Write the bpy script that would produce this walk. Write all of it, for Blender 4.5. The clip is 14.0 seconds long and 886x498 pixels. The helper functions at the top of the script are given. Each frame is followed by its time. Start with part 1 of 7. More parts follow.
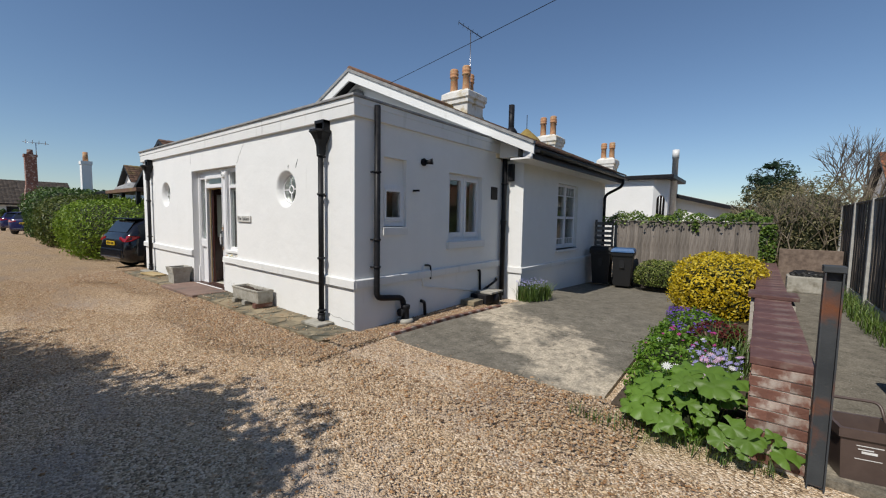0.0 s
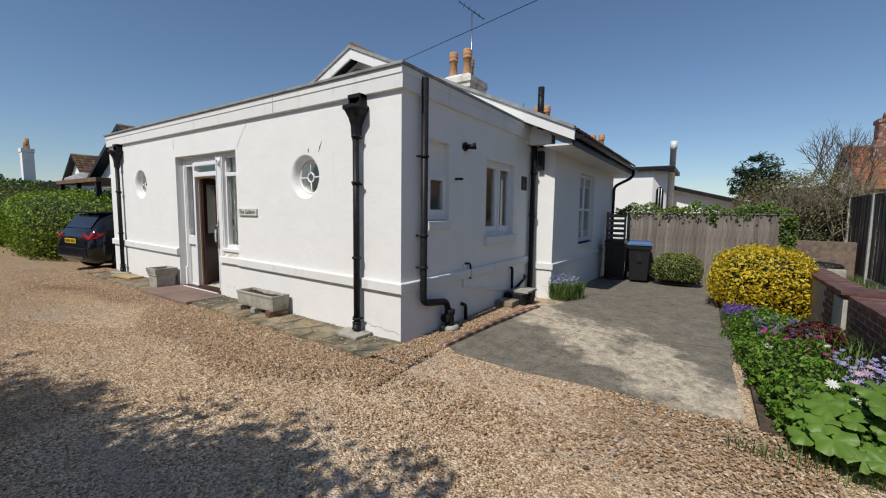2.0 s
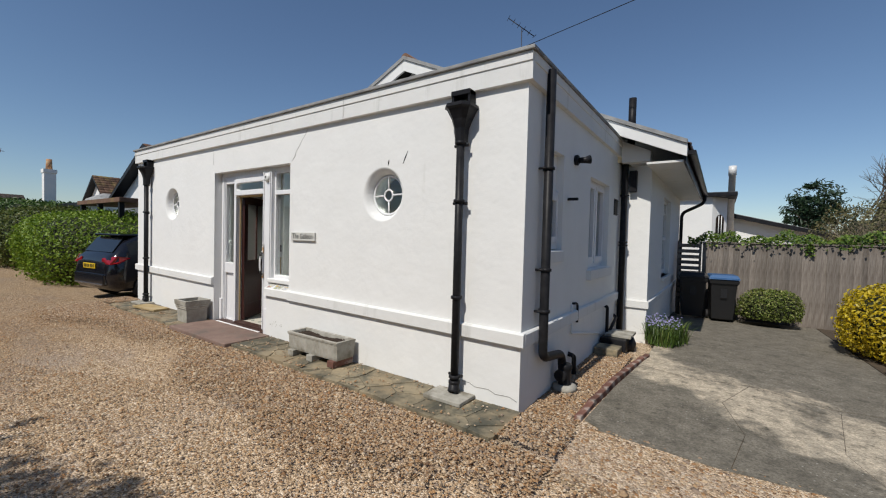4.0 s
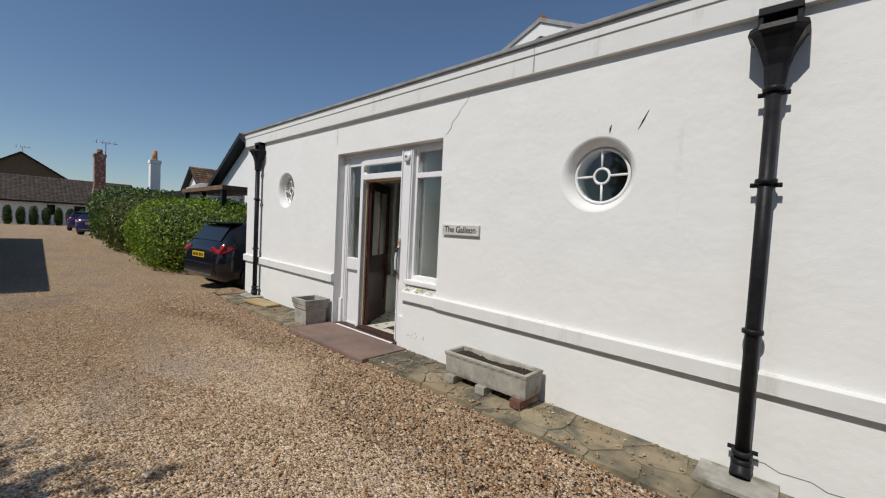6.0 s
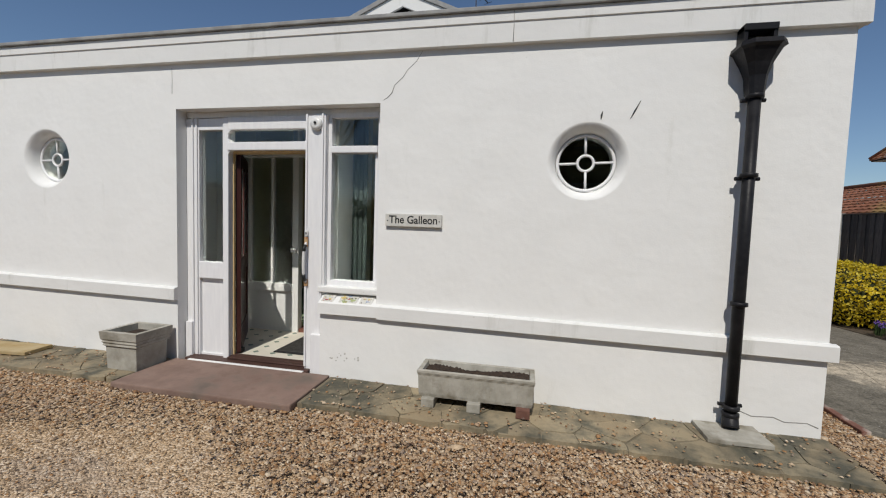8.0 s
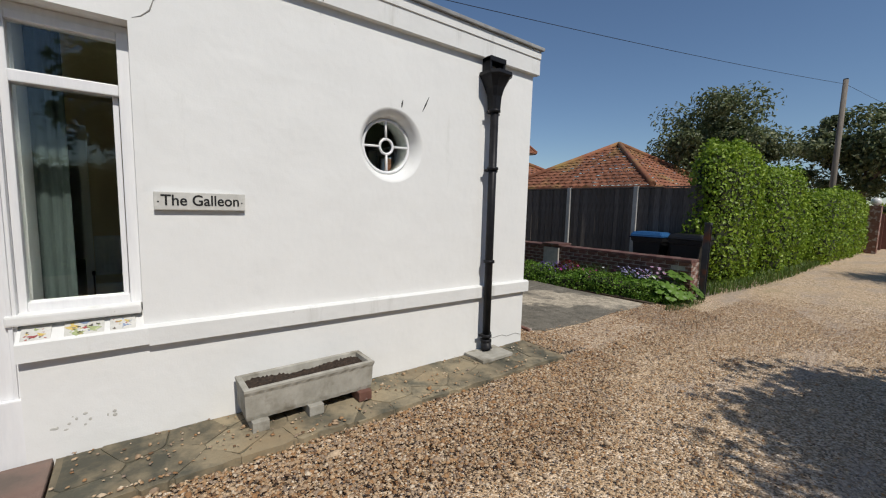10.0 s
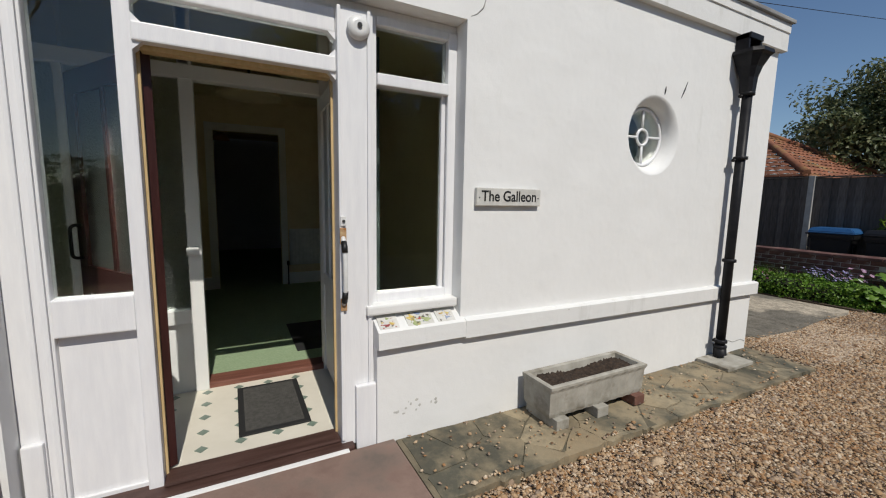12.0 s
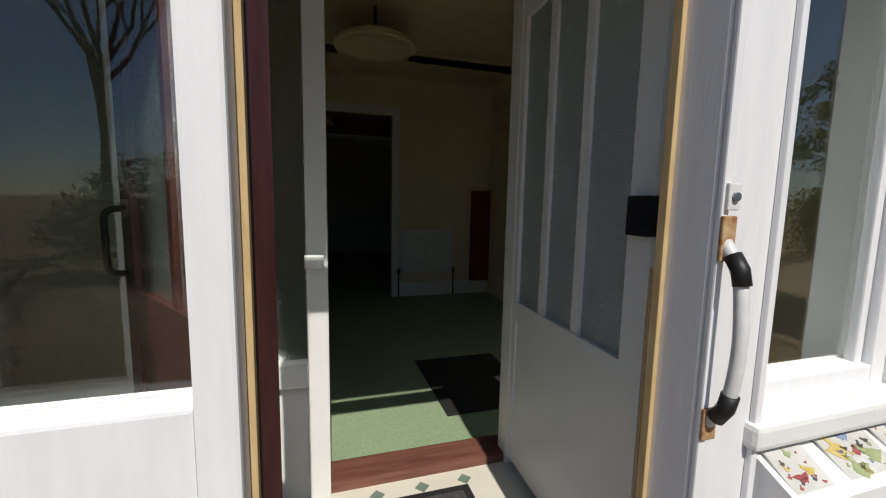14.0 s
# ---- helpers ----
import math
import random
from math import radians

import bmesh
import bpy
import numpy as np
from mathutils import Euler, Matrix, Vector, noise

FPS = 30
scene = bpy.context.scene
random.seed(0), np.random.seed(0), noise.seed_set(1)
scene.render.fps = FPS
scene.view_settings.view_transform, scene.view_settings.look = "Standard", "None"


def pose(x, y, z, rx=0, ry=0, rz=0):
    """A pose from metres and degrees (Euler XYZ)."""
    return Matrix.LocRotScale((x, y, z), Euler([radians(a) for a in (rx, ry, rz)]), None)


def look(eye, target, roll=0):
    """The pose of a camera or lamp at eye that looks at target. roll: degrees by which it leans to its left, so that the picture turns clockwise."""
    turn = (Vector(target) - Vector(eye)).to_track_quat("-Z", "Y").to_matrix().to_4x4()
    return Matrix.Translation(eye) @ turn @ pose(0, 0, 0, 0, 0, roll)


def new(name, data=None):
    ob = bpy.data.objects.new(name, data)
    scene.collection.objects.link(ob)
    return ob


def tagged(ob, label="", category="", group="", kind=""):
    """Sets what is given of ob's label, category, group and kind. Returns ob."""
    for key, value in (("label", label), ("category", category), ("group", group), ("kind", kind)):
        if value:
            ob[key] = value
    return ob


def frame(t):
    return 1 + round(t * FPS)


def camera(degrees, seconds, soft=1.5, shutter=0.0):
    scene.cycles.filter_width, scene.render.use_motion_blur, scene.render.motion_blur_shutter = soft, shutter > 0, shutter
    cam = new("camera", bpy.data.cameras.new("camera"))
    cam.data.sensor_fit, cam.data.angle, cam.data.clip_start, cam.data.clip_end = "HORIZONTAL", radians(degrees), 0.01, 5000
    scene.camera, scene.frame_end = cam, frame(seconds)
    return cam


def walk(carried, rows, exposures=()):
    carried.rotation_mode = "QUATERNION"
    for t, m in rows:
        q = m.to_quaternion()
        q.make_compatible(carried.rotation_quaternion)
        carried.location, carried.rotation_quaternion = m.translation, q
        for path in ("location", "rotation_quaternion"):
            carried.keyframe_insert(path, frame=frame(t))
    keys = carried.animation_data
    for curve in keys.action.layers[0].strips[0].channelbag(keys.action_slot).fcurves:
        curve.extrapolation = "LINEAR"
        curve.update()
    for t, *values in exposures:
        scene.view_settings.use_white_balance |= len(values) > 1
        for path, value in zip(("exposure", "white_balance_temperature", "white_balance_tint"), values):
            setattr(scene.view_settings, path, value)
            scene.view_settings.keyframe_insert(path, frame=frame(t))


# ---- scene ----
cam = camera(95.6, 14.0, soft=1.15)
PATH = [
    (0, (4.2, -3.437, 1.596), (2.966, -1.871, 1.441), 1.0),
    (0.5, (3.92, -3.477, 1.586), (2.752, -1.863, 1.416), 0.8),
    (1, (3.589, -3.452, 1.587), (2.449, -1.819, 1.411), 0.3),
    (1.5, (3.232, -3.5, 1.56), (2.109, -1.855, 1.378), 0.3),
    (2, (2.881, -3.492, 1.569), (1.781, -1.832, 1.382), 0.8),
    (2.2, (2.737, -3.448, 1.55), (1.65, -1.779, 1.369), 1.0),
    (4.3, (1.125, -3.212, 1.552), (-0.043, -1.59, 1.517), 1.4),
    (4.5, (0.945, -3.213, 1.525), (-0.3, -1.648, 1.487), 1.2),
    (5, (0.527, -3.227, 1.554), (-0.874, -1.801, 1.49), 1.3),
    (5.5, (0.095, -3.129, 1.521), (-1.352, -1.75, 1.449), 2.2),
    (6, (-0.368, -3.096, 1.514), (-1.728, -1.633, 1.417), 2.9),
    (6.5, (-0.81, -3.096, 1.519), (-1.968, -1.471, 1.387), 3.0),
    (7, (-1.233, -3.052, 1.526), (-2.118, -1.265, 1.372), 3.6),
    (7.5, (-1.627, -3.159, 1.506), (-2.259, -1.267, 1.363), 3.1),
    (8, (-2.103, -3.223, 1.492), (-2.497, -1.266, 1.369), 1.8),
    (8.5, (-2.471, -3.211, 1.53), (-2.476, -1.216, 1.388), 2.0),
    (9, (-2.728, -3.221, 1.575), (-2.196, -1.304, 1.364), 2.9),
    (9.2, (-2.878, -3.155, 1.526), (-2.131, -1.311, 1.319), 2.8),
    (11.3, (-3.989, -2.425, 1.53), (-2.631, -0.979, 1.273), 1.5),
    (11.5, (-4.129, -2.317, 1.523), (-2.893, -0.767, 1.257), 1.1),
    (12, (-4.513, -2.028, 1.503), (-3.589, -0.272, 1.251), 1.1),
    (12.5, (-4.731, -1.626, 1.43), (-4.024, 0.233, 1.225), 1.2),
    (13, (-4.853, -1.308, 1.404), (-4.231, 0.581, 1.188), 0.9),
    (13.5, (-4.82, -0.895, 1.341), (-4.193, 0.991, 1.109), 0.9),
    (14, (-4.733, -0.51, 1.356), (-4.142, 1.386, 1.122), 1.1),
]
walk(cam, [(t, look(eye, target, roll)) for t, eye, target, roll in PATH], [(0.0, -0.05), (2.2, -0.1), (5.0, -0.22), (7.5, -0.36), (9.0, -0.28), (11.5, -0.2), (12.0, -0.28), (12.5, -0.44), (13.2, -0.32), (14.0, -0.08)])

# ---- light ----
SUN_TO = Vector((0.02, 0.634, -0.772))
sky_world = bpy.data.worlds.new("sky")
scene.world = sky_world
sky_world.use_nodes = True
sn = sky_world.node_tree.nodes
sk = sn.new("ShaderNodeTexSky")
sk.sky_type = "NISHITA"
sk.sun_disc = False
sk.sun_elevation = radians(50.6)
sk.sun_rotation = radians(180)
sk.air_density, sk.dust_density, sk.ozone_density = 1.0, 0.15, 4.5
sky_world.node_tree.links.new(sk.outputs[0], sn["Background"].inputs[0])
sn["Background"].inputs[1].default_value = 0.1
sun_lamp = bpy.data.lights.new("sun", "SUN")
sun_lamp.energy, sun_lamp.angle, sun_lamp.color = 4.3, radians(0.55), (1.0, 0.95, 0.87)
sun_ob = new("sun", sun_lamp)
sun_ob.matrix_world = look((0, 0, 30), Vector((0, 0, 30)) + SUN_TO)


# ---- materials ----
def principled(name, rough=0.8, metal=0.0, spec=0.4):
    m = bpy.data.materials.new(name)
    m.use_nodes = True
    b = m.node_tree.nodes["Principled BSDF"]
    b.inputs["Roughness"].default_value = rough
    b.inputs["Metallic"].default_value = metal
    b.inputs["Specular IOR Level"].default_value = spec
    return m, m.node_tree.nodes, m.node_tree.links, b


def noise_tex(n, l, scale, detail=4.0, stretch=None, rough=0.6):
    co = n.new("ShaderNodeTexCoord")
    src = co.outputs["Object"]
    if stretch:
        mp = n.new("ShaderNodeMapping")
        mp.inputs["Scale"].default_value = stretch
        l.new(src, mp.inputs[0])
        src = mp.outputs[0]
    t = n.new("ShaderNodeTexNoise")
    t.inputs["Scale"].default_value, t.inputs["Detail"].default_value, t.inputs["Roughness"].default_value = scale, detail, rough
    l.new(src, t.inputs["Vector"])
    return t.outputs["Fac"]


def ramp(n, l, fac, stops):
    r = n.new("ShaderNodeValToRGB")
    while len(r.color_ramp.elements) < len(stops):
        r.color_ramp.elements.new(0.5)
    for e, (p, c) in zip(r.color_ramp.elements, stops):
        e.position, e.color = p, (*c, 1) if len(c) == 3 else c
    l.new(fac, r.inputs[0])
    return r.outputs[0]


def blend(n, l, fac, a, b, mode="MIX"):
    x = n.new("ShaderNodeMix")
    x.data_type, x.blend_type = "RGBA", mode
    for sock, v in ((x.inputs[0], fac), (x.inputs[6], a), (x.inputs[7], b)):
        if isinstance(v, (int, float)):
            sock.default_value = v
        elif isinstance(v, tuple):
            sock.default_value = (*v, 1)
        else:
            l.new(v, sock)
    return x.outputs[2]


def bump(n, l, b, height, strength=0.3, dist=0.01):
    u = n.new("ShaderNodeBump")
    u.inputs["Strength"].default_value, u.inputs["Distance"].default_value = strength, dist
    l.new(height, u.inputs["Height"])
    l.new(u.outputs[0], b.inputs["Normal"])


def mottled(name, c1, c2, scale=6.0, rough=0.8, bstr=0.25, bscale=90.0, c3=None, s3=1.2, lo=0.35, hi=0.65, metal=0.0, stretch=None, piece=0.0, spec=0.4, island=False):
    """Two tones by noise, a third in wider patches, fine relief; piece: how far single pieces differ."""
    m, n, l, b = principled(name, rough, metal, spec)
    col = ramp(n, l, noise_tex(n, l, scale, 6, stretch), [(lo, c1), (hi, c2)])
    if c3:
        mask = ramp(n, l, noise_tex(n, l, s3, 5, stretch), [(0.52, (0, 0, 0)), (0.68, (1, 1, 1))])
        col = blend(n, l, mask, col, c3)
    if piece:
        if island:
            rnd = n.new("ShaderNodeNewGeometry").outputs["Random Per Island"]
        else:
            rnd = n.new("ShaderNodeObjectInfo").outputs["Random"]
        v = ramp(n, l, rnd, [(0, (1 - piece,) * 3), (1, (1 + piece * 0.5,) * 3)])
        col = blend(n, l, 1.0, col, v, "MULTIPLY")
    l.new(col, b.inputs["Base Color"])
    if bstr:
        bump(n, l, b, noise_tex(n, l, bscale, 5, stretch), bstr, 0.006)
    return m


def plain(name, c, rough=0.5, metal=0.0, spec=0.5):
    return mottled(name, c, tuple(x * 0.82 for x in c), 14, rough, 0.06, 160, metal=metal, spec=spec)


def render_paint(name="white_render", base=(0.80, 0.80, 0.78), dirty=(0.62, 0.62, 0.58), amount=0.62):
    m, n, l, b = principled(name, 0.85, 0, 0.25)
    col = ramp(n, l, noise_tex(n, l, 2.2, 6), [(0.3, tuple(x * 0.955 for x in base)), (0.7, base)])
    streak = ramp(n, l, noise_tex(n, l, 1.6, 8, (3.2, 3.2, 0.5), 0.7), [(amount, (0, 0, 0)), (amount + 0.14, (0.55,) * 3)])
    col = blend(n, l, streak, col, dirty)
    fleck = ramp(n, l, noise_tex(n, l, 11, 3), [(0.745, (0, 0, 0)), (0.775, (0.7,) * 3)])
    col = blend(n, l, fleck, col, (0.42, 0.41, 0.37))
    l.new(col, b.inputs["Base Color"])
    u1 = n.new("ShaderNodeBump")
    u1.inputs["Strength"].default_value, u1.inputs["Distance"].default_value = 0.25, 0.004
    l.new(noise_tex(n, l, 85, 5), u1.inputs["Height"])
    u2 = n.new("ShaderNodeBump")
    u2.inputs["Strength"].default_value, u2.inputs["Distance"].default_value = 0.35, 0.03
    l.new(noise_tex(n, l, 3.0, 3), u2.inputs["Height"])
    l.new(u1.outputs[0], u2.inputs["Normal"])
    l.new(u2.outputs[0], b.inputs["Normal"])
    return m


def glass_mat(name, rough=0.0, tint=(0.9, 0.95, 0.93), wavy=0.0):
    m, n, l, b = principled(name, rough, 0, 0.5)
    b.inputs["Transmission Weight"].default_value = 1.0
    b.inputs["IOR"].default_value = 1.45
    b.inputs["Base Color"].default_value = (*tint, 1)
    if wavy:
        bump(n, l, b, noise_tex(n, l, 70, 2), wavy, 0.01)
    return m


def leaf_mat(name, c1, c2, c3=None, through_light=0.3):
    m, n, l, b = principled(name, 0.45, 0, 0.35)
    rnd = n.new("ShaderNodeNewGeometry").outputs["Random Per Island"]
    stops = [(0.0, c1), (0.65, c2)] + ([(1.0, c3)] if c3 else [])
    col = ramp(n, l, rnd, stops)
    patch = ramp(n, l, noise_tex(n, l, 2.4, 3), [(0.3, (0.7,) * 3), (0.7, (1.12,) * 3)])
    col = blend(n, l, 1.0, col, patch, "MULTIPLY")
    l.new(col, b.inputs["Base Color"])
    tr = n.new("ShaderNodeBsdfTranslucent")
    l.new(col, tr.inputs[0])
    mx = n.new("ShaderNodeMixShader")
    mx.inputs[0].default_value = through_light
    l.new(b.outputs[0], mx.inputs[1])
    l.new(tr.outputs[0], mx.inputs[2])
    l.new(mx.outputs[0], n["Material Output"].inputs[0])
    return m


def gravel_ground(name):
    m, n, l, b = principled(name, 0.95, 0, 0.15)
    co = n.new("ShaderNodeTexCoord").outputs["Object"]
    vo = n.new("ShaderNodeTexVoronoi")
    vo.inputs["Scale"].default_value = 74
    l.new(co, vo.inputs["Vector"])
    sp = n.new("ShaderNodeSeparateColor")
    l.new(vo.outputs["Color"], sp.inputs[0])
    peb = ramp(n, l, sp.outputs[0], [(0, (0.12, 0.078, 0.05)), (0.28, (0.42, 0.295, 0.18)), (0.7, (0.78, 0.59, 0.4)), (1, (0.95, 0.82, 0.66))])
    dirt = ramp(n, l, noise_tex(n, l, 9, 7), [(0.3, (0.46, 0.32, 0.185)), (0.7, (0.84, 0.63, 0.41))])
    wide = ramp(n, l, noise_tex(n, l, 0.55, 6, None, 0.65), [(0.4, (0, 0, 0)), (0.6, (1, 1, 1))])
    dirt = blend(n, l, 0.6, dirt, peb)
    col = blend(n, l, wide, peb, dirt)
    grey = ramp(n, l, noise_tex(n, l, 0.9, 4, (0.6, 1.4, 1)), [(0.5, (0, 0, 0)), (0.66, (0.6,) * 3)])
    col = blend(n, l, grey, col, (0.46, 0.38, 0.32))
    moss = ramp(n, l, noise_tex(n, l, 0.8, 5, (0.5, 1.2, 1)), [(0.6, (0, 0, 0)), (0.72, (0.4,) * 3)])
    col = blend(n, l, moss, col, (0.26, 0.225, 0.09))
    soil = ramp(n, l, noise_tex(n, l, 16, 8, None, 0.75), [(0.56, (0, 0, 0)), (0.66, (0.75,) * 3)])
    col = blend(n, l, soil, col, (0.16, 0.115, 0.07))
    sx = n.new("ShaderNodeSeparateXYZ")
    l.new(co, sx.inputs[0])
    west = n.new("ShaderNodeMath")
    west.operation = "MULTIPLY_ADD"
    l.new(noise_tex(n, l, 0.45, 4), west.inputs[0])
    west.inputs[1].default_value = 5.0
    l.new(sx.outputs[0], west.inputs[2])
    loam = n.new("ShaderNodeMapRange")
    loam.inputs["From Min"].default_value, loam.inputs["From Max"].default_value = 0.0, -4.0
    loam.inputs["To Min"].default_value, loam.inputs["To Max"].default_value = 0.0, 0.85
    l.new(west.outputs[0], loam.inputs["Value"])
    col = blend(n, l, loam.outputs[0], col, blend(n, l, 1.0, col, (0.62, 0.58, 0.53), "MULTIPLY"))
    l.new(col, b.inputs["Base Color"])
    add = n.new("ShaderNodeMath")
    add.operation = "MULTIPLY_ADD"
    l.new(vo.outputs["Distance"], add.inputs[0])
    add.inputs[1].default_value = -0.7
    l.new(noise_tex(n, l, 30, 6), add.inputs[2])
    bump(n, l, b, add.outputs[0], 0.9, 0.022)
    return m


def pebble_mat(name, low=(0.6, 0.55, 0.48), high=(0.96, 0.9, 0.8)):
    m, n, l, b = principled(name, 0.75, 0, 0.3)
    rnd = n.new("ShaderNodeNewGeometry").outputs["Random Per Island"]
    col = ramp(n, l, rnd, [(0, (0.14, 0.095, 0.07)), (0.18, (0.4, 0.23, 0.115)), (0.4, (0.5, 0.36, 0.23)), (0.58, (0.33, 0.27, 0.235)), (0.82, (0.58, 0.44, 0.3)), (1, (0.74, 0.66, 0.56))])
    l.new(blend(n, l, 1.0, col, ramp(n, l, noise_tex(n, l, 60, 3), [(0.3, low), (0.7, high)]), "MULTIPLY"), b.inputs["Base Color"])
    return m


def concrete(name, c1, c2, moss, pale):
    """Mossy concrete with a sandy worn band across it."""
    m, n, l, b = principled(name, 0.9, 0, 0.2)
    col = ramp(n, l, noise_tex(n, l, 4, 8, None, 0.7), [(0.3, c1), (0.7, c2)])
    co = n.new("ShaderNodeTexCoord").outputs["Object"]
    dot = n.new("ShaderNodeVectorMath")
    dot.operation = "DOT_PRODUCT"
    l.new(co, dot.inputs[0])
    dot.inputs[1].default_value = (0.656, 0.754, 0)
    far = n.new("ShaderNodeMath")
    far.operation = "MULTIPLY_ADD"
    l.new(noise_tex(n, l, 1.1, 7, None, 0.65), far.inputs[0])
    far.inputs[1].default_value = 3.4
    l.new(dot.outputs["Value"], far.inputs[2])
    off = n.new("ShaderNodeMath")
    off.operation = "SUBTRACT"
    l.new(far.outputs[0], off.inputs[0])
    off.inputs[1].default_value = 2.3 + 1.7
    mag = n.new("ShaderNodeMath")
    mag.operation = "ABSOLUTE"
    l.new(off.outputs[0], mag.inputs[0])
    worn = ramp(n, l, mag.outputs[0], [(0.28, (0.9,) * 3), (0.62, (0, 0, 0))])
    grain = ramp(n, l, noise_tex(n, l, 9, 6, None, 0.7), [(0.35, (0.35,) * 3), (0.6, (1, 1, 1))])
    col = blend(n, l, blend(n, l, 1.0, worn, grain, "MULTIPLY"), col, pale)
    vo = n.new("ShaderNodeTexVoronoi")
    vo.inputs["Scale"].default_value = 24
    l.new(co, vo.inputs["Vector"])
    dots = ramp(n, l, vo.outputs["Distance"], [(0.1, (0.8,) * 3), (0.17, (0, 0, 0))])
    where = ramp(n, l, noise_tex(n, l, 1.6, 5), [(0.45, (0, 0, 0)), (0.55, (1, 1, 1))])
    col = blend(n, l, blend(n, l, 1.0, dots, where, "MULTIPLY"), col, (0.45, 0.43, 0.38))
    dark = ramp(n, l, noise_tex(n, l, 15, 7, None, 0.78), [(0.55, (0, 0, 0)), (0.65, (0.85,) * 3)])
    col = blend(n, l, dark, col, moss)
    grit = ramp(n, l, noise_tex(n, l, 60, 4, None, 0.7), [(0.35, (0.6,) * 3), (0.65, (1.3,) * 3)])
    col = blend(n, l, 1.0, col, grit, "MULTIPLY")
    orange = ramp(n, l, noise_tex(n, l, 1.35, 3), [(0.7, (0, 0, 0)), (0.74, (0.55,) * 3)])
    col = blend(n, l, orange, col, (0.36, 0.21, 0.1))
    l.new(col, b.inputs["Base Color"])
    bump(n, l, b, noise_tex(n, l, 38, 8), 0.6, 0.012)
    return m


WHITE = render_paint()
GREYWHITE = render_paint("weathered_white_paint", (0.74, 0.74, 0.72), (0.5, 0.5, 0.46), 0.56)
WOODWHITE = mottled("white_gloss_wood", (0.8, 0.8, 0.8), (0.74, 0.74, 0.75), 5, 0.4, 0.12, 30, stretch=(6, 6, 0.8))
INWHITE = mottled("indoor_white_paint", (0.8, 0.8, 0.78), (0.76, 0.77, 0.75), 4, 0.35, 0.05, 40)
COPING = mottled("grey_coping_felt", (0.2, 0.2, 0.2), (0.33, 0.33, 0.32), 5, 0.8, 0.3, 40)
IRON = mottled("black_painted_iron", (0.012, 0.012, 0.014), (0.022, 0.022, 0.024), 12, 0.42, 0.2, 70, spec=0.14)
DARKHOLE = mottled("dark_void", (0.006, 0.006, 0.006), (0.01, 0.01, 0.01), 12, 0.9, 0.1, 60)
GLASS = glass_mat("window_glass")
OBSCURE = glass_mat("obscure_glass", 0.3, (0.76, 0.84, 0.81), 0.9)
OBSCURE_PALE = glass_mat("pale_obscure_glass", 0.3, (0.8, 0.88, 0.85), 1.0)
OBSCURE_PALE.node_tree.nodes["Principled BSDF"].inputs["Transmission Weight"].default_value = 0.72
GRAVEL = gravel_ground("gravel_track")
PEBBLE = pebble_mat("pebble")
PEBBLE_PALE = pebble_mat("sandy_stone", (0.7, 0.65, 0.55), (1.12, 1.03, 0.88))
SLAB = concrete("old_concrete", (0.125, 0.113, 0.09), (0.25, 0.225, 0.18), (0.05, 0.045, 0.034), (0.62, 0.53, 0.4))
STEPM = mottled("brown_painted_concrete", (0.19, 0.125, 0.1), (0.26, 0.18, 0.145), 6, 0.8, 0.4, 60, (0.14, 0.11, 0.09), 3)
CRAZY = mottled("sandstone_flag", (0.1, 0.095, 0.07), (0.31, 0.255, 0.165), 4.5, 0.9, 0.7, 35, (0.28, 0.215, 0.13), 1.7, 0.38, 0.6, piece=0.28)
MORTAR = mottled("sandy_mortar", (0.09, 0.085, 0.06), (0.22, 0.18, 0.12), 5, 0.95, 0.5, 80)
BRICK = mottled("weathered_brick", (0.15, 0.068, 0.05), (0.22, 0.11, 0.08), 14, 0.9, 0.5, 80, (0.46, 0.41, 0.36), 6, piece=0.3)
BRICKMORTAR = mottled("pale_mortar", (0.38, 0.35, 0.3), (0.5, 0.46, 0.4), 20, 0.95, 0.5, 70)
COPETILE = mottled("maroon_tile", (0.105, 0.05, 0.043), (0.16, 0.08, 0.068), 7, 0.65, 0.35, 60, (0.2, 0.145, 0.12), 6, piece=0.2)
CONC = mottled("cast_concrete", (0.3, 0.285, 0.24), (0.42, 0.4, 0.35), 9, 0.9, 0.45, 70, (0.2, 0.18, 0.14), 5)
SOIL = mottled("dark_compost", (0.02, 0.014, 0.01), (0.06, 0.04, 0.028), 40, 1.0, 0.9, 70)
EARTH = mottled("flower_bed_soil", (0.05, 0.036, 0.024), (0.1, 0.075, 0.05), 14, 1.0, 0.8, 50)
FENCEWOOD = mottled("weathered_grey_board", (0.14, 0.115, 0.095), (0.25, 0.22, 0.19), 9, 0.9, 0.35, 30, stretch=(5, 5, 0.5), piece=0.3)
FENCEDARK = mottled("dark_stained_board", (0.1, 0.083, 0.068), (0.18, 0.15, 0.125), 9, 0.85, 0.35, 30, stretch=(5, 5, 0.5), piece=0.35)
POSTC = mottled("concrete_post", (0.36, 0.35, 0.32), (0.46, 0.45, 0.41), 10, 0.9, 0.3, 60)
TILE = mottled("brown_roof_tile", (0.13, 0.07, 0.045), (0.2, 0.115, 0.075), 8, 0.9, 0.4, 60, (0.24, 0.18, 0.06), 0.9, piece=0.4, island=True)
TILEGREY = mottled("grey_brown_tile", (0.07, 0.055, 0.045), (0.12, 0.095, 0.075), 6, 0.9, 0.4, 60, piece=0.3, island=True)
TILERED = mottled("red_roof_tile", (0.2, 0.075, 0.04), (0.29, 0.12, 0.065), 6, 0.9, 0.4, 60, (0.3, 0.2, 0.07), 0.5, piece=0.3, island=True)
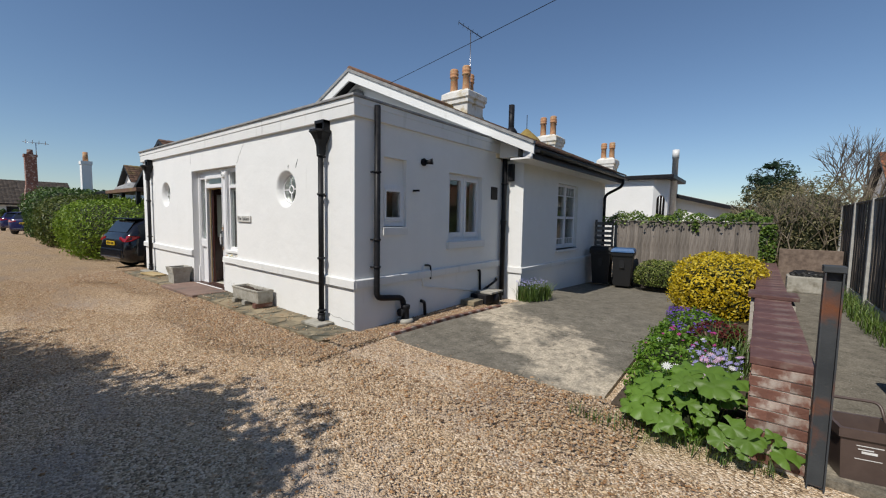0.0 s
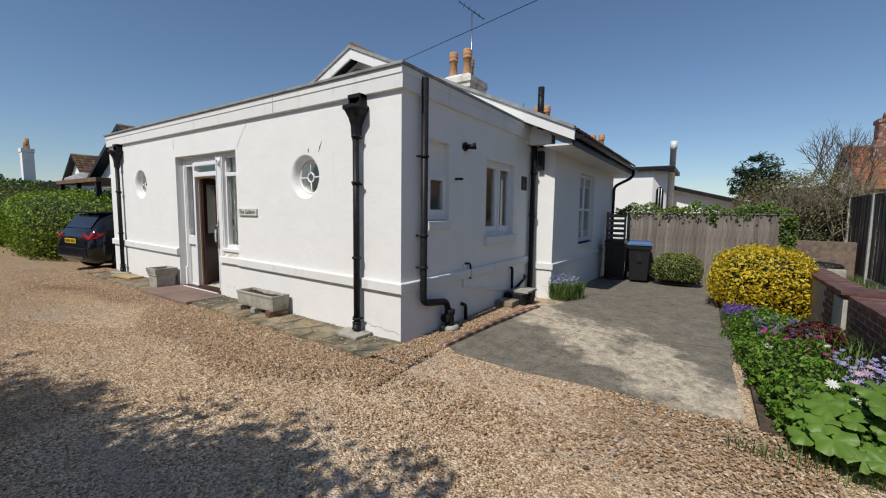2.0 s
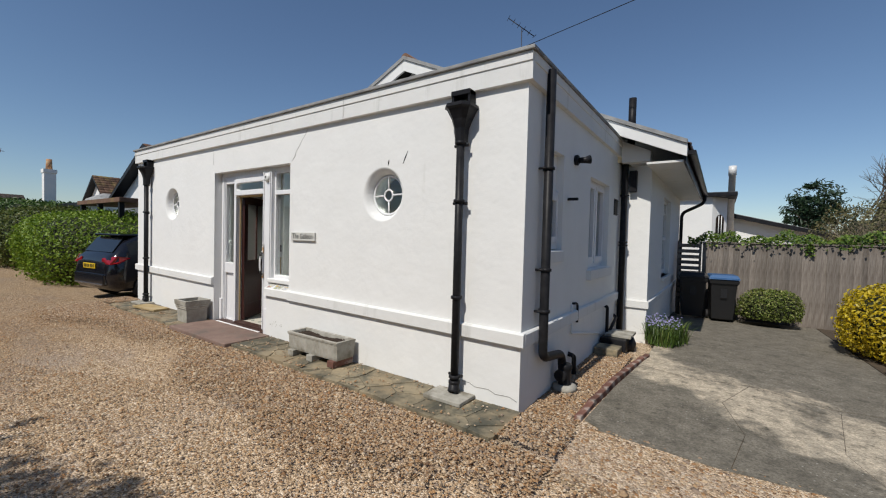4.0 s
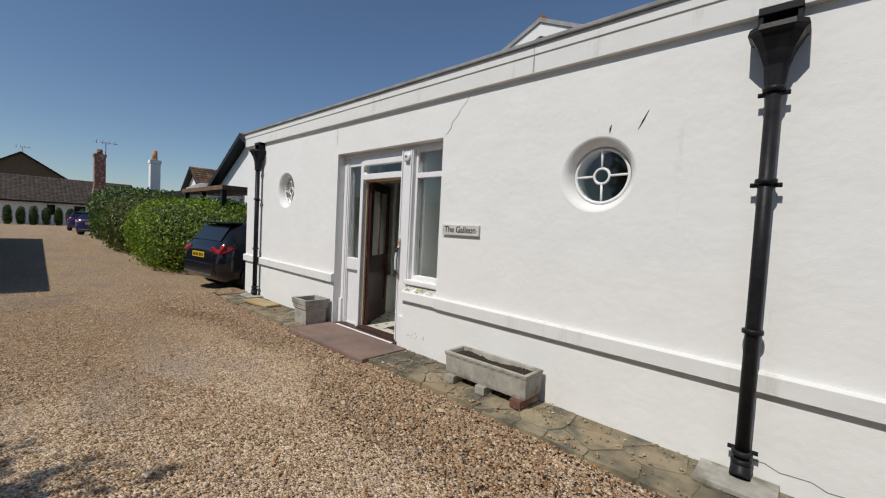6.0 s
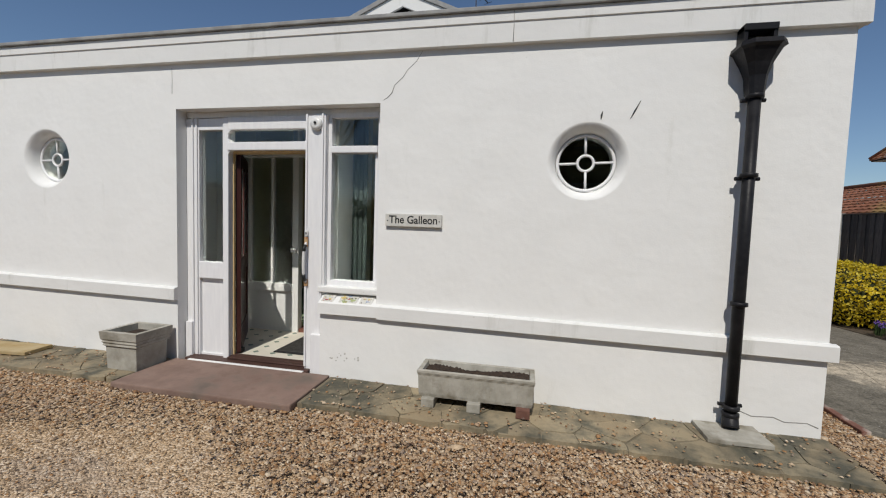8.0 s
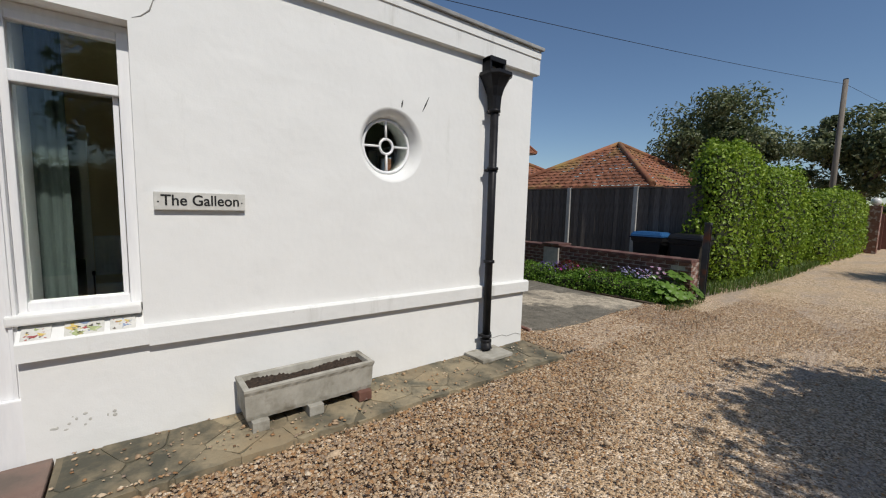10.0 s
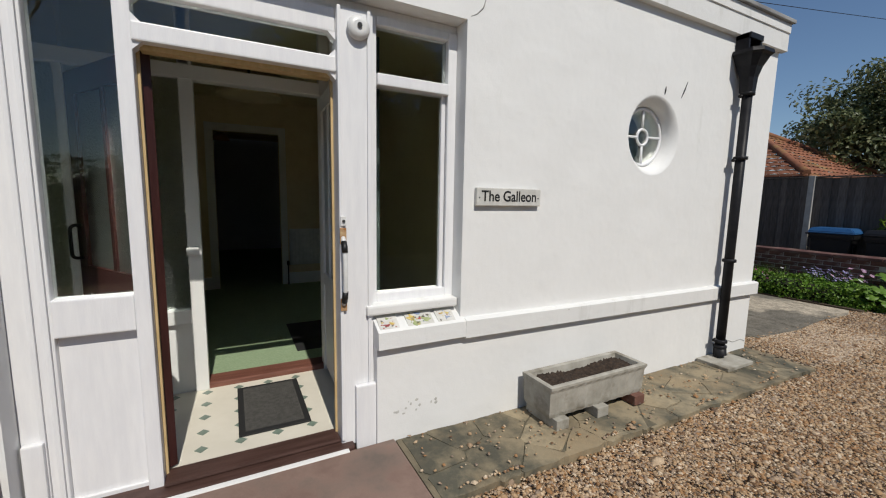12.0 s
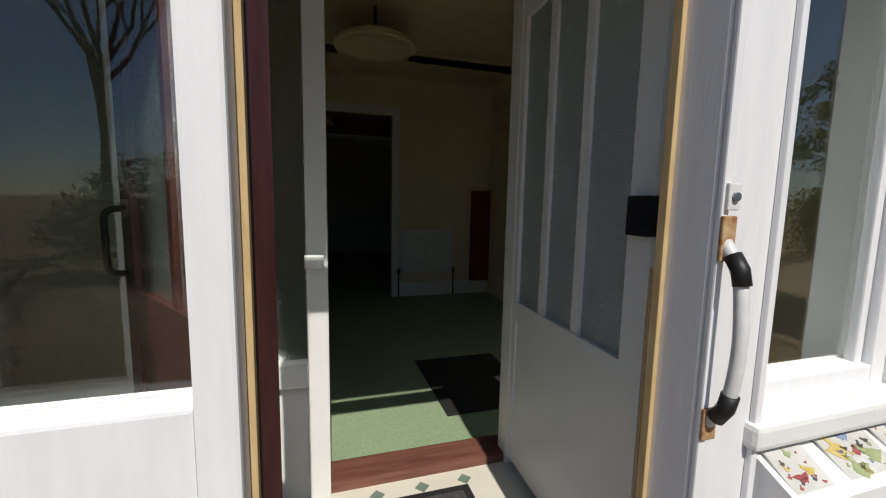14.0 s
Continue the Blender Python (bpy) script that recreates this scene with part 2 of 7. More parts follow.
TERRA = mottled("terracotta", (0.36, 0.17, 0.08), (0.5, 0.27, 0.14), 9, 0.85, 0.3, 60, (0.42, 0.34, 0.2), 6)
LICHEN = mottled("lichened_white_stack", (0.72, 0.7, 0.66), (0.62, 0.6, 0.55), 5, 0.9, 0.4, 50, (0.38, 0.27, 0.07), 2.6)
MAROON = mottled("dark_maroon_wood", (0.035, 0.011, 0.01), (0.06, 0.02, 0.017), 5, 0.35, 0.2, 40, stretch=(5, 5, 0.6))
DARKSILL = mottled("dark_brown_sill", (0.05, 0.024, 0.018), (0.085, 0.045, 0.036), 6, 0.55, 0.25, 50, stretch=(0.6, 6, 6))
INKSOFT = mottled("faded_paint_line", (0.06, 0.05, 0.045), (0.12, 0.1, 0.08), 40, 0.6, 0.1, 60)
PAINTRED = mottled("faded_crimson_glaze", (0.3, 0.06, 0.07), (0.4, 0.12, 0.1), 40, 0.35, 0.1, 60)
PAINTYEL = mottled("faded_ochre_glaze", (0.55, 0.4, 0.1), (0.62, 0.5, 0.22), 40, 0.35, 0.1, 60)
PAINTGRN = mottled("faded_green_glaze", (0.25, 0.33, 0.14), (0.4, 0.42, 0.22), 40, 0.35, 0.1, 60)
PAINTBLU = mottled("faded_blue_glaze", (0.14, 0.2, 0.36), (0.28, 0.34, 0.46), 40, 0.35, 0.1, 60)
MAHOG = mottled("mahogany_threshold", (0.13, 0.05, 0.035), (0.2, 0.085, 0.06), 6, 0.5, 0.25, 50, stretch=(0.6, 6, 6))
RAWWOOD = mottled("raw_pine_edge", (0.5, 0.36, 0.17), (0.62, 0.46, 0.24), 12, 0.7, 0.2, 60, stretch=(4, 4, 0.8))
VINYL = mottled("cream_vinyl", (0.68, 0.64, 0.54), (0.74, 0.7, 0.6), 5, 0.45, 0.08, 80)
VINYLGREEN = plain("green_vinyl_diamond", (0.2, 0.26, 0.21), 0.45)
CARPET = mottled("green_carpet", (0.25, 0.34, 0.2), (0.31, 0.4, 0.25), 60, 1.0, 0.5, 300)
MATT = mottled("grey_ribbed_mat", (0.055, 0.053, 0.048), (0.085, 0.082, 0.075), 40, 0.95, 0.5, 200)
RUBBER = plain("black_rubber", (0.018, 0.018, 0.018), 0.75)
INTWALL = mottled("cream_wallpaper", (0.7, 0.6, 0.4), (0.75, 0.65, 0.45), 6, 0.9, 0.15, 90)
CURTAIN = mottled("grey_green_curtain", (0.042, 0.06, 0.055), (0.065, 0.085, 0.078), 9, 0.9, 0.1, 60, stretch=(6, 6, 0.4))
REDPAINT = mottled("dark_red_paint", (0.16, 0.015, 0.015), (0.2, 0.02, 0.02), 5, 0.5, 0.08, 60)
ENAMEL = plain("white_enamel", (0.75, 0.75, 0.73), 0.35)
RUST = mottled("rusty_steel", (0.035, 0.04, 0.045), (0.055, 0.06, 0.065), 5, 0.75, 0.35, 60, (0.17, 0.06, 0.025), 3.0)
RUSTY = mottled("orange_rust", (0.3, 0.12, 0.035), (0.5, 0.36, 0.2), 40, 0.85, 0.3, 90)
BROWNPLASTIC = plain("brown_plastic", (0.1, 0.07, 0.06), 0.45)
BINPLASTIC = plain("black_bin_plastic", (0.014, 0.014, 0.015), 0.45)
BLUEPLASTIC = plain("blue_plastic_lid", (0.02, 0.1, 0.26), 0.45)
CARBLACK = plain("black_car_paint", (0.008, 0.008, 0.011), 0.12, 0.0, 0.7)
CARBLUE = plain("dark_blue_car_paint", (0.012, 0.013, 0.075), 0.15, 0.0, 0.7)
CARGLASS = plain("tinted_car_glass", (0.012, 0.014, 0.016), 0.05, 0, 0.8)
TAIL = plain("red_tail_lamp", (0.28, 0.008, 0.012), 0.12)
PLATE = plain("yellow_plate", (0.75, 0.5, 0.02), 0.4)
INK = plain("black_ink", (0.01, 0.01, 0.01), 0.5)
ALLOY = plain("grey_alloy", (0.4, 0.4, 0.42), 0.25, 0.9)
SIGNM = mottled("weathered_sign_board", (0.62, 0.61, 0.57), (0.5, 0.49, 0.45), 18, 0.7, 0.25, 60)
BARK = mottled("bark", (0.07, 0.055, 0.042), (0.15, 0.125, 0.1), 12, 0.95, 0.7, 40, stretch=(4, 4, 0.7))
POLEWOOD = mottled("grey_pole_wood", (0.13, 0.11, 0.09), (0.22, 0.19, 0.16), 9, 0.9, 0.3, 40, stretch=(5, 5, 0.4))
STEM = plain("green_stem", (0.07, 0.12, 0.03), 0.7)
# near-black: shade between the leaves, put into the colour of the bush cores
CORE = mottled("painted_leaf_shade", (0.015, 0.02, 0.008), (0.035, 0.04, 0.016), 9, 1.0, 0.6, 30)
L_HEDGE = leaf_mat("bright_hedge_leaf", (0.1, 0.18, 0.014), (0.21, 0.32, 0.026), (0.34, 0.44, 0.055))
L_DARK = leaf_mat("dark_hedge_leaf", (0.035, 0.075, 0.015), (0.075, 0.14, 0.026), (0.14, 0.21, 0.05))
L_OLIVE = leaf_mat("olive_hedge_leaf", (0.055, 0.085, 0.016), (0.12, 0.16, 0.03), (0.22, 0.22, 0.07))
L_YELLOW = leaf_mat("golden_leaf", (0.5, 0.37, 0.015), (0.8, 0.6, 0.025), (0.86, 0.74, 0.14), 0.4)
L_BED = leaf_mat("border_leaf", (0.07, 0.16, 0.015), (0.15, 0.28, 0.03), (0.26, 0.4, 0.06))
L_BIG = leaf_mat("mallow_leaf", (0.11, 0.2, 0.03), (0.17, 0.3, 0.045), (0.26, 0.4, 0.075))
L_VARI = leaf_mat("variegated_leaf", (0.1, 0.15, 0.02), (0.19, 0.24, 0.05), (0.4, 0.4, 0.14))
L_IVY = leaf_mat("ivy_leaf", (0.05, 0.1, 0.015), (0.12, 0.2, 0.03), (0.26, 0.34, 0.06))
L_TREE = leaf_mat("evergreen_leaf", (0.085, 0.11, 0.042), (0.165, 0.195, 0.085), (0.28, 0.29, 0.16), 0.3)
L_LUSH = leaf_mat("sunny_hedge_leaf", (0.12, 0.2, 0.018), (0.24, 0.36, 0.03), (0.4, 0.52, 0.07), 0.35)
L_CONE = leaf_mat("conifer_spray", (0.014, 0.034, 0.016), (0.03, 0.06, 0.025), None, 0.15)
L_TWIG = leaf_mat("twiggy_shrub_leaf", (0.12, 0.12, 0.045), (0.22, 0.2, 0.09), (0.34, 0.3, 0.17))
L_GRASS = leaf_mat("grass_blade", (0.06, 0.11, 0.02), (0.12, 0.2, 0.035), (0.22, 0.27, 0.07))
L_RED = leaf_mat("dark_red_leaf", (0.1, 0.015, 0.02), (0.17, 0.03, 0.03), (0.1, 0.08, 0.03))
F_PURPLE = leaf_mat("purple_petal", (0.14, 0.06, 0.42), (0.24, 0.12, 0.55), None, 0.3)
F_PINK = leaf_mat("pink_petal", (0.65, 0.3, 0.55), (0.8, 0.6, 0.75), None, 0.3)
F_MAGENTA = leaf_mat("magenta_petal", (0.5, 0.03, 0.25), (0.6, 0.08, 0.35), None, 0.3)
F_WHITE = leaf_mat("white_petal", (0.8, 0.8, 0.78), (0.85, 0.85, 0.85), None, 0.3)
F_BLUE = leaf_mat("bluebell_petal", (0.3, 0.28, 0.6), (0.45, 0.42, 0.7), None, 0.3)


# ---- building helpers ----
def box(bm, x0, x1, y0, y1, z0, z1, bev=0.0):
    vs = [bm.verts.new((x, y, z)) for x in (x0, x1) for y in (y0, y1) for z in (z0, z1)]
    fs = [bm.faces.new([vs[i] for i in f]) for f in ((0, 1, 3, 2), (4, 6, 7, 5), (0, 4, 5, 1), (2, 3, 7, 6), (0, 2, 6, 4), (1, 5, 7, 3))]
    if bev:
        es = {e for f in fs for e in f.edges}
        bmesh.ops.bevel(bm, geom=list(es), offset=bev, segments=2, profile=0.6, affect="EDGES")
    return vs


def boxes(*rows, bev=0.0):
    bm = bmesh.new()
    for r in rows:
        box(bm, *r, bev=bev)
    return bm


def tube(bm, pts, r, seg=12, caps=True):
    """A round pipe through points; r may be one radius a point."""
    pts = [Vector(p) for p in pts]
    rs = r if isinstance(r, (list, tuple)) else [r] * len(pts)
    rings = []
    prev = None
    for i, p in enumerate(pts):
        d = (pts[min(i + 1, len(pts) - 1)] - pts[max(i - 1, 0)]).normalized()
        a = prev if prev is not None else (Vector((0, 0, 1)) if abs(d.z) < 0.9 else Vector((1, 0, 0)))
        u = (a - d * a.dot(d)).normalized()
        prev = u
        v = d.cross(u)
        rings.append([bm.verts.new(p + (u * math.cos(k * math.tau / seg) + v * math.sin(k * math.tau / seg)) * rs[i]) for k in range(seg)])
    for a, b in zip(rings, rings[1:]):
        for k in range(seg):
            bm.faces.new((a[k], a[(k + 1) % seg], b[(k + 1) % seg], b[k])).smooth = True
    if caps:
        bm.faces.new(rings[0][::-1])
        bm.faces.new(rings[-1])


def bent(pts, r=0.06, n=5):
    """Points of a line with its corners rounded."""
    pts = [Vector(p) for p in pts]
    out = [pts[0]]
    for a, p, b in zip(pts, pts[1:], pts[2:]):
        u, v = (a - p).normalized() * r, (b - p).normalized() * r
        for k in range(n + 1):
            s = k / n
            out.append(p + u * (1 - s) ** 2 + v * s ** 2)
    return out + [pts[-1]]


def lathe(bm, prof, c=(0, 0, 0), seg=24, m=None):
    rings = []
    for r, z in prof:
        ring = []
        for k in range(seg):
            p = Vector((r * math.cos(k * math.tau / seg), r * math.sin(k * math.tau / seg), z))
            ring.append(bm.verts.new((m @ p if m else p) + Vector(c)))
        rings.append(ring)
    for a, b in zip(rings, rings[1:]):
        for k in range(seg):
            bm.faces.new((a[k], a[(k + 1) % seg], b[(k + 1) % seg], b[k])).smooth = True
    bm.faces.new(rings[0][::-1])
    bm.faces.new(rings[-1])


def prism(bm, outline, z0, z1):
    lo = [bm.verts.new((x, y, z0)) for x, y in outline]
    hi = [bm.verts.new((x, y, z1)) for x, y in outline]
    bm.faces.new(lo[::-1])
    bm.faces.new(hi)
    for i in range(len(lo)):
        j = (i + 1) % len(lo)
        bm.faces.new((lo[i], lo[j], hi[j], hi[i]))


def extruded(bm, poly, d):
    """A closed polygon of 3D points pushed along d."""
    a = [bm.verts.new(p) for p in poly]
    b = [bm.verts.new(Vector(p) + Vector(d)) for p in poly]
    bm.faces.new(a[::-1])
    bm.faces.new(b)
    for i in range(len(a)):
        j = (i + 1) % len(a)
        bm.faces.new((a[i], a[j], b[j], b[i]))


def mesh_of(name, bm, material):
    bmesh.ops.recalc_face_normals(bm, faces=bm.faces[:])
    me = bpy.data.meshes.new(name)
    bm.to_mesh(me)
    bm.free()
    me.materials.append(material)
    return me


def thing(name, bm, material, label, category, group="", kind=""):
    return tagged(new(name, mesh_of(name, bm, material)), label, category, group, kind)


def holder(name, at, label, category, group="", kind=""):
    e = new(name)
    e.location = at
    bpy.context.view_layer.update()
    return tagged(e, label, category, group, kind)


def part(name, bm, material, parent, label=""):
    ob = new(name, bm if isinstance(bm, bpy.types.Mesh) else mesh_of(name, bm, material))
    ob.parent = parent
    ob.matrix_parent_inverse = Matrix.Translation(-parent.location)
    return tagged(ob, label)


def structure(name, bm, material, label, category):
    return thing(name, bm, material, label, category, "", "structure")


def raw_mesh(name, verts, faces, material):
    me = bpy.data.meshes.new(name)
    verts, faces = np.asarray(verts, dtype=np.float32), np.asarray(faces, dtype=np.int32)
    me.vertices.add(len(verts))
    me.vertices.foreach_set("co", verts.ravel())
    k = faces.shape[1]
    me.loops.add(faces.size)
    me.loops.foreach_set("vertex_index", faces.ravel())
    me.polygons.add(len(faces))
    me.polygons.foreach_set("loop_start", np.arange(0, faces.size, k, dtype=np.int32))
    me.update(calc_edges=True)
    me.materials.append(material)
    return me


RNG = np.random.default_rng(7)


def leaf_mesh(name, pts, nrm, length, width, material, spread=0.7, droop=0.0):
    """A small folded leaf at every point, facing roughly along nrm."""
    n = len(pts)
    nrm = nrm + RNG.normal(0, spread, (n, 3))
    nrm /= np.linalg.norm(nrm, axis=1, keepdims=True) + 1e-9
    t = np.cross(nrm, RNG.normal(0, 1, (n, 3)))
    t[:, 2] -= droop
    t /= np.linalg.norm(t, axis=1, keepdims=True) + 1e-9
    s = np.cross(nrm, t)
    k = RNG.uniform(0.65, 1.3, (n, 1))
    L, W = length * k, width * k
    v = np.empty((n, 4, 3))
    v[:, 0] = pts - t * L * 0.5
    v[:, 1] = pts + s * W * 0.5 + nrm * W * 0.22
    v[:, 2] = pts + t * L * 0.5 - nrm * L * 0.12
    v[:, 3] = pts - s * W * 0.5 + nrm * W * 0.22
    i = np.arange(n)[:, None] * 4
    f = np.concatenate([i + np.array([[0, 1, 2]]), i + np.array([[0, 2, 3]])], 0)
    return raw_mesh(name, v.reshape(-1, 3), f, material)


def lumpy(p, s, seed):
    """Cheap smooth noise for arrays of points."""
    q = p * s + seed
    return (np.sin(q[:, 0] * 1.7 + np.sin(q[:, 1] * 1.3)) + np.sin(q[:, 1] * 2.1 + np.sin(q[:, 2] * 1.9)) + np.sin(q[:, 2] * 2.3 + np.sin(q[:, 0] * 1.1))
            + 0.6 * np.sin(q[:, 0] * 4.7 + q[:, 2] * 3.1) + 0.6 * np.sin(q[:, 1] * 5.3 - q[:, 0] * 2.7)) / 4.2


def blob_points(n, c, r, power=2.6, rough=0.14, seed=1.0, deep=0.22, scale=2.4, zmin=0.02):
    d = RNG.normal(0, 1, (n, 3))
    d /= np.linalg.norm(d, axis=1, keepdims=True)
    k = (np.abs(d) ** power).sum(1) ** (-1 / power)
    base = d * k[:, None] * np.array(r)
    f = 1 + rough * lumpy(base + np.array(c), scale, seed) + RNG.normal(0, 0.03, n)
    depth = 1 - deep * RNG.random(n) ** 2.2
    p = base * (f * depth)[:, None] + np.array(c)
    nn = d / np.array(r)
    nn /= np.linalg.norm(nn, axis=1, keepdims=True)
    keep = p[:, 2] > zmin
    return p[keep], nn[keep]


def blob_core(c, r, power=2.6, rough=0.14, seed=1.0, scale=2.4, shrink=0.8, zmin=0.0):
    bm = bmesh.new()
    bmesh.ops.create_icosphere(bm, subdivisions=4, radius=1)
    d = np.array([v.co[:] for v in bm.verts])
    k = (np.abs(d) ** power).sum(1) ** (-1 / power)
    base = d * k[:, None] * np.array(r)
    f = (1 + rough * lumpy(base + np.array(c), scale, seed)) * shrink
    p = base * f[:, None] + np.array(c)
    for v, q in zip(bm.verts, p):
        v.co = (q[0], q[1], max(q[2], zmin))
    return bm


def bush(name, c, r, n, leaf, mat_leaf, label, category="shrub", power=2.6, rough=0.14, seed=1.0, scale=2.4, shrink=0.8, group="", spread=0.7):
    e = holder(name, (c[0], c[1], 0), label, category, group)
    # solid filler blob, painted dark as the shade deep in the foliage
    part("shade_core", blob_core(c, r, power, rough, seed, scale, shrink), CORE, e)
    p, nn = blob_points(n, c, r, power, rough, seed, 0.22, scale)
    tagged(part("foliage", leaf_mesh("foliage", p, nn, leaf[0], leaf[1], mat_leaf, spread), None, e), kind="stuff")
    return e


# ---- ground ----
YARD_FALL = 0.04


def yard_z(y):
    """The yard falls away towards the back fence."""
    return -YARD_FALL * max(0.0, y - 3.2)


def ground_sheet():
    xs = np.concatenate([[-600, -200, -100, -70], np.arange(-60, 30, 1.0), [30, 40, 60, 100, 200, 600]])
    ys = np.concatenate([[-600, -200, -80, -40, -20], np.arange(-12, 14, 0.5), [14, 20, 30, 40, 80, 200, 600]])
    X, Y = np.meshgrid(xs, ys, indexing="ij")
    Z = -0.012 + 0.012 * np.sin(X * 0.9 + np.sin(Y * 1.3)) * np.cos(Y * 0.8)
    near = (X > -9.5) & (X < 3) & (Y > -1.0) & (Y < 0.6)
    Z = np.where(near, 0.02 + 0.013 * np.clip(-X, 0, 3.6), Z)
    fall = -YARD_FALL * np.clip(Y - 3.2, 0, 5.5) * np.clip((13 - Y) / 3, 0, 1)
    Z = Z + np.where((X > -0.5) & (X < 4.5), fall - 0.03 * (Y > 3) * (Y < 13), 0)
    v = np.stack([X, Y, Z], -1).reshape(-1, 3)
    m = len(ys)
    i = (np.arange(len(xs) - 1)[:, None] * m + np.arange(m - 1)[None]).ravel()
    f = np.stack([i, i + m, i + m + 1, i + 1], 1)
    me = raw_mesh("ground", v, f, GRAVEL)
    for p in me.polygons:
        p.use_smooth = True
    return tagged(new("ground", me), "pale brown gravel and dirt track with worn patches", "ground", "", "structure")


ground_sheet()

# ---- front wall of the extension ----
XL, XO0, XW, XO1 = -8.46, -5.32, -3.84, -3.32
ZT = 3.12
HOLES = ((-6.87, 2.03), (-1.66, 2.0))


def holed_patch(bm, cx, cz, half, y0, y1):
    """A square piece of wall with a round, softly flared hole."""
    seg = 48
    prof = [(0.295, y0), (0.28, y0 + 0.008), (0.262, y0 + 0.026), (0.244, y0 + 0.055), (0.228, y0 + 0.1), (0.222, y0 + 0.16), (0.222, y1)]
    def sq(k):
        a = k * math.tau / seg
        c, s = math.cos(a), math.sin(a)
        f = half / max(abs(c), abs(s))
        return cx + c * f, cz + s * f
    outer0 = [bm.verts.new((sq(k)[0], y0, sq(k)[1])) for k in range(seg)]
    outer1 = [bm.verts.new((sq(k)[0], y1, sq(k)[1])) for k in range(seg)]
    rings = [[bm.verts.new((cx + r * math.cos(k * math.tau / seg), y, cz + r * math.sin(k * math.tau / seg))) for k in range(seg)] for r, y in prof]
    chain = [outer0] + rings + [outer1]
    for n, (a, b) in enumerate(zip(chain, chain[1:])):
        for k in range(seg):
            f = bm.faces.new((a[k], a[(k + 1) % seg], b[(k + 1) % seg], b[k]))
            f.smooth = 0 < n < len(prof)


bm = bmesh.new()
H2 = 0.36
for cx, cz in HOLES:
    holed_patch(bm, cx, cz, H2, 0, 0.3)
for x0, x1, (cx, cz) in ((XL, XO0, HOLES[0]), (XO1, 0.0, HOLES[1])):
    box(bm, x0, cx - H2, 0, 0.3, 0, ZT)
    box(bm, cx + H2, x1, 0, 0.3, 0, ZT)
    box(bm, cx - H2, cx + H2, 0, 0.3, 0, cz - H2)
    box(bm, cx - H2, cx + H2, 0, 0.3, cz + H2, ZT)
box(bm, XO0, XO1, 0, 0.3, 2.48, ZT)
box(bm, XW, XO1, 0, 0.3, 0, 0.73)
structure("wall_front", bm, WHITE, "white painted rendered front wall with round windows", "wall")

# sloping ledge of the small window, and the plinth band
bm = bmesh.new()
extruded(bm, [(XW - 0.004, -0.043, 0.682), (XW - 0.004, 0.2, 0.68), (XW - 0.004, 0.2, 0.85), (XW - 0.004, 0.09, 0.842), (XW - 0.004, -0.038, 0.775)], (XO1 - XW + 0.024, 0, 0))
structure("trim_ledge", bm, GREYWHITE, "sloping white painted ledge under the porch window", "ledge")


def band(poly, run, name, label, rise=0.0):
    """A moulding along the wall; it may climb a little towards the far end."""
    b = bmesh.new()
    for x0, x1 in run:
        extruded(b, [(x0, y, z - rise * x0) for y, z in poly], (x1 - x0, 0, -rise * (x1 - x0)))
    return structure(name, b, GREYWHITE, label, "trim")


BANDP = [(0.0, 0.625), (-0.042, 0.63), (-0.042, 0.735), (-0.03, 0.745), (0.0, 0.75)]
band(BANDP, [(XL - 0.02, XO0), (XO1 + 0.02, 0.04)], "trim_plinth_front", "white raised plinth band with grey weathering", 0.0125)
FASP = [(0.0, 2.885), (-0.045, 2.89), (-0.045, 3.04), (-0.055, 3.045), (-0.055, 3.12), (0.0, 3.12)]
band(FASP, [(XL - 0.03, 0.05)], "trim_parapet_front", "white parapet band along the flat roof edge")


def side_band(poly, y0, y1, name, label, x=0.0):
    b = bmesh.new()
    extruded(b, [(x - py, y0, z) for py, z in poly], (0, y1 - y0, 0))
    return structure(name, b, GREYWHITE, label, "trim")


# ---- side wall ----
def wall_x(name, x0, x1, y0, y1, z0, z1, holes, label):
    """A wall along y with rectangular openings (y0, y1, z0, z1)."""
    b = bmesh.new()
    y = y0
    for a, c, d, e in holes:
        box(b, x0, x1, y, a, z0, z1)
        box(b, x0, x1, a, c, z0, d)
        box(b, x0, x1, a, c, e, z1)
        y = c
    box(b, x0, x1, y, y1, z0, z1)
    return structure(name, b, WHITE, label, "wall")


wall_x("wall_side", -0.3, 0.0, 0.3, 3.9, 0, ZT, [(0.52, 0.98, 1.45, 2.44), (2.03, 3.06, 1.19, 2.37)], "white rendered side wall with two small windows")
side_band(BANDP, 0.0, 3.88, "trim_plinth_side", "white raised plinth band along the side wall")
side_band(FASP, 0.0, 3.88, "trim_parapet_side", "white parapet band above the side wall")
b = boxes((-0.06, 0.03, 0.5, 1.0, 1.33, 1.445), bev=0.006)
structure("window_sill_small", b, GREYWHITE, "white painted window sill", "sill")
b = boxes((-0.06, 0.06, 1.97, 3.12, 1.06, 1.185), bev=0.008)
structure("window_sill_wide", b, GREYWHITE, "white painted window sill", "sill")
b = boxes((-0.2, -0.08, 0.52, 0.98, 2.06, 2.44))
structure("wall_recess", b, WHITE, "blank white recess above the small window", "wall")

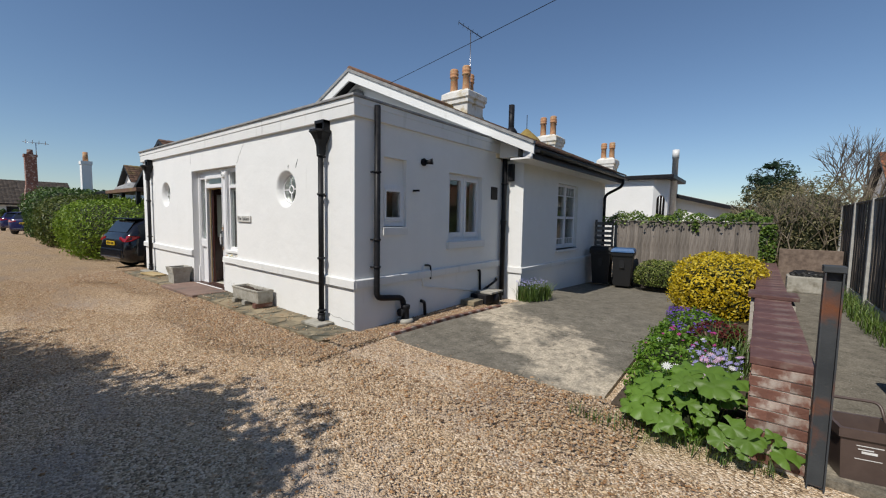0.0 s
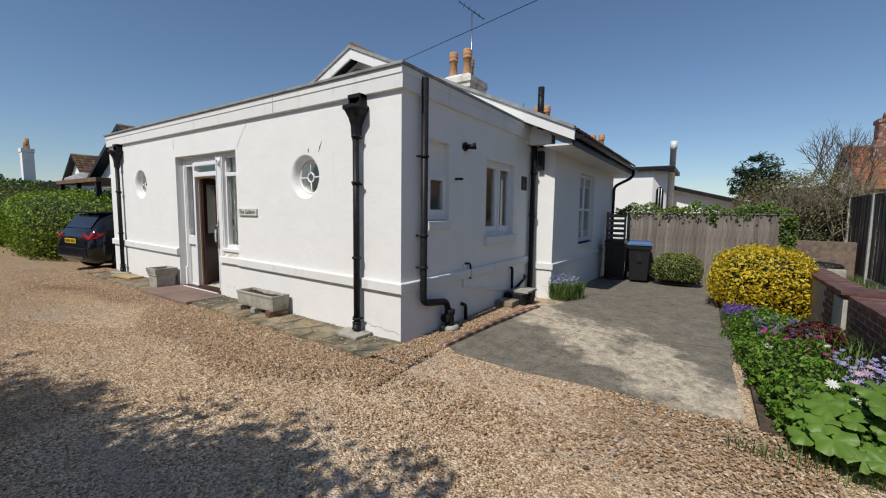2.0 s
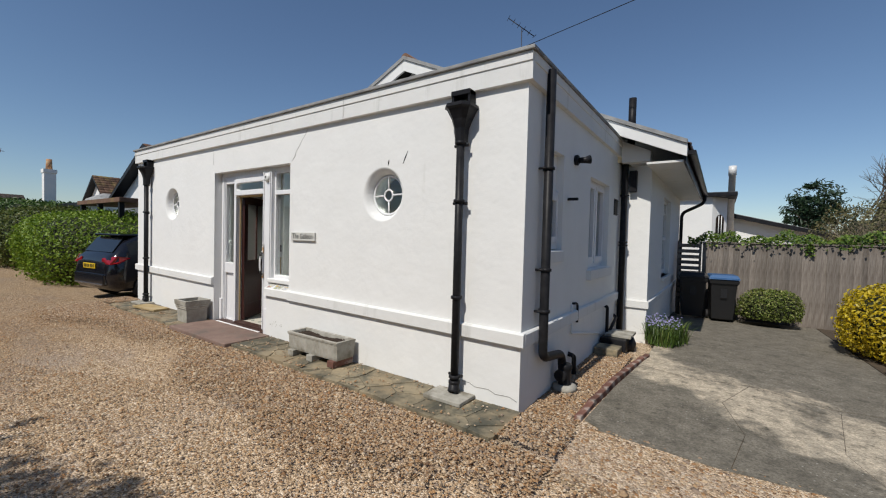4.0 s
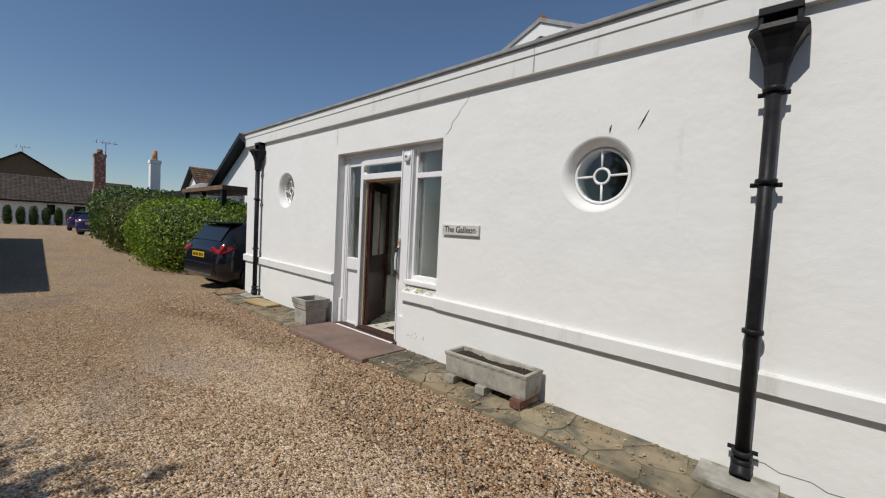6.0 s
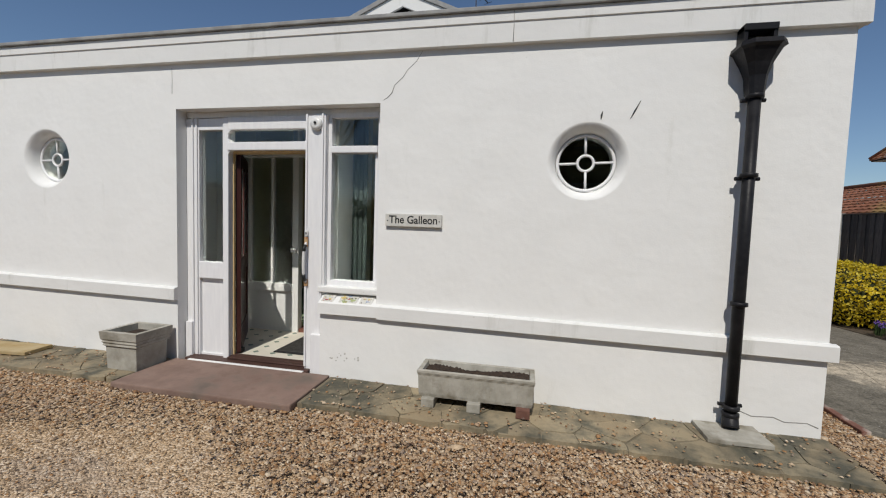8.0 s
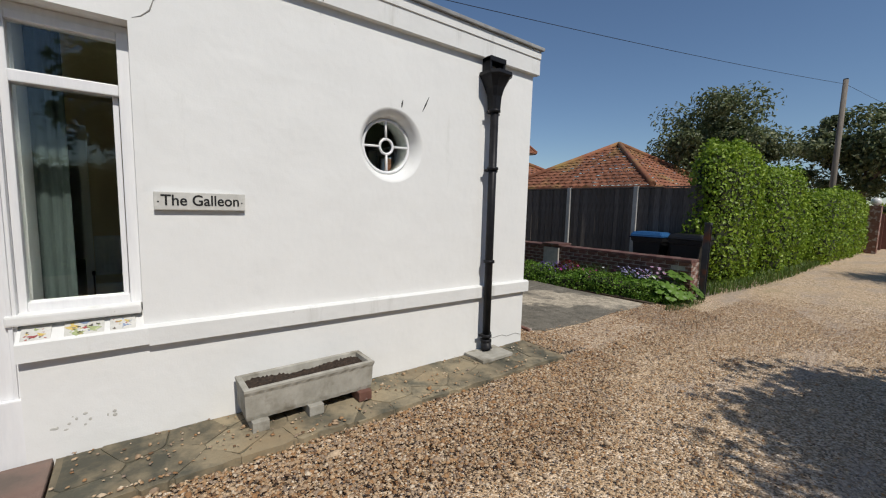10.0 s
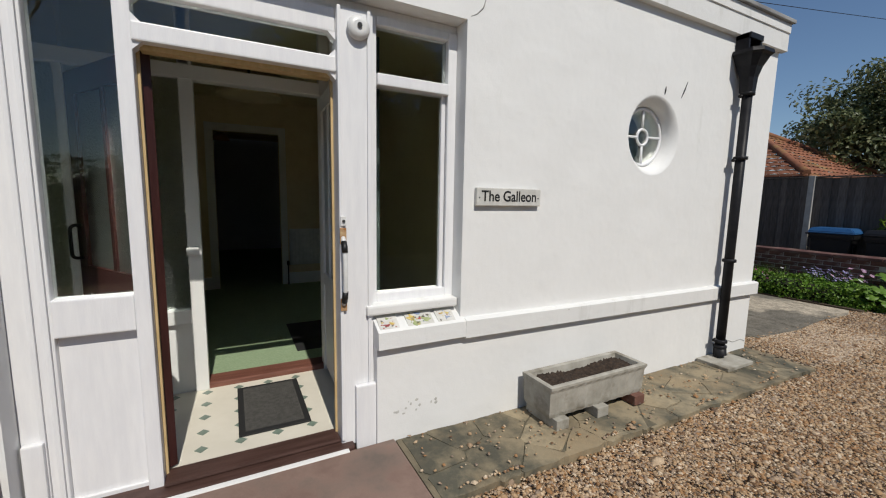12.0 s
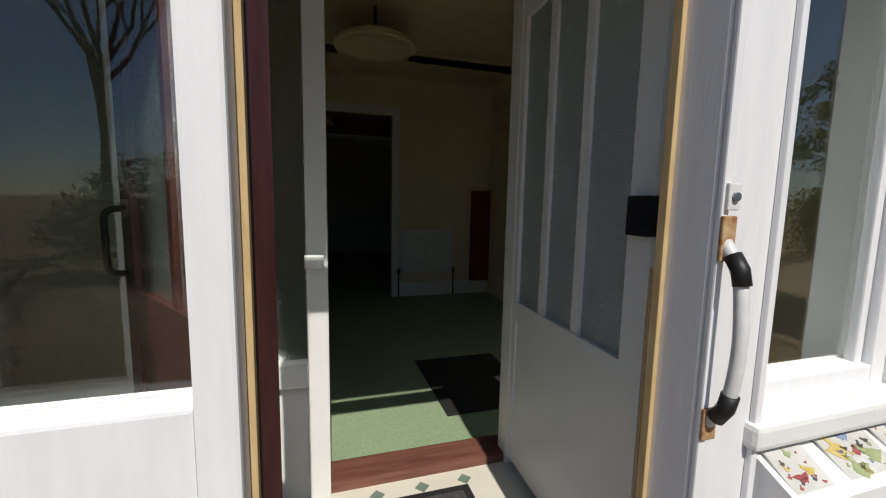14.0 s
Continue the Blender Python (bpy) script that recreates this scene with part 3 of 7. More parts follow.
# other outer walls
structure("wall_left", boxes((XL, XL + 0.3, 0.3, 3.9, 0, ZT)), WHITE, "white rendered end wall beside the parked car", "wall")
wall_x("wall_rear_wing", 0.14, 0.44, 3.9, 9.2, -0.25, 2.78, [(5.65, 6.95, 0.88, 2.45)], "white rendered wall of the rear wing under the eaves")
structure("wall_pier", boxes((0.0, 0.14, 3.9, 4.2, -0.1, 2.78)), WHITE, "white rendered return of the rear wing", "wall")
side_band([(0.0, 0.5), (-0.03, 0.505), (-0.03, 0.6), (0.0, 0.62)], 3.9, 9.2, "trim_plinth_rear", "white plinth band on the rear wing", 0.44)
structure("trim_plinth_pier", boxes((0.0, 0.47, 3.87, 3.9, 0.5, 0.61)), GREYWHITE, "white plinth band on the return wall", "trim")
structure("wall_rear", boxes((-8.57, 0.06, 9.0, 9.3, 0, 2.9)), WHITE, "white rear wall of the bungalow", "wall")
structure("wall_left_rear", boxes((-8.57, -8.27, 3.9, 9.0, 0, 2.9)), WHITE, "white end wall of the rear wing", "wall")
# flat roof and coping
structure("roof_flat", boxes((XL + 0.02, -0.02, 0.02, 3.9, 3.0, 3.1)), COPING, "grey felt flat roof behind the parapet", "roof")
b = boxes((XL - 0.05, 0.075, -0.08, 0.1, 3.124, 3.155), (-0.1, 0.075, 0.1, 3.7, 3.124, 3.155), (XL - 0.05, XL + 0.12, 0.1, 3.9, 3.124, 3.155), bev=0.006)
structure("trim_coping", b, COPING, "thin grey coping on the parapet", "trim")

# ---- pitched roof behind ----
RX, RZ, EX, EZ, RY0, RY1 = -4.2, 5.26, 0.95, 2.93, 3.28, 9.4


def tiled_slope(p0, run, down, rows, cols, material, thick=0.03, name="tiles"):
    """Courses of lapped pantiles between a ridge point, a run along the ridge and a fall to the eave."""
    p0, run, down = Vector(p0), Vector(run), Vector(down)
    nrm = run.cross(down).normalized()
    if nrm.z < 0:
        nrm = -nrm
    verts, faces = [], []
    for r in range(rows):
        for c in range(cols):
            o = p0 + run * (c / cols) + down * (r / rows)
            du, dv = run / cols, down / rows * 1.08
            i = len(verts)
            lift = nrm * (thick * (0.9 + 0.3 * random.random()))
            for k, h in ((0, 0.0), (0.22, 1.0), (0.62, 0.9), (1.0, 0.0)):
                verts.append(o + du * k + nrm * (thick * 0.2 + thick * 0.7 * h) * 0.6)
                verts.append(o + du * k + dv + lift * 0.7 + nrm * thick * 0.7 * h)
                verts.append(o + du * k + dv - nrm * 0.005)
            for k in range(3):
                a = i + 3 * k
                faces += [(a, a + 1, a + 4, a + 3), (a + 1, a + 2, a + 5, a + 4)]
    return raw_mesh(name, [v[:] for v in verts], faces, material)


roof = holder("roof_1", (RX, RY0, RZ), "brown pantiled pitched roof with white bargeboards", "roof", "", "structure")
b = bmesh.new()
extruded(b, [(RX, RY0 + 0.03, RZ - 0.02), (EX, RY0 + 0.03, EZ - 0.02), (EX, RY0 + 0.03, EZ - 0.09), (RX, RY0 + 0.03, RZ - 0.12), (2 * RX - EX, RY0 + 0.03, EZ - 0.09), (2 * RX - EX, RY0 + 0.03, EZ - 0.02)], (0, RY1 - RY0 - 0.06, 0))
part("roof_deck", b, IRON, roof)
part("tiles", tiled_slope((RX, RY0, RZ), (0, RY1 - RY0, 0), (EX - RX, 0, EZ - RZ), 16, 27, TILE), None, roof)
part("tiles", tiled_slope((RX, RY0, RZ), (0, RY1 - RY0, 0), (RX - EX, 0, EZ - RZ), 16, 27, TILE), None, roof)
b = bmesh.new()
tube(b, [(RX, RY0 - 0.02, RZ + 0.02), (RX, RY1, RZ + 0.02)], 0.1, 10)
part("ridge", b, TILE, roof)
for sgn, nm in ((1, "bargeboard"), (-1, "bargeboard")):
    b = bmesh.new()
    ex = RX + sgn * (EX - RX)
    extruded(b, [(RX, RY0 - 0.03, RZ - 0.03), (ex, RY0 - 0.03, EZ - 0.0), (ex, RY0 - 0.03, EZ - 0.17), (RX, RY0 - 0.03, RZ - 0.25)], (0, 0.04, 0))
    part(nm, b, GREYWHITE, roof, "peeling white bargeboard")
    b = bmesh.new()
    extruded(b, [(RX, RY0 - 0.06, RZ + 0.05), (ex, RY0 - 0.06, EZ + 0.06), (ex, RY0 - 0.06, EZ + 0.005), (RX, RY0 - 0.06, RZ - 0.025)], (0, 0.1, 0))
    part("verge", b, COPING, roof, "dark verge edge")
b = bmesh.new()
extruded(b, [(RX, 3.6, RZ - 0.15), (EX - 0.5, 3.6, EZ + 0.02), (EX - 0.5, 3.6, 2.8), (2 * RX - EX + 0.5, 3.6, 2.8), (2 * RX - EX + 0.5, 3.6, EZ + 0.02)], (0, 0.2, 0))
part("gable_wall", b, WHITE, roof, "white gable under the roof")
b = bmesh.new()
lathe(b, [(0.34, -0.02), (0.34, 0.03), (0.26, 0.03)], (RX - 0.1, 3.57, 4.55), 20, Matrix.Rotation(radians(90), 4, "X"))
part("gable_vent", b, COPING, roof, "round grey vent in the gable")
b = boxes((0.44, EX - 0.02, RY0 + 0.05, RY1 - 0.05, 2.7, 2.73))
part("soffit", b, GREYWHITE, roof)
b = boxes((EX - 0.04, EX - 0.01, RY0 + 0.02, RY1 - 0.03, 2.68, 2.84))
part("fascia_board", b, IRON, roof, "black fascia board")


def gutter_line(parent, x, y0, y1, z, r=0.055):
    bm = bmesh.new()
    for a, c in ((y0, y1),):
        seg = 9
        for rr, flip in ((r, 0), (r - 0.006, 1)):
            vs = [[bm.verts.new((x + rr * math.cos(math.pi + k * math.pi / (seg - 1)), yy, z + rr * math.sin(math.pi + k * math.pi / (seg - 1)))) for k in range(seg)] for yy in (a, c)]
            for k in range(seg - 1):
                bm.faces.new((vs[0][k], vs[0][k + 1], vs[1][k + 1], vs[1][k])).smooth = True
        box(bm, x - r, x + r, a - 0.004, a, z - r, z)
        box(bm, x - r, x + r, c, c + 0.004, z - r, z)
    part("gutter", bm, IRON, parent, "black half-round gutter")


gutter_line(roof, EX + 0.05, RY0, RY1, 2.84)

# ---- porch, hall and rooms behind ----
FZ = 0.15
structure("floor_porch", boxes((-5.8, -3.85, 0.3, 1.1, 0.0, FZ), (-5.3, -3.93, 0.2, 0.3, 0.0, FZ)), VINYL, "cream vinyl porch floor with green diamonds", "floor")
structure("floor_hall", boxes((-6.3, -2.6, 1.18, 4.4, 0.0, FZ + 0.012)), CARPET, "green carpeted hall floor", "floor")
structure("floor_room", boxes((-6.3, -2.6, 4.4, 8.9, 0.0, FZ + 0.008)), CARPET, "dark carpeted floor of the back room", "floor")
structure("ceiling", boxes((-8.2, -0.32, 0.32, 3.5, 2.8, 2.9)), INTWALL, "plain cream hall ceiling", "ceiling")
structure("ceiling_rear", boxes((-8.2, 0.05, 3.55, 8.95, 2.8, 2.88)), INTWALL, "plain ceiling of the rear rooms", "ceiling")
structure("wall_porch_left", boxes((-5.9, -5.8, 0.3, 1.06, 0, 2.8)), INWHITE, "white porch side wall", "wall")
structure("wall_porch_right", boxes((-3.85, -3.8, 0.24, 1.06, 0, 2.8)), INWHITE, "white porch side wall", "wall")
structure("wall_hall_left", boxes((-6.4, -6.3, 0.32, 4.35, 0, 2.8)), INTWALL, "cream papered hall wall", "wall")
structure("wall_hall_right", boxes((-2.6, -2.5, 0.32, 4.35, 0, 2.8)), INTWALL, "cream papered hall wall", "wall")
structure("wall_hall_back", boxes((-6.4, -4.7, 4.4, 4.5, 0, 2.8), (-3.87, -2.5, 4.4, 4.5, 0, 2.8), (-4.7, -3.87, 4.4, 4.5, 2.36, 2.8)), INTWALL, "cream papered wall with an open doorway", "wall")
structure("wall_room_left", boxes((-6.4, -6.3, 4.5, 8.95, 0, 2.8)), INTWALL, "wall of the back room", "wall")
structure("wall_room_right", boxes((-2.6, -2.5, 4.5, 8.95, 0, 2.8)), INTWALL, "wall of the back room", "wall")
structure("trim_doorway", boxes((-4.8, -4.7, 4.375, 4.4, 0.16, 2.46), (-3.87, -3.78, 4.375, 4.4, 0.16, 2.46), (-4.7, -3.87, 4.375, 4.4, 2.36, 2.46)), INWHITE, "cream painted architrave round the doorway", "trim")
structure("baseboard", boxes((-3.78, -2.6, 4.37, 4.4, 0.16, 0.33), (-6.3, -4.8, 4.37, 4.4, 0.16, 0.33)), INWHITE, "white skirting board", "baseboard")


# ---- porch frame, doors and windows ----
def pane(bm_args, parent, material=None, label="", name="pane"):
    ob = part(name, boxes(bm_args), material or GLASS, parent, label)
    ob.visible_shadow = False
    return ob


pf = holder("porch_frame", (-4.6, 0.12, 0.12), "white painted timber porch frame with side light and transom", "door frame", "", "structure")
Y0, Y1 = 0.07, 0.17
YL = 0.115
for nm, r in (("post", (XO0, -5.18, YL, YL + 0.09, 0.12, 2.42)), ("mullion", (-4.905, -4.845, YL - 0.02, YL + 0.08, 0.12, 2.42)), ("post", (-4.025, XW, Y0 - 0.01, Y1, 0.12, 2.42)),
              ("head", (-5.18, -4.905, YL, YL + 0.08, 2.31, 2.42)), ("head", (-4.845, -4.025, Y0 + 0.02, Y1, 2.305, 2.42)), ("transom", (-4.845, -4.025, Y0 + 0.008, Y1, 2.115, 2.19)),
              ("rail", (-5.18, -4.905, YL - 0.012, YL + 0.07, 0.9, 1.06)), ("lintel_board", (XO0, XO1, 0.12, 0.2, 2.425, 2.48))):
    part(nm, boxes(r, bev=0.007), WOODWHITE, pf)
part("bottom_panel", boxes((-5.18, -4.905, YL + 0.03, YL + 0.06, 0.12, 0.9), bev=0.004), WOODWHITE, pf, "white recessed panel")
part("panel_bead", boxes((-5.18, -4.905, YL + 0.015, YL + 0.03, 0.12, 0.16), bev=0.004), WOODWHITE, pf)
for x, y in ((-5.245, YL), (-5.2, YL), (-4.016, Y0 - 0.01), (-3.865, Y0 - 0.01)):
    part("bead", boxes((x - 0.009, x + 0.009, y - 0.014, y, 0.16, 2.42), bev=0.004), WOODWHITE, pf)
for x0, x1, y in ((-5.31, -5.24, YL), (-3.95, -3.82, Y0 - 0.01)):
    part("plinth_block", boxes((x0, x1, y - 0.035, y - 0.002, 0.1, 0.47), bev=0.008), WOODWHITE, pf)
pane((-5.18, -4.905, YL + 0.04, YL + 0.046, 1.06, 2.31), pf)
pane((-4.845, -4.025, 0.125, 0.131, 2.19, 2.305), pf)
for x in (-4.839, -4.031):
    part("door_stop", boxes((x - 0.006, x + 0.006, Y1 - 0.012, Y1 + 0.01, 0.15, 2.115), bev=0.002), RAWWOOD, pf, "strip of raw yellow pine")
part("door_stop", boxes((-4.827, -4.043, Y1 - 0.04, Y1 + 0.03, 2.095, 2.117), bev=0.002), RAWWOOD, pf, "strip of raw yellow pine")
b = bmesh.new()
for x in (-4.845, -4.025):
    s = 1 if x < -4.5 else -1
    for z, q in ((2.115, -1), (2.19, 1), (2.305, -1)):
        extruded(b, [(x, Y0 + 0.02, z), (x + s * 0.035, Y0 + 0.02, z), (x, Y0 + 0.02, z + q * 0.035)], (0, 0.06, 0))
part("chamfer_block", b, WOODWHITE, pf)
part("sill", boxes((-5.26, -3.96, 0.01, 0.2, 0.075, 0.14), (-4.845, -4.025, 0.07, 0.2, 0.14, 0.16), bev=0.012), DARKSILL, pf, "dark brown wooden threshold")

win = holder("window_1", (-3.6, 0.15, 0.9), "white timber porch window with a small top light", "window", "", "structure")
for nm, r in (("window_frame", (-3.84, -3.805, 0.11, 0.19, 0.9, 2.44)), ("window_frame", (-3.375, -3.32, 0.11, 0.19, 0.9, 2.44)), ("window_frame", (-3.805, -3.375, 0.11, 0.19, 2.395, 2.44)),
              ("transom", (-3.805, -3.375, 0.09, 0.19, 2.09, 2.15)), ("window_frame", (-3.805, -3.375, 0.11, 0.19, 0.9, 0.96))):
    part(nm, boxes(r, bev=0.006), WOODWHITE, win)
part("bead", boxes((-3.405, -3.378, 0.13, 0.16, 0.945, 2.09), bev=0.005), WOODWHITE, win)
part("window_sill", boxes((-3.885, -3.325, 0.03, 0.2, 0.855, 0.91), bev=0.012), GREYWHITE, win, "flaking white window sill")
pane((-3.805, -3.375, 0.15, 0.156, 0.96, 2.09), win)
pane((-3.805, -3.375, 0.15, 0.156, 2.15, 2.395), win)

bm = bmesh.new()
for k in range(46):
    x0, x1 = -3.83 + k * 0.0042, -3.85 + (k + 1) * 0.0042
    y0, y1 = (0.56 + 0.013 * math.sin(t * 0.55) + 0.008 * math.sin(t * 0.23) for t in (k, k + 1))
    bm.faces.new([bm.verts.new(p) for p in ((x0, y0, 0.5), (x1, y1, 0.5), (x1, y1, 2.5), (x0, y0, 2.5))]).smooth = True
bmesh.ops.remove_doubles(bm, verts=bm.verts[:], dist=0.0005)
thing("curtain", bm, CURTAIN, "dim grey-green curtain hanging behind the porch window", "curtain")


def round_window(name, cx, cz, y):
    w = holder(name, (cx, y, cz), "round white window with four panes and a central ring", "window", "round windows", "structure")
    rot = Matrix.Rotation(radians(90), 4, "X")
    def ring(r, t, nm, rad):
        b = bmesh.new()
        tube(b, [(cx + r * math.cos(k * math.tau / 40), y, cz + r * math.sin(k * math.tau / 40)) for k in range(41)], t, 8, False)
        part(nm, b, WOODWHITE, w)
    ring(0.212, 0.013, "window_frame", 0)
    ring(0.06, 0.011, "centre_ring", 0)
    for a in range(4):
        t = radians(90 * a + 2)
        b = bmesh.new()
        tube(b, [(cx + r * math.cos(t), y, cz + r * math.sin(t)) for r in (0.06, 0.212)], 0.0095, 8)
        part("glazing_bar", b, WOODWHITE, w)
    b = bmesh.new()
    lathe(b, [(0.221, -0.003), (0.221, 0.003)], (cx, y + 0.01, cz), 40, rot)
    o = part("pane", b, GLASS, w)
    o.visible_shadow = False
    return w


for i, (cx, cz) in enumerate(HOLES):
    round_window("window_%d" % (i + 2), cx, cz, 0.105)
structure("wall_partition", boxes((-6.3, -5.37, 1.2, 1.3, 0.1, 2.8)), INTWALL, "cream partition wall of the hall", "wall")

# outer door, opened inwards behind the side light
d = holder("door_1", (-4.9, 0.2, FZ), "dark maroon panelled front door standing open inwards", "door", "", "structure")


def swung(u0, u1, v0, v1, z0, z1, bev=0.0):
    bm = boxes((u0, u1, v0, v1, z0, z1), bev=bev)
    bmesh.ops.transform(bm, matrix=Matrix.Translation((-4.803, 0.215, 0)) @ Matrix.Rotation(math.atan2(0.668, -0.43), 4, "Z"), verts=bm.verts[:])
    return bm


for nm, r in (("stile", (0, 0.1, 0, 0.042, 0.165, 2.12)), ("stile", (0.7, 0.8, 0, 0.042, 0.165, 2.12)), ("rail", (0.1, 0.7, 0, 0.042, 0.165, 0.4)), ("rail", (0.1, 0.7, 0, 0.042, 0.95, 1.1)), ("rail", (0.1, 0.7, 0, 0.042, 2.0, 2.12)),
              ("panel", (0.1, 0.7, 0.012, 0.03, 0.4, 0.95)), ("muntin", (0.385, 0.415, 0.005, 0.037, 1.1, 2.0))):
    part(nm, swung(*r), MAROON, d)
for u0, u1 in ((0.1, 0.385), (0.415, 0.7)):
    o = part("pane", swung(u0, u1, 0.018, 0.024, 1.1, 2.0), OBSCURE, d, "obscure door glass")
    o.visible_shadow = False
b = bmesh.new()
tube(b, bent([(0.75, 0.04, 1.32), (0.75, 0.09, 1.32), (0.75, 0.09, 1.14), (0.75, 0.04, 1.14)], 0.03), 0.009, 8)
bmesh.ops.transform(b, matrix=Matrix.Translation((-4.803, 0.215, 0)) @ Matrix.Rotation(math.atan2(0.668, -0.43), 4, "Z"), verts=b.verts[:])
part("door_handle", b, IRON, d, "black pull handle")
b = boxes((-4.86, -4.82, 0.24, 0.3, FZ, FZ + 0.045), bev=0.01)
thing("door_wedge", b, RUBBER, "small black wedge holding the door open", "door stop")

# inner screen with obscure glass
sc = holder("inner_screen", (-4.6, 1.1, FZ), "white inner porch screen with obscure glass lights", "screen", "", "structure")
S0, S1 = 1.06, 1.15
for nm, r in (("post", (-4.78, -4.7, S0, S1, FZ, 2.8)), ("post", (-5.8, -5.72, S0, S1, FZ, 2.8)), ("post", (-3.92, -3.85, S0, S1, FZ, 2.8)), ("transom", (-5.72, -3.92, S0 - 0.01, S1, 2.215, 2.3)),
              ("rail", (-5.72, -4.78, S0 - 0.012, S1, 0.635, 0.73)), ("mullion", (-5.07, -5.03, S0 + 0.01, S1 - 0.01, 0.73, 2.215)), ("latch_keep", (-4.785, -4.715, S0 - 0.03, S0, 1.1, 1.15)), ("mullion", (-4.775, -4.715, S0, S1, 2.3, 2.8))):
    part(nm, boxes(r, bev=0.006), INWHITE, sc)
part("bottom_panel", boxes((-5.72, -4.78, S0 + 0.02, S1 - 0.02, FZ, 0.635)), INWHITE, sc)
pane((-5.33, -5.07, 1.1, 1.106, 0.73, 2.215), sc, OBSCURE)
part('mullion', boxes((-5.37, -5.33, S0 + 0.01, S1 - 0.01, 0.73, 2.215)), INWHITE, sc)
pane((-5.72, -5.37, 1.1, 1.106, 0.73, 2.215), sc, OBSCURE)
pane((-5.03, -4.78, 1.1, 1.106, 0.73, 2.215), sc, OBSCURE)
pane((-4.715, -3.92, 1.1, 1.106, 2.3, 2.8), sc)
pane((-5.72, -4.775, 1.1, 1.106, 2.3, 2.8), sc)
part("threshold", boxes((-4.78, -3.88, 1.08, 1.24, FZ - 0.03, FZ + 0.04), bev=0.012), MAHOG, sc, "mahogany brown threshold")

# inner door, hinged on the far side and swung out into the porch
dw, ang = 0.82, math.atan2(-0.86, -0.035)
di = holder("door_2", (-3.985, 1.08, FZ), "white inner door with three obscure glass lights standing open", "door", "", "structure")


def leaf_box(u0, u1, v0, v1, z0, z1, bev=0.0):
    bm = boxes((u0, u1, v0, v1, z0, z1), bev=bev)
    bmesh.ops.transform(bm, matrix=Matrix.Translation((-3.915, 1.1, 0)) @ Matrix.Rotation(ang, 4, "Z"), verts=bm.verts[:])
    return bm


for nm, r in (("stile", (0, 0.075, 0, 0.04, 0.19, 2.2)), ("stile", (dw - 0.085, dw, 0, 0.04, 0.19, 2.2)), ("rail", (0.075, dw - 0.085, 0, 0.04, 2.1, 2.2)), ("rail", (0.075, dw - 0.085, 0, 0.04, 0.84, 0.93)),
              ("muntin", (0.265, 0.305, 0.003, 0.037, 0.93, 2.1)), ("muntin", (0.49, 0.53, 0.003, 0.037, 0.93, 2.1)), ("bottom_panel", (0.075, dw - 0.085, 0.008, 0.032, 0.19, 0.84))):
    part(nm, leaf_box(*r), INWHITE, di)
for u0, u1 in ((0.075, 0.265), (0.305, 0.49), (0.53, dw - 0.085)):
    part("pane", leaf_box(u0, u1, 0.016, 0.022, 0.93, 2.1), OBSCURE_PALE, di)
part("lock", leaf_box(dw - 0.06, dw + 0.012, -0.03, 0.05, 1.28, 1.38, 0.004), IRON, di, "black rim lock")
part("edge_strip", leaf_box(dw + 0.001, dw + 0.01, 0.002, 0.038, 0.2, 1.2), RAWWOOD, di, "raw pine door edge")

# vinyl diamonds
dm = bpy.data.meshes.new("floor_diamond")
dm.from_pydata([(0.032, 0, 0), (0, 0.032, 0), (-0.032, 0, 0), (0, -0.032, 0), (0.032, 0, 0.002), (0, 0.032, 0.002), (-0.032, 0, 0.002), (0, -0.032, 0.002)], [], [(4, 5, 6, 7), (0, 1, 5, 4), (1, 2, 6, 5), (2, 3, 7, 6), (3, 0, 4, 7)])
dm.materials.append(VINYLGREEN)
porch_floor = bpy.data.objects["floor_porch"]
for i in range(-2, 7):
    for j in range(5):
        o = new("diamond_inlay", dm)
        o.parent = porch_floor
        o.location = (-5.28 + i * 0.19, 0.315 + j * 0.175, FZ + 0.0005)

mat_ob = holder("door_mat", (-4.4, 0.6, FZ), "dark grey ribbed rubber-edged door mat on the porch floor", "door mat", "door mats")
b = bmesh.new()
box(b, -4.53, -4.14, 0.34, 0.97, FZ + 0.003, FZ + 0.012, 0.003)
part("border", b, RUBBER, mat_ob)
b = bmesh.new()
box(b, -4.495, -4.175, 0.375, 0.935, FZ + 0.012, FZ + 0.016)
for k in range(26):
    box(b, -4.49 + k * 0.0121, -4.485 + k * 0.0121, 0.38, 0.93, FZ + 0.016, FZ + 0.0185)
tagged(part("ribbed_surface", b, MATT, mat_ob), kind="stuff")
b = bmesh.new()
box(b, -4.06, -3.45, 1.5, 2.3, FZ + 0.014, FZ + 0.024, 0.003)
thing("door_mat", b, RUBBER, "black mat on the green hall carpet", "door mat", "door mats")

# hall fittings
ra = holder("radiator", (-3.43, 4.3, 0.3), "white panel radiator on the cream hall wall", "radiator")
part("panel", boxes((-3.77, -3.1, 4.31, 4.35, 0.46, 1.0), bev=0.012), ENAMEL, ra)
for k in range(12):
    part("rib", boxes((-3.74 + k * 0.053, -3.72 + k * 0.053, 4.3, 4.311, 0.5, 0.96), bev=0.004), ENAMEL, ra)
for x in (-3.79, -3.08):
    b = bmesh.new()
    tube(b, [(x, 4.34, 0.46), (x, 4.34, 0.16)], 0.009, 8)
    tube(b, [(x, 4.34, 0.46), (x, 4.34, 0.52)], 0.018, 8)
    part("valve", b, IRON, ra)
b = boxes((-2.85, -2.6, 4.3, 4.37, 0.34, 1.5), bev=0.006)
thing("red_cupboard", b, REDPAINT, "dark red painted cupboard side at the hall end", "cupboard")
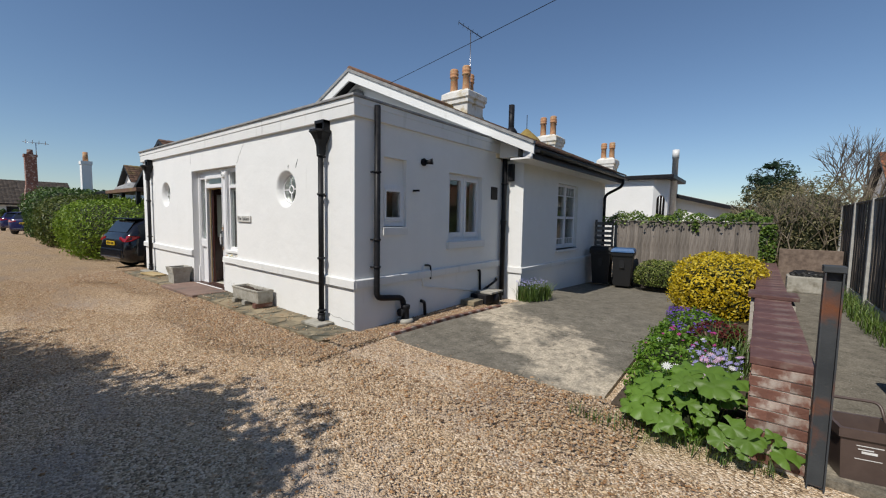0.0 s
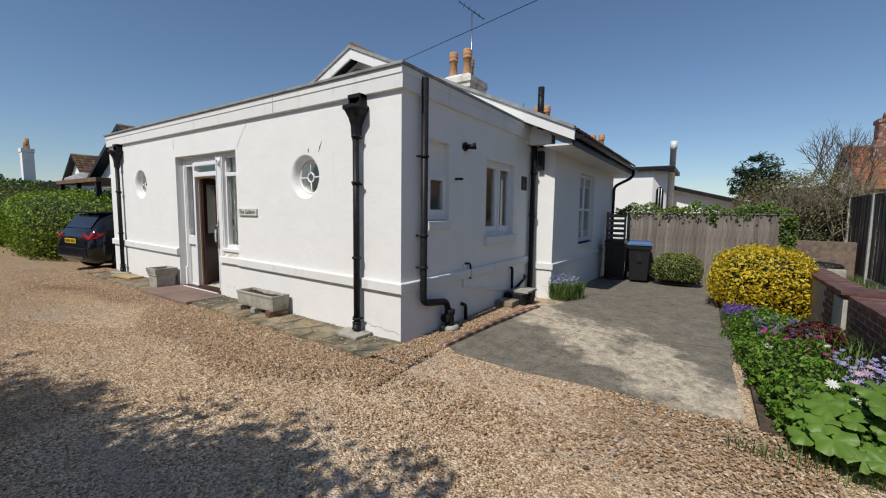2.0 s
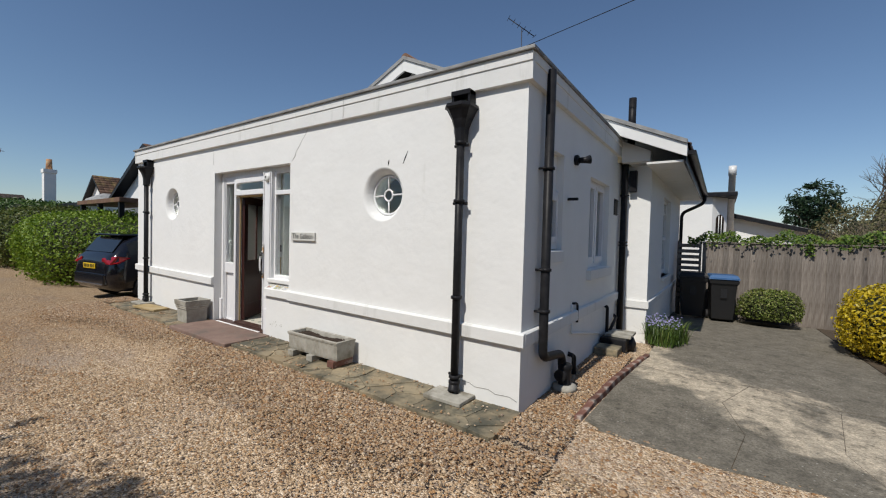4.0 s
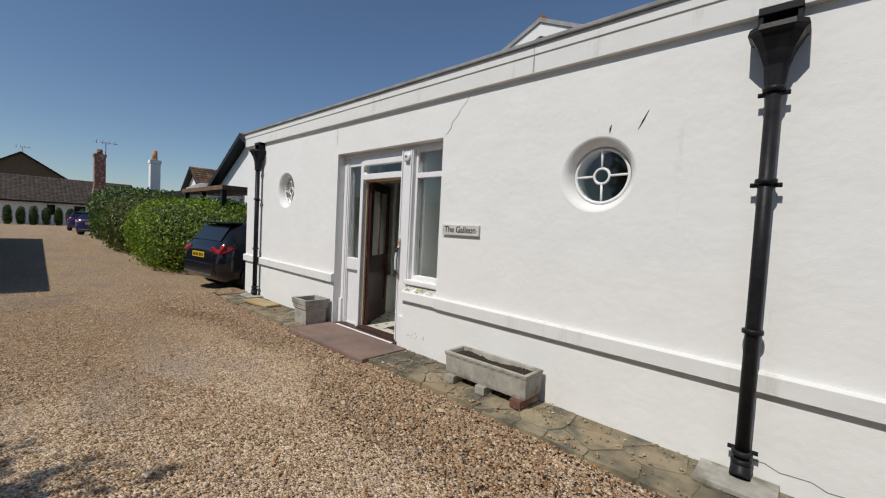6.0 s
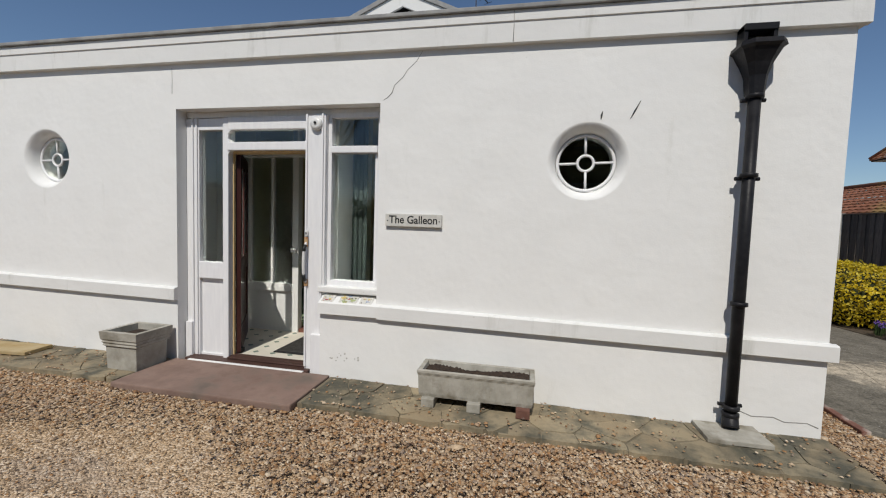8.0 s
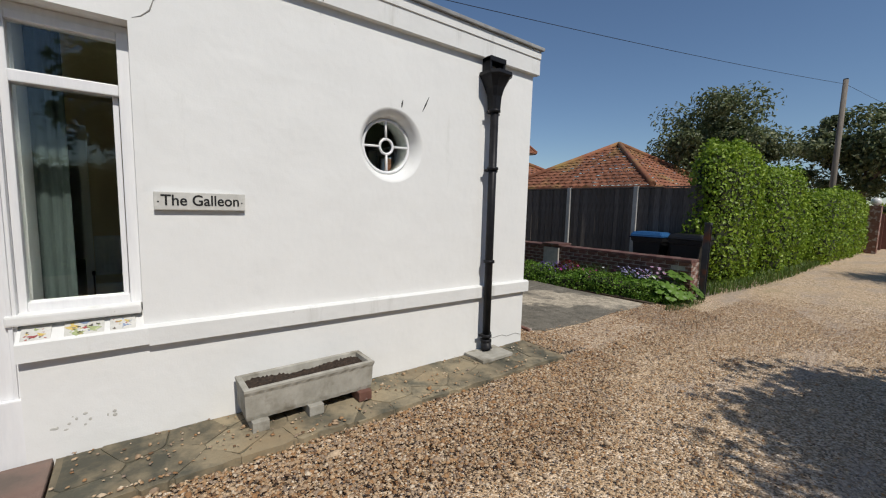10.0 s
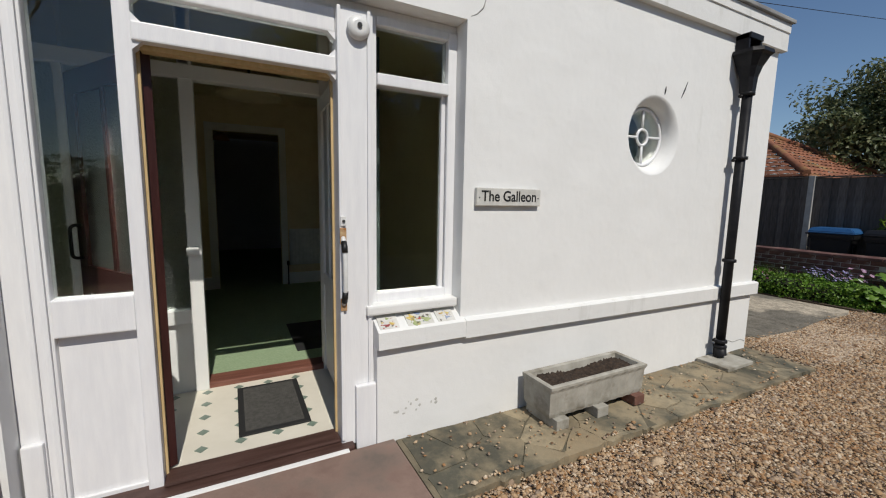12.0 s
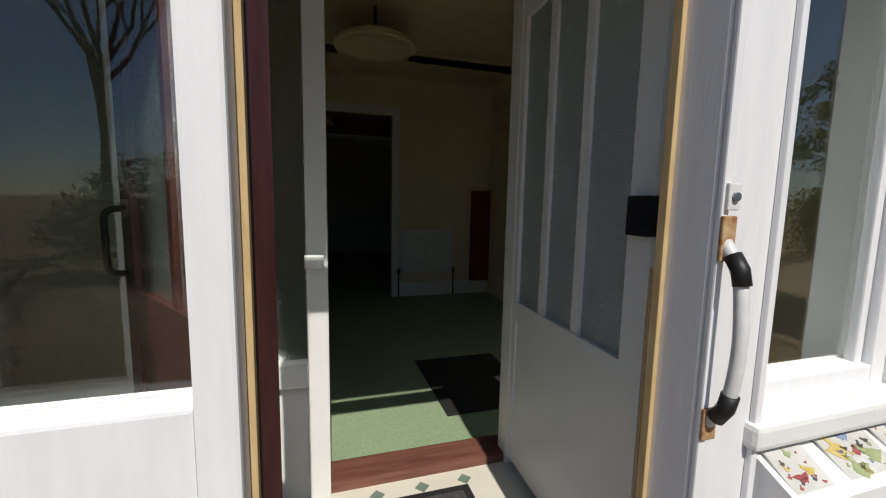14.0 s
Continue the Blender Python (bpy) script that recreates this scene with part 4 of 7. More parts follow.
ls = holder("ceiling_lampshade", (-4.3, 2.7, 2.8), "wide shallow lampshade hanging from the hall ceiling", "ceiling lamp")
b = bmesh.new()
tube(b, [(-4.3, 2.7, 2.8), (-4.3, 2.7, 2.6)], 0.012, 8)
part("rod", b, IRON, ls)
b = bmesh.new()
lathe(b, [(0.05, 0.1), (0.16, 0.08), (0.27, 0.03), (0.31, -0.02), (0.3, -0.03), (0.25, 0.01), (0.05, 0.07)], (-4.3, 2.7, 2.52), 28)
part("shade", b, INTWALL, ls)
ps = holder("pendant_lamp", (-4.6, 5.6, 2.8), "small amber pendant lampshade in the dark back room", "ceiling lamp")
b = bmesh.new()
tube(b, [(-4.62, 5.4, 2.8), (-4.62, 5.4, 2.45)], 0.006, 6)
part("flex", b, IRON, ps)
b = bmesh.new()
lathe(b, [(0.04, 0.12), (0.09, 0.08), (0.13, 0.0), (0.12, 0.0), (0.085, 0.07)], (-4.62, 5.4, 2.35), 18)
part("shade", b, TERRA, ps)

# pull handle with chipped paint and rust, bell push
ph = holder("pull_handle", (-4.0, 0.05, 1.1), "rusty white pull handle with black tape on the door post", "door handle")
b = bmesh.new()
tube(b, bent([(-4.008, 0.06, 0.935), (-4.008, 0.022, 0.98), (-4.008, 0.01, 1.1), (-4.008, 0.022, 1.24), (-4.008, 0.06, 1.29)], 0.05, 6), 0.0125, 12)
part("grip", b, ENAMEL, ph)
for z0, z1, nm in ((1.225, 1.285, "tape"), (0.935, 1.005, "tape")):
    b = bmesh.new()
    if z0 > 1.1:
        tube(b, [(-4.008, 0.019, 1.215), (-4.008, 0.025, 1.243), (-4.008, 0.042, 1.268)], 0.0155, 12)
    else:
        tube(b, [(-4.008, 0.019, 1.01), (-4.008, 0.025, 0.98), (-4.008, 0.042, 0.952)], 0.0155, 12)
    part(nm, b, INK, ph, "black tape")
part("plate", boxes((-4.025, -3.991, 0.052, 0.06, 1.255, 1.34), bev=0.003), RUSTY, ph, "rusted end plate")
part("plate", boxes((-4.025, -3.991, 0.052, 0.06, 0.9, 0.965), bev=0.003), RUSTY, ph, "rusted end plate")
bp = holder("bell_push", (-4.0, 0.05, 1.36), "small silver bell push above the handle", "door bell")
part("plate", boxes((-4.021, -3.991, 0.05, 0.06, 1.35, 1.4), bev=0.003), ENAMEL, bp)
b = bmesh.new()
lathe(b, [(0.008, 0), (0.008, 0.006)], (-4.006, 0.05, 1.375), 12, Matrix.Rotation(radians(90), 4, "X"))
part("button", b, ALLOY, bp)
ph.location.y -= 0.012
bp.location.y -= 0.012
al = holder("alarm_sounder", (-3.93, 0.05, 2.32), "round white fitting at the top of the door post", "alarm")
b = bmesh.new()
lathe(b, [(0.055, 0), (0.058, 0.02), (0.05, 0.035), (0.03, 0.04)], (-3.92, 0.06, 2.33), 24, Matrix.Rotation(radians(90), 4, "X"))
part("cover", b, ENAMEL, al)
b = bmesh.new()
lathe(b, [(0.012, 0), (0.012, 0.006)], (-3.92, 0.018, 2.335), 12, Matrix.Rotation(radians(90), 4, "X"))
part("sensor", b, INK, al)

# painted tiles on the ledge
def picture_tile(x, w, h, blobs, label):
    e = holder("ceramic_tile", (x, 0.02, 0.8), label, "tile", "tiles on the ledge")
    tilt = Matrix.Translation((x, 0.028, 0.809)) @ Matrix.Rotation(radians(-56), 4, "X") @ Matrix.Rotation(0, 4, "Z")
    bm = boxes((-w / 2, w / 2, -0.006, 0.0, -h / 2, h / 2), bev=0.002)
    bmesh.ops.transform(bm, matrix=tilt, verts=bm.verts[:])
    part("tile_body", bm, SIGNM, e)
    for k, (u, v, r, m) in enumerate(blobs):
        bm = bmesh.new()
        n = 9
        ring = [(w * u + r * (0.6 + 0.5 * math.sin(3 * a + k)) * math.cos(a), -0.0075, h * v + r * 0.8 * (0.7 + 0.4 * math.cos(2 * a + k)) * math.sin(a)) for a in (i * math.tau / n for i in range(n))]
        extruded(bm, ring, (0, 0.002, 0))
        bmesh.ops.transform(bm, matrix=tilt, verts=bm.verts[:])
        part("painted_shape", bm, m, e)


random.seed(4)


def strokes(n, mats, r0=0.006, r1=0.017):
    return [(random.uniform(-0.36, 0.36), random.uniform(-0.36, 0.36), random.uniform(r0, r1), random.choice(mats)) for _ in range(n)]


picture_tile(-3.77, 0.115, 0.115, [(-0.1, -0.22, 0.026, PAINTRED), (0.15, -0.12, 0.022, PAINTYEL), (-0.02, 0.22, 0.014, PAINTGRN)] + strokes(14, (INKSOFT, INKSOFT, PAINTRED, PAINTYEL), 0.003, 0.01), "small cream tile with a crimson and ochre painting")
picture_tile(-3.58, 0.165, 0.13, [(0, 0.25, 0.03, PAINTBLU), (0.2, -0.1, 0.04, PAINTGRN), (-0.2, -0.22, 0.035, PAINTGRN), (-0.3, 0.12, 0.035, PAINTYEL), (0.02, 0, 0.016, PAINTRED)] + strokes(22, (INKSOFT, PAINTGRN, PAINTYEL, PAINTBLU), 0.004, 0.014), "wide tile with a green and blue painting")
picture_tile(-3.415, 0.115, 0.115, [(-0.15, 0.1, 0.018, PAINTYEL), (0.15, 0.1, 0.018, PAINTYEL), (0.05, -0.15, 0.016, PAINTBLU)] + strokes(14, (INKSOFT, PAINTBLU, PAINTYEL, PAINTRED), 0.003, 0.01), "small cream tile with ochre and blue figures")

# name board
sg = holder("name_board", (-2.98, -0.02, 1.51), "weathered white board lettered with the house name", "sign")
part("board", boxes((-3.245, -2.765, -0.028, -0.004, 1.462, 1.568), bev=0.005), SIGNM, sg)
tx = bpy.data.curves.new("lettering", "FONT")
tx.body, tx.size, tx.extrude, tx.align_x, tx.align_y, tx.offset = "The Galleon", 0.089, 0.001, "CENTER", "CENTER", 0.0014
tmp = bpy.data.objects.new("lettering_source", tx)
scene.collection.objects.link(tmp)
bpy.context.view_layer.update()
tm = bpy.data.meshes.new_from_object(tmp.evaluated_get(bpy.context.evaluated_depsgraph_get()))
bpy.data.objects.remove(tmp)
tm.transform(Matrix.Translation((-3.005, -0.0285, 1.517)) @ Matrix.Rotation(radians(90), 4, "X") @ Matrix.Diagonal((0.93, 1, 1, 1)))
tm.materials.clear()
tm.materials.append(INK)
part("lettering", tm, None, sg, "black letters")
for x in (-3.225, -2.785):
    b = bmesh.new()
    lathe(b, [(0.005, 0), (0.004, 0.002)], (x, -0.028, 1.51), 10, Matrix.Rotation(radians(90), 4, "X"))
    part("screw", b, IRON, sg)

# side windows
w4 = holder("window_4", (-0.05, 0.75, 1.7), "small white casement in the side wall", "window", "", "structure")
for r in ((-0.12, -0.05, 0.52, 0.57, 1.46, 2.06), (-0.12, -0.05, 0.93, 0.98, 1.46, 2.06), (-0.12, -0.05, 0.57, 0.93, 2.0, 2.06), (-0.12, -0.05, 0.57, 0.93, 1.46, 1.53), (-0.1, -0.035, 0.57, 0.61, 1.53, 2.0), (-0.1, -0.035, 0.89, 0.93, 1.53, 2.0), (-0.1, -0.035, 0.61, 0.89, 1.96, 2.0), (-0.1, -0.035, 0.61, 0.89, 1.53, 1.59)):
    part("window_frame", boxes(r, bev=0.004), WOODWHITE, w4)
pane((-0.08, -0.075, 0.61, 0.89, 1.59, 1.96), w4)
w5 = holder("window_5", (-0.1, 2.5, 1.8), "white two-light casement window in the side wall", "window", "", "structure")
for r in ((-0.16, -0.08, 2.03, 2.08, 1.19, 2.37), (-0.16, -0.08, 3.01, 3.06, 1.19, 2.37), (-0.16, -0.08, 2.08, 3.01, 2.31, 2.37), (-0.16, -0.08, 2.08, 3.01, 1.19, 1.25), (-0.16, -0.08, 2.51, 2.58, 1.25, 2.31)):
    part("window_frame", boxes(r, bev=0.004), WOODWHITE, w5)
for y0, y1 in ((2.08, 2.51), (2.58, 3.01)):
    for r in ((-0.14, -0.06, y0, y0 + 0.05, 1.25, 2.31), (-0.14, -0.06, y1 - 0.05, y1, 1.25, 2.31), (-0.14, -0.06, y0 + 0.05, y1 - 0.05, 2.26, 2.31), (-0.14, -0.06, y0 + 0.05, y1 - 0.05, 1.25, 1.34)):
        part("casement", boxes(r, bev=0.004), WOODWHITE, w5)
    pane((-0.11, -0.105, y0 + 0.05, y1 - 0.05, 1.34, 2.26), w5)
w6 = holder("window_6", (0.25, 6.3, 1.6), "white sash window of the rear wing with small top lights", "window", "", "structure")
for y0, y1 in ((5.65, 6.3), (6.3, 6.95)):
    for r in ((0.28, 0.36, y0, y0 + 0.06, 0.9, 2.45), (0.28, 0.36, y1 - 0.06, y1, 0.9, 2.45), (0.28, 0.36, y0 + 0.06, y1 - 0.06, 2.39, 2.45), (0.28, 0.36, y0 + 0.06, y1 - 0.06, 0.9, 1.0), (0.29, 0.37, y0 + 0.06, y1 - 0.06, 1.62, 1.68)):
        part("sash", boxes(r, bev=0.004), WOODWHITE, w6)
    for z0, z1 in ((2.18, 2.39), (1.0, 1.14)):
        for k in (1, 2):
            yy = y0 + 0.06 + k * (y1 - y0 - 0.12) / 3
            part("glazing_bar", boxes((0.3, 0.34, yy - 0.01, yy + 0.01, z0, z1)), WOODWHITE, w6)
    part("glazing_bar", boxes((0.3, 0.34, y0 + 0.06, y1 - 0.06, 2.17, 2.19)), WOODWHITE, w6)
    part("glazing_bar", boxes((0.3, 0.34, y0 + 0.06, y1 - 0.06, 1.13, 1.15)), WOODWHITE, w6)
    pane((0.315, 0.32, y0 + 0.06, y1 - 0.06, 1.0, 2.39), w6)
part("window_sill", boxes((0.28, 0.5, 5.6, 7.0, 0.82, 0.88), bev=0.006), GREYWHITE, w6)
structure("wall_inner_side", boxes((-2.45, -2.35, 0.32, 3.5, 0, 2.8)), INTWALL, "inner partition behind the side windows", "wall")


# ---- pipes on the walls ----
def clip_ring(bm, x, y, z, r):
    lathe(bm, [(r, -0.016), (r + 0.012, -0.012), (r + 0.012, 0.012), (r, 0.016)], (x, y, z), 16)


def hopper_pipe(x, y, top, foot, label):
    e = holder("downpipe", (x, y, foot), label, "downpipe", "front downpipes")
    b = bmesh.new()
    tube(b, [(x, y, top - 0.4), (x, y, foot + 0.05)], 0.038, 16)
    part("pipe", b, IRON, e)
    b = bmesh.new()
    # hopper head, wide above and drawn in to the pipe
    ring = []
    for w, d0, z in ((0.13, 0.125, top - 0.11), (0.138, 0.13, top - 0.14), (0.118, 0.11, top - 0.155), (0.078, 0.07, top - 0.24), (0.056, 0.05, top - 0.32), (0.046, 0.045, top - 0.44)):
        ring.append([b.verts.new((x + sx * w, y + (sy * d0 if sy < 0 else min(sy * d0, -y - 0.004)), z)) for sx, sy in ((-1, 1), (-1, -0.55), (-0.6, -1), (0.6, -1), (1, -0.55), (1, 1))])
    for a, c in zip(ring, ring[1:]):
        for k in range(6):
            b.faces.new((a[k], a[(k + 1) % 6], c[(k + 1) % 6], c[k]))
    b.faces.new(ring[-1])
    part("hopper", b, IRON, e, "black iron hopper head")
    part("outlet", boxes((x - 0.1, x - 0.075, y - 0.02, -0.004, top - 0.12, top + 0.02), (x + 0.075, x + 0.1, y - 0.02, -0.004, top - 0.12, top + 0.02), (x - 0.1, x + 0.1, y - 0.03, -0.004, top - 0.02, top + 0.025), bev=0.004), IRON, e, "black outlet through the parapet")
    for z in (top - 0.45, top - 0.98, 1.0 if foot < 0.2 else 1.1, foot + 0.15, foot + 0.1):
        b = bmesh.new()
        clip_ring(b, x, y, z, 0.042)
        part("collar", b, IRON, e)
    for z in (top - 0.47, top - 1.0, foot + 0.16):
        b = bmesh.new()
        tube(b, [(x - 0.075, y + 0.02, z), (x + 0.075, y + 0.02, z)], 0.014, 8)
        part("bracket", b, IRON, e)
    b = bmesh.new()
    tube(b, [(x, y, foot + 0.1), (x, y - 0.004, foot + 0.03), (x, y - 0.02, foot + 0.005)], [0.05, 0.054, 0.054], 16)
    part("shoe", b, IRON, e)


hopper_pipe(-0.615, -0.085, 2.87, 0.11, "black cast iron downpipe with hopper on the white wall")
hopper_pipe(-7.8, -0.085, 2.87, 0.15, "black cast iron downpipe beside the wall end")

e = holder("soil_pipe", (0.1, 0.45, 0.1), "black waste pipe running down the side wall into a gully", "waste pipe")
b = bmesh.new()
tube(b, bent([(0.075, 0.33, 3.08), (0.075, 0.33, 0.47), (0.085, 0.84, 0.4), (0.1, 0.86, 0.13)], 0.09, 6), 0.042, 14)
part("pipe", b, IRON, e)
for z in (2.2, 1.28, 0.9):
    b = bmesh.new()
    clip_ring(b, 0.075, 0.33, z, 0.042)
    tube(b, [(0.0, 0.28, z), (0.08, 0.28, z)], 0.012, 8)
    tube(b, [(0.0, 0.39, z), (0.08, 0.39, z)], 0.012, 8)
    part("collar", b, IRON, e)
g = holder("gully_trap", (0.13, 0.86, 0.05), "black gully trap on a grey concrete ring", "drain")
b = bmesh.new()
lathe(b, [(0.06, 0.05), (0.075, 0.07), (0.06, 0.1), (0.055, 0.22), (0.07, 0.25), (0.07, 0.29), (0.055, 0.3)], (0.12, 0.86, 0), 18)
tube(b, [(0.1, 0.86, 0.19), (0.1, 0.76, 0.19)], 0.06, 14)
part("body", b, IRON, g)
b = bmesh.new()
lathe(b, [(0.12, 0.02), (0.12, 0.08), (0.085, 0.09)], (0.12, 0.86, 0), 20)
part("base_ring", b, CONC, g)

e = holder("rainwater_pipe", (0.1, 3.8, 0), "thick black rainwater pipe in the corner of the walls", "downpipe")
b = bmesh.new()
tube(b, [(0.07, 3.78, 2.9), (0.07, 3.78, 0.02)], 0.05, 16)
part("pipe", b, IRON, e)
part("hopper", boxes((0.13, 0.24, 3.8, 3.895, 2.36, 2.7), bev=0.01), IRON, e, "black box at the pipe head")
for z in (1.55, 1.5, 2.3):
    b = bmesh.new()
    clip_ring(b, 0.07, 3.78, z, 0.05)
    tube(b, [(0.07, 3.7, z), (0.14, 3.78, z)], 0.014, 8)
    part("collar", b, IRON, e)
e = holder("eaves_pipe", (0.5, 9.1, 2.0), "black swan-neck pipe from the gutter to the wall", "downpipe")
b = bmesh.new()
tube(b, bent([(EX + 0.05, 8.95, 2.8), (EX + 0.04, 9.0, 2.6), (0.5, 9.02, 2.35), (0.5, 9.02, -0.2)], 0.12, 6), 0.04, 12)
part("pipe", b, IRON, e)


def wall_pipe(name, pts, r, m, label):
    b = bmesh.new()
    tube(b, bent(pts, 0.03, 4), r, 10)
    return thing(name, b, m, label, "pipe", "small pipes on the side wall")


wall_pipe("stub_pipe", [(0.0, 1.33, 0.27), (0.06, 1.36, 0.25), (0.06, 1.38, 0.04)], 0.026, IRON, "short black pipe stub beside the wall")
wall_pipe("overflow_pipe", [(0.0, 1.42, 0.83), (0.03, 1.5, 0.83), (0.03, 1.54, 0.8), (0.03, 1.54, 0.6)], 0.014, IRON, "thin black overflow pipe on the side wall")
wall_pipe("white_pipe", [(0.02, 1.36, 0.83), (0.02, 1.36, 0.5), (0.02, 2.9, 0.22)], 0.012, WHITE, "thin white painted pipe along the side wall")
wall_pipe("waste_pipe", [(0.0, 2.98, 0.62), (0.05, 2.98, 0.6), (0.05, 2.99, 0.2)], 0.024, IRON, "black waste pipe above the drain box")
wall_pipe("waste_pipe", [(0.0, 3.66, 0.38), (0.05, 3.6, 0.35), (0.06, 3.05, 0.2)], 0.024, IRON, "sloping black waste pipe above the drain box")
e = holder("drain_box", (0.25, 3.0, 0.05), "black drain surround with a stone slab on top", "drain")
part("box_body", boxes((0.02, 0.36, 2.72, 3.3, 0.03, 0.2), bev=0.012), IRON, e)
part("lid", boxes((0.05, 0.4, 2.85, 3.28, 0.2, 0.235), bev=0.006), CONC, e, "pale stone slab")
b = bmesh.new()
lathe(b, [(0.09, -0.05), (0.1, 0.05), (0.06, 0.14)], (0.34, 3.06, 0.06), 14)
part("outlet", b, IRON, e)
thing("stone_block", boxes((0.02, 0.32, 2.4, 2.7, 0.03, 0.13), bev=0.015), CRAZY, "rough brown stone block beside the drain", "stone")
sp = holder("security_lamp", (0.05, 1.45, 2.42), "small black security lamp on the side wall", "wall lamp")
b = bmesh.new()
lathe(b, [(0.055, 0), (0.06, 0.03), (0.05, 0.04)], (0.0, 1.35, 2.455), 18, Matrix.Rotation(radians(90), 4, "Y"))
part("back_plate", b, IRON, sp)
b = bmesh.new()
tube(b, [(0.03, 1.36, 2.455), (0.1, 1.38, 2.455), (0.15, 1.41, 2.465)], [0.03, 0.035, 0.05], 14)
part("lamp_head", b, IRON, sp)
thing("wall_bracket", boxes((0.0, 0.11, 1.12, 1.16, 1.985, 2.015), bev=0.005), IRON, "short black bracket on the side wall", "bracket")
v = holder("air_vent", (0.0, 3.5, 2.1), "black louvred air vent on the side wall", "vent")
part("backing", boxes((-0.01, 0.006, 3.38, 3.62, 1.97, 2.22)), IRON, v)
for k in range(7):
    part("slat", boxes((0.006, 0.02, 3.39, 3.61, 1.985 + k * 0.033, 1.998 + k * 0.033)), IRON, v)

# ---- step, paving and things along the front wall ----
ds = holder("door_step", (-4.55, -0.3, 0), "worn brown painted concrete door step", "step")
part("tread", boxes((-5.36, -3.74, -0.62, 0.0, 0.07, 0.128), bev=0.012), STEPM, ds)
part("riser", boxes((-5.35, -3.75, -0.61, 0.0, 0.0, 0.07)), COPETILE, ds, "darker red-brown riser")
part("mortar_fillet", boxes((-5.2, -4.0, -0.02, 0.012, 0.126, 0.134), bev=0.003), WHITE, ds, "thin white line of mortar")
def rise(x):
    """The paving climbs a little towards the porch."""
    return 0.015 * min(max(-x, 0.0), 3.6)


pv = holder("pavement_crazy", (-4, -0.25, 0), "strip of weathered sandstone crazy paving along the wall", "paving", "", "structure")
b = bmesh.new()
for x0, x1, y in ((-8.25, -5.37, -0.5), (-3.73, 0.02, -0.54)):
    extruded(b, [(x0, y, -0.02), (x1, y, -0.02), (x1, y, 0.0585 + rise(x1)), (x0, y, 0.0585 + rise(x0))], (0, -y, 0))
part("mortar_bed", b, MORTAR, pv)
random.seed(5)


def cut(poly, px, py, nx, ny):
    """The part of a polygon on the side of a line that its normal points away from."""
    out = []
    for (ax, ay), (bx, by) in zip(poly, poly[1:] + poly[:1]):
        da, db = (ax - px) * nx + (ay - py) * ny, (bx - px) * nx + (by - py) * ny
        if da <= 0:
            out.append((ax, ay))
        if da * db < 0:
            t = da / (da - db)
            out.append((ax + (bx - ax) * t, ay + (by - ay) * t))
    return out


def crazy(x0, x1):
    """Irregular flags: the cells round scattered points."""
    seeds = []
    for _ in range(1200):
        p = (random.uniform(x0, x1), random.uniform(-0.54, 0.0))
        if all(math.hypot(p[0] - q[0], (p[1] - q[1]) * 1.2) > 0.23 for q in seeds):
            seeds.append(p)
    for p in seeds:
        poly = [(x0, -0.55), (x1, -0.55), (x1, -0.003), (x0, -0.003)]
        gap = random.uniform(0.001, 0.007)
        for q in seeds:
            dx, dy = q[0] - p[0], q[1] - p[1]
            dd = math.hypot(dx, dy)
            if 0 < dd < 0.9:
                poly = cut(poly, p[0] + dx * (0.5 - gap / dd), p[1] + dy * (0.5 - gap / dd), dx, dy)
        if len(poly) < 3:
            continue
        ring = []
        for (ax, ay), (bx, by) in zip(poly, poly[1:] + poly[:1]):
            for s in (0.08, 0.4, 0.7, 0.92):
                wob = 0.006 if ay > -0.53 and ay < -0.01 else 0.012
                ring.append((ax + (bx - ax) * s + random.uniform(-0.004, 0.004), min(ay + (by - ay) * s + random.uniform(-wob, wob), -0.003)))
        bm = bmesh.new()
        prism(bm, ring, 0.0, 0.062 + rise(p[0]) + random.uniform(-0.004, 0.006))
        part("flagstone", bm, CRAZY, pv)


crazy(-8.2, -5.4)
crazy(-3.7, 0.03)
thing("splash_slab", boxes((-0.83, -0.43, -0.28, -0.01, 0.075, 0.108), bev=0.006), CONC, "pale stone slab under the downpipe", "slab", "splash slabs")
thing("splash_slab", boxes((-8.05, -7.6, -0.25, -0.01, 0.12, 0.15), bev=0.006), CONC, "grey stone slab under the downpipe", "slab", "splash slabs")
b = boxes((-0.34, 0.34, -0.13, 0.13, 0, 0.035), bev=0.006)
o = thing("stone_slab", b, mottled("yellow_stone", (0.34, 0.24, 0.1), (0.42, 0.33, 0.19), 6, 0.9, 0.4, 50), "loose yellow stone slab lying on the paving", "slab")
o.matrix_basis = pose(-7.05, -0.26, 0.128, 0, 1, 8)

e = holder("square_planter", (-5.59, -0.2, 0.07), "square weathered concrete planter with moulded rim", "planter")
b = bmesh.new()
ring = []
for h, z in ((0.135, 0.07), (0.14, 0.25), (0.155, 0.26), (0.15, 0.275), (0.16, 0.285), (0.155, 0.3), (0.165, 0.31), (0.17, 0.37), (0.135, 0.37), (0.13, 0.3)):
    ring.append([b.verts.new((-5.59 + sx * h, -0.2 + sy * h, z)) for sx, sy in ((-1, -1), (1, -1), (1, 1), (-1, 1))])
for a, c in zip(ring, ring[1:]):
    for k in range(4):
        b.faces.new((a[k], a[(k + 1) % 4], c[(k + 1) % 4], c[k]))
b.faces.new(ring[0][::-1])
part("pot_body", b, CONC, e)
part("compost", boxes((-5.72, -5.46, -0.33, -0.07, 0.28, 0.32)), SOIL, e)
e.matrix_basis = pose(-5.54, -0.22, 0.115) @ Matrix.Diagonal((1.16, 1.1, 1.14, 1))

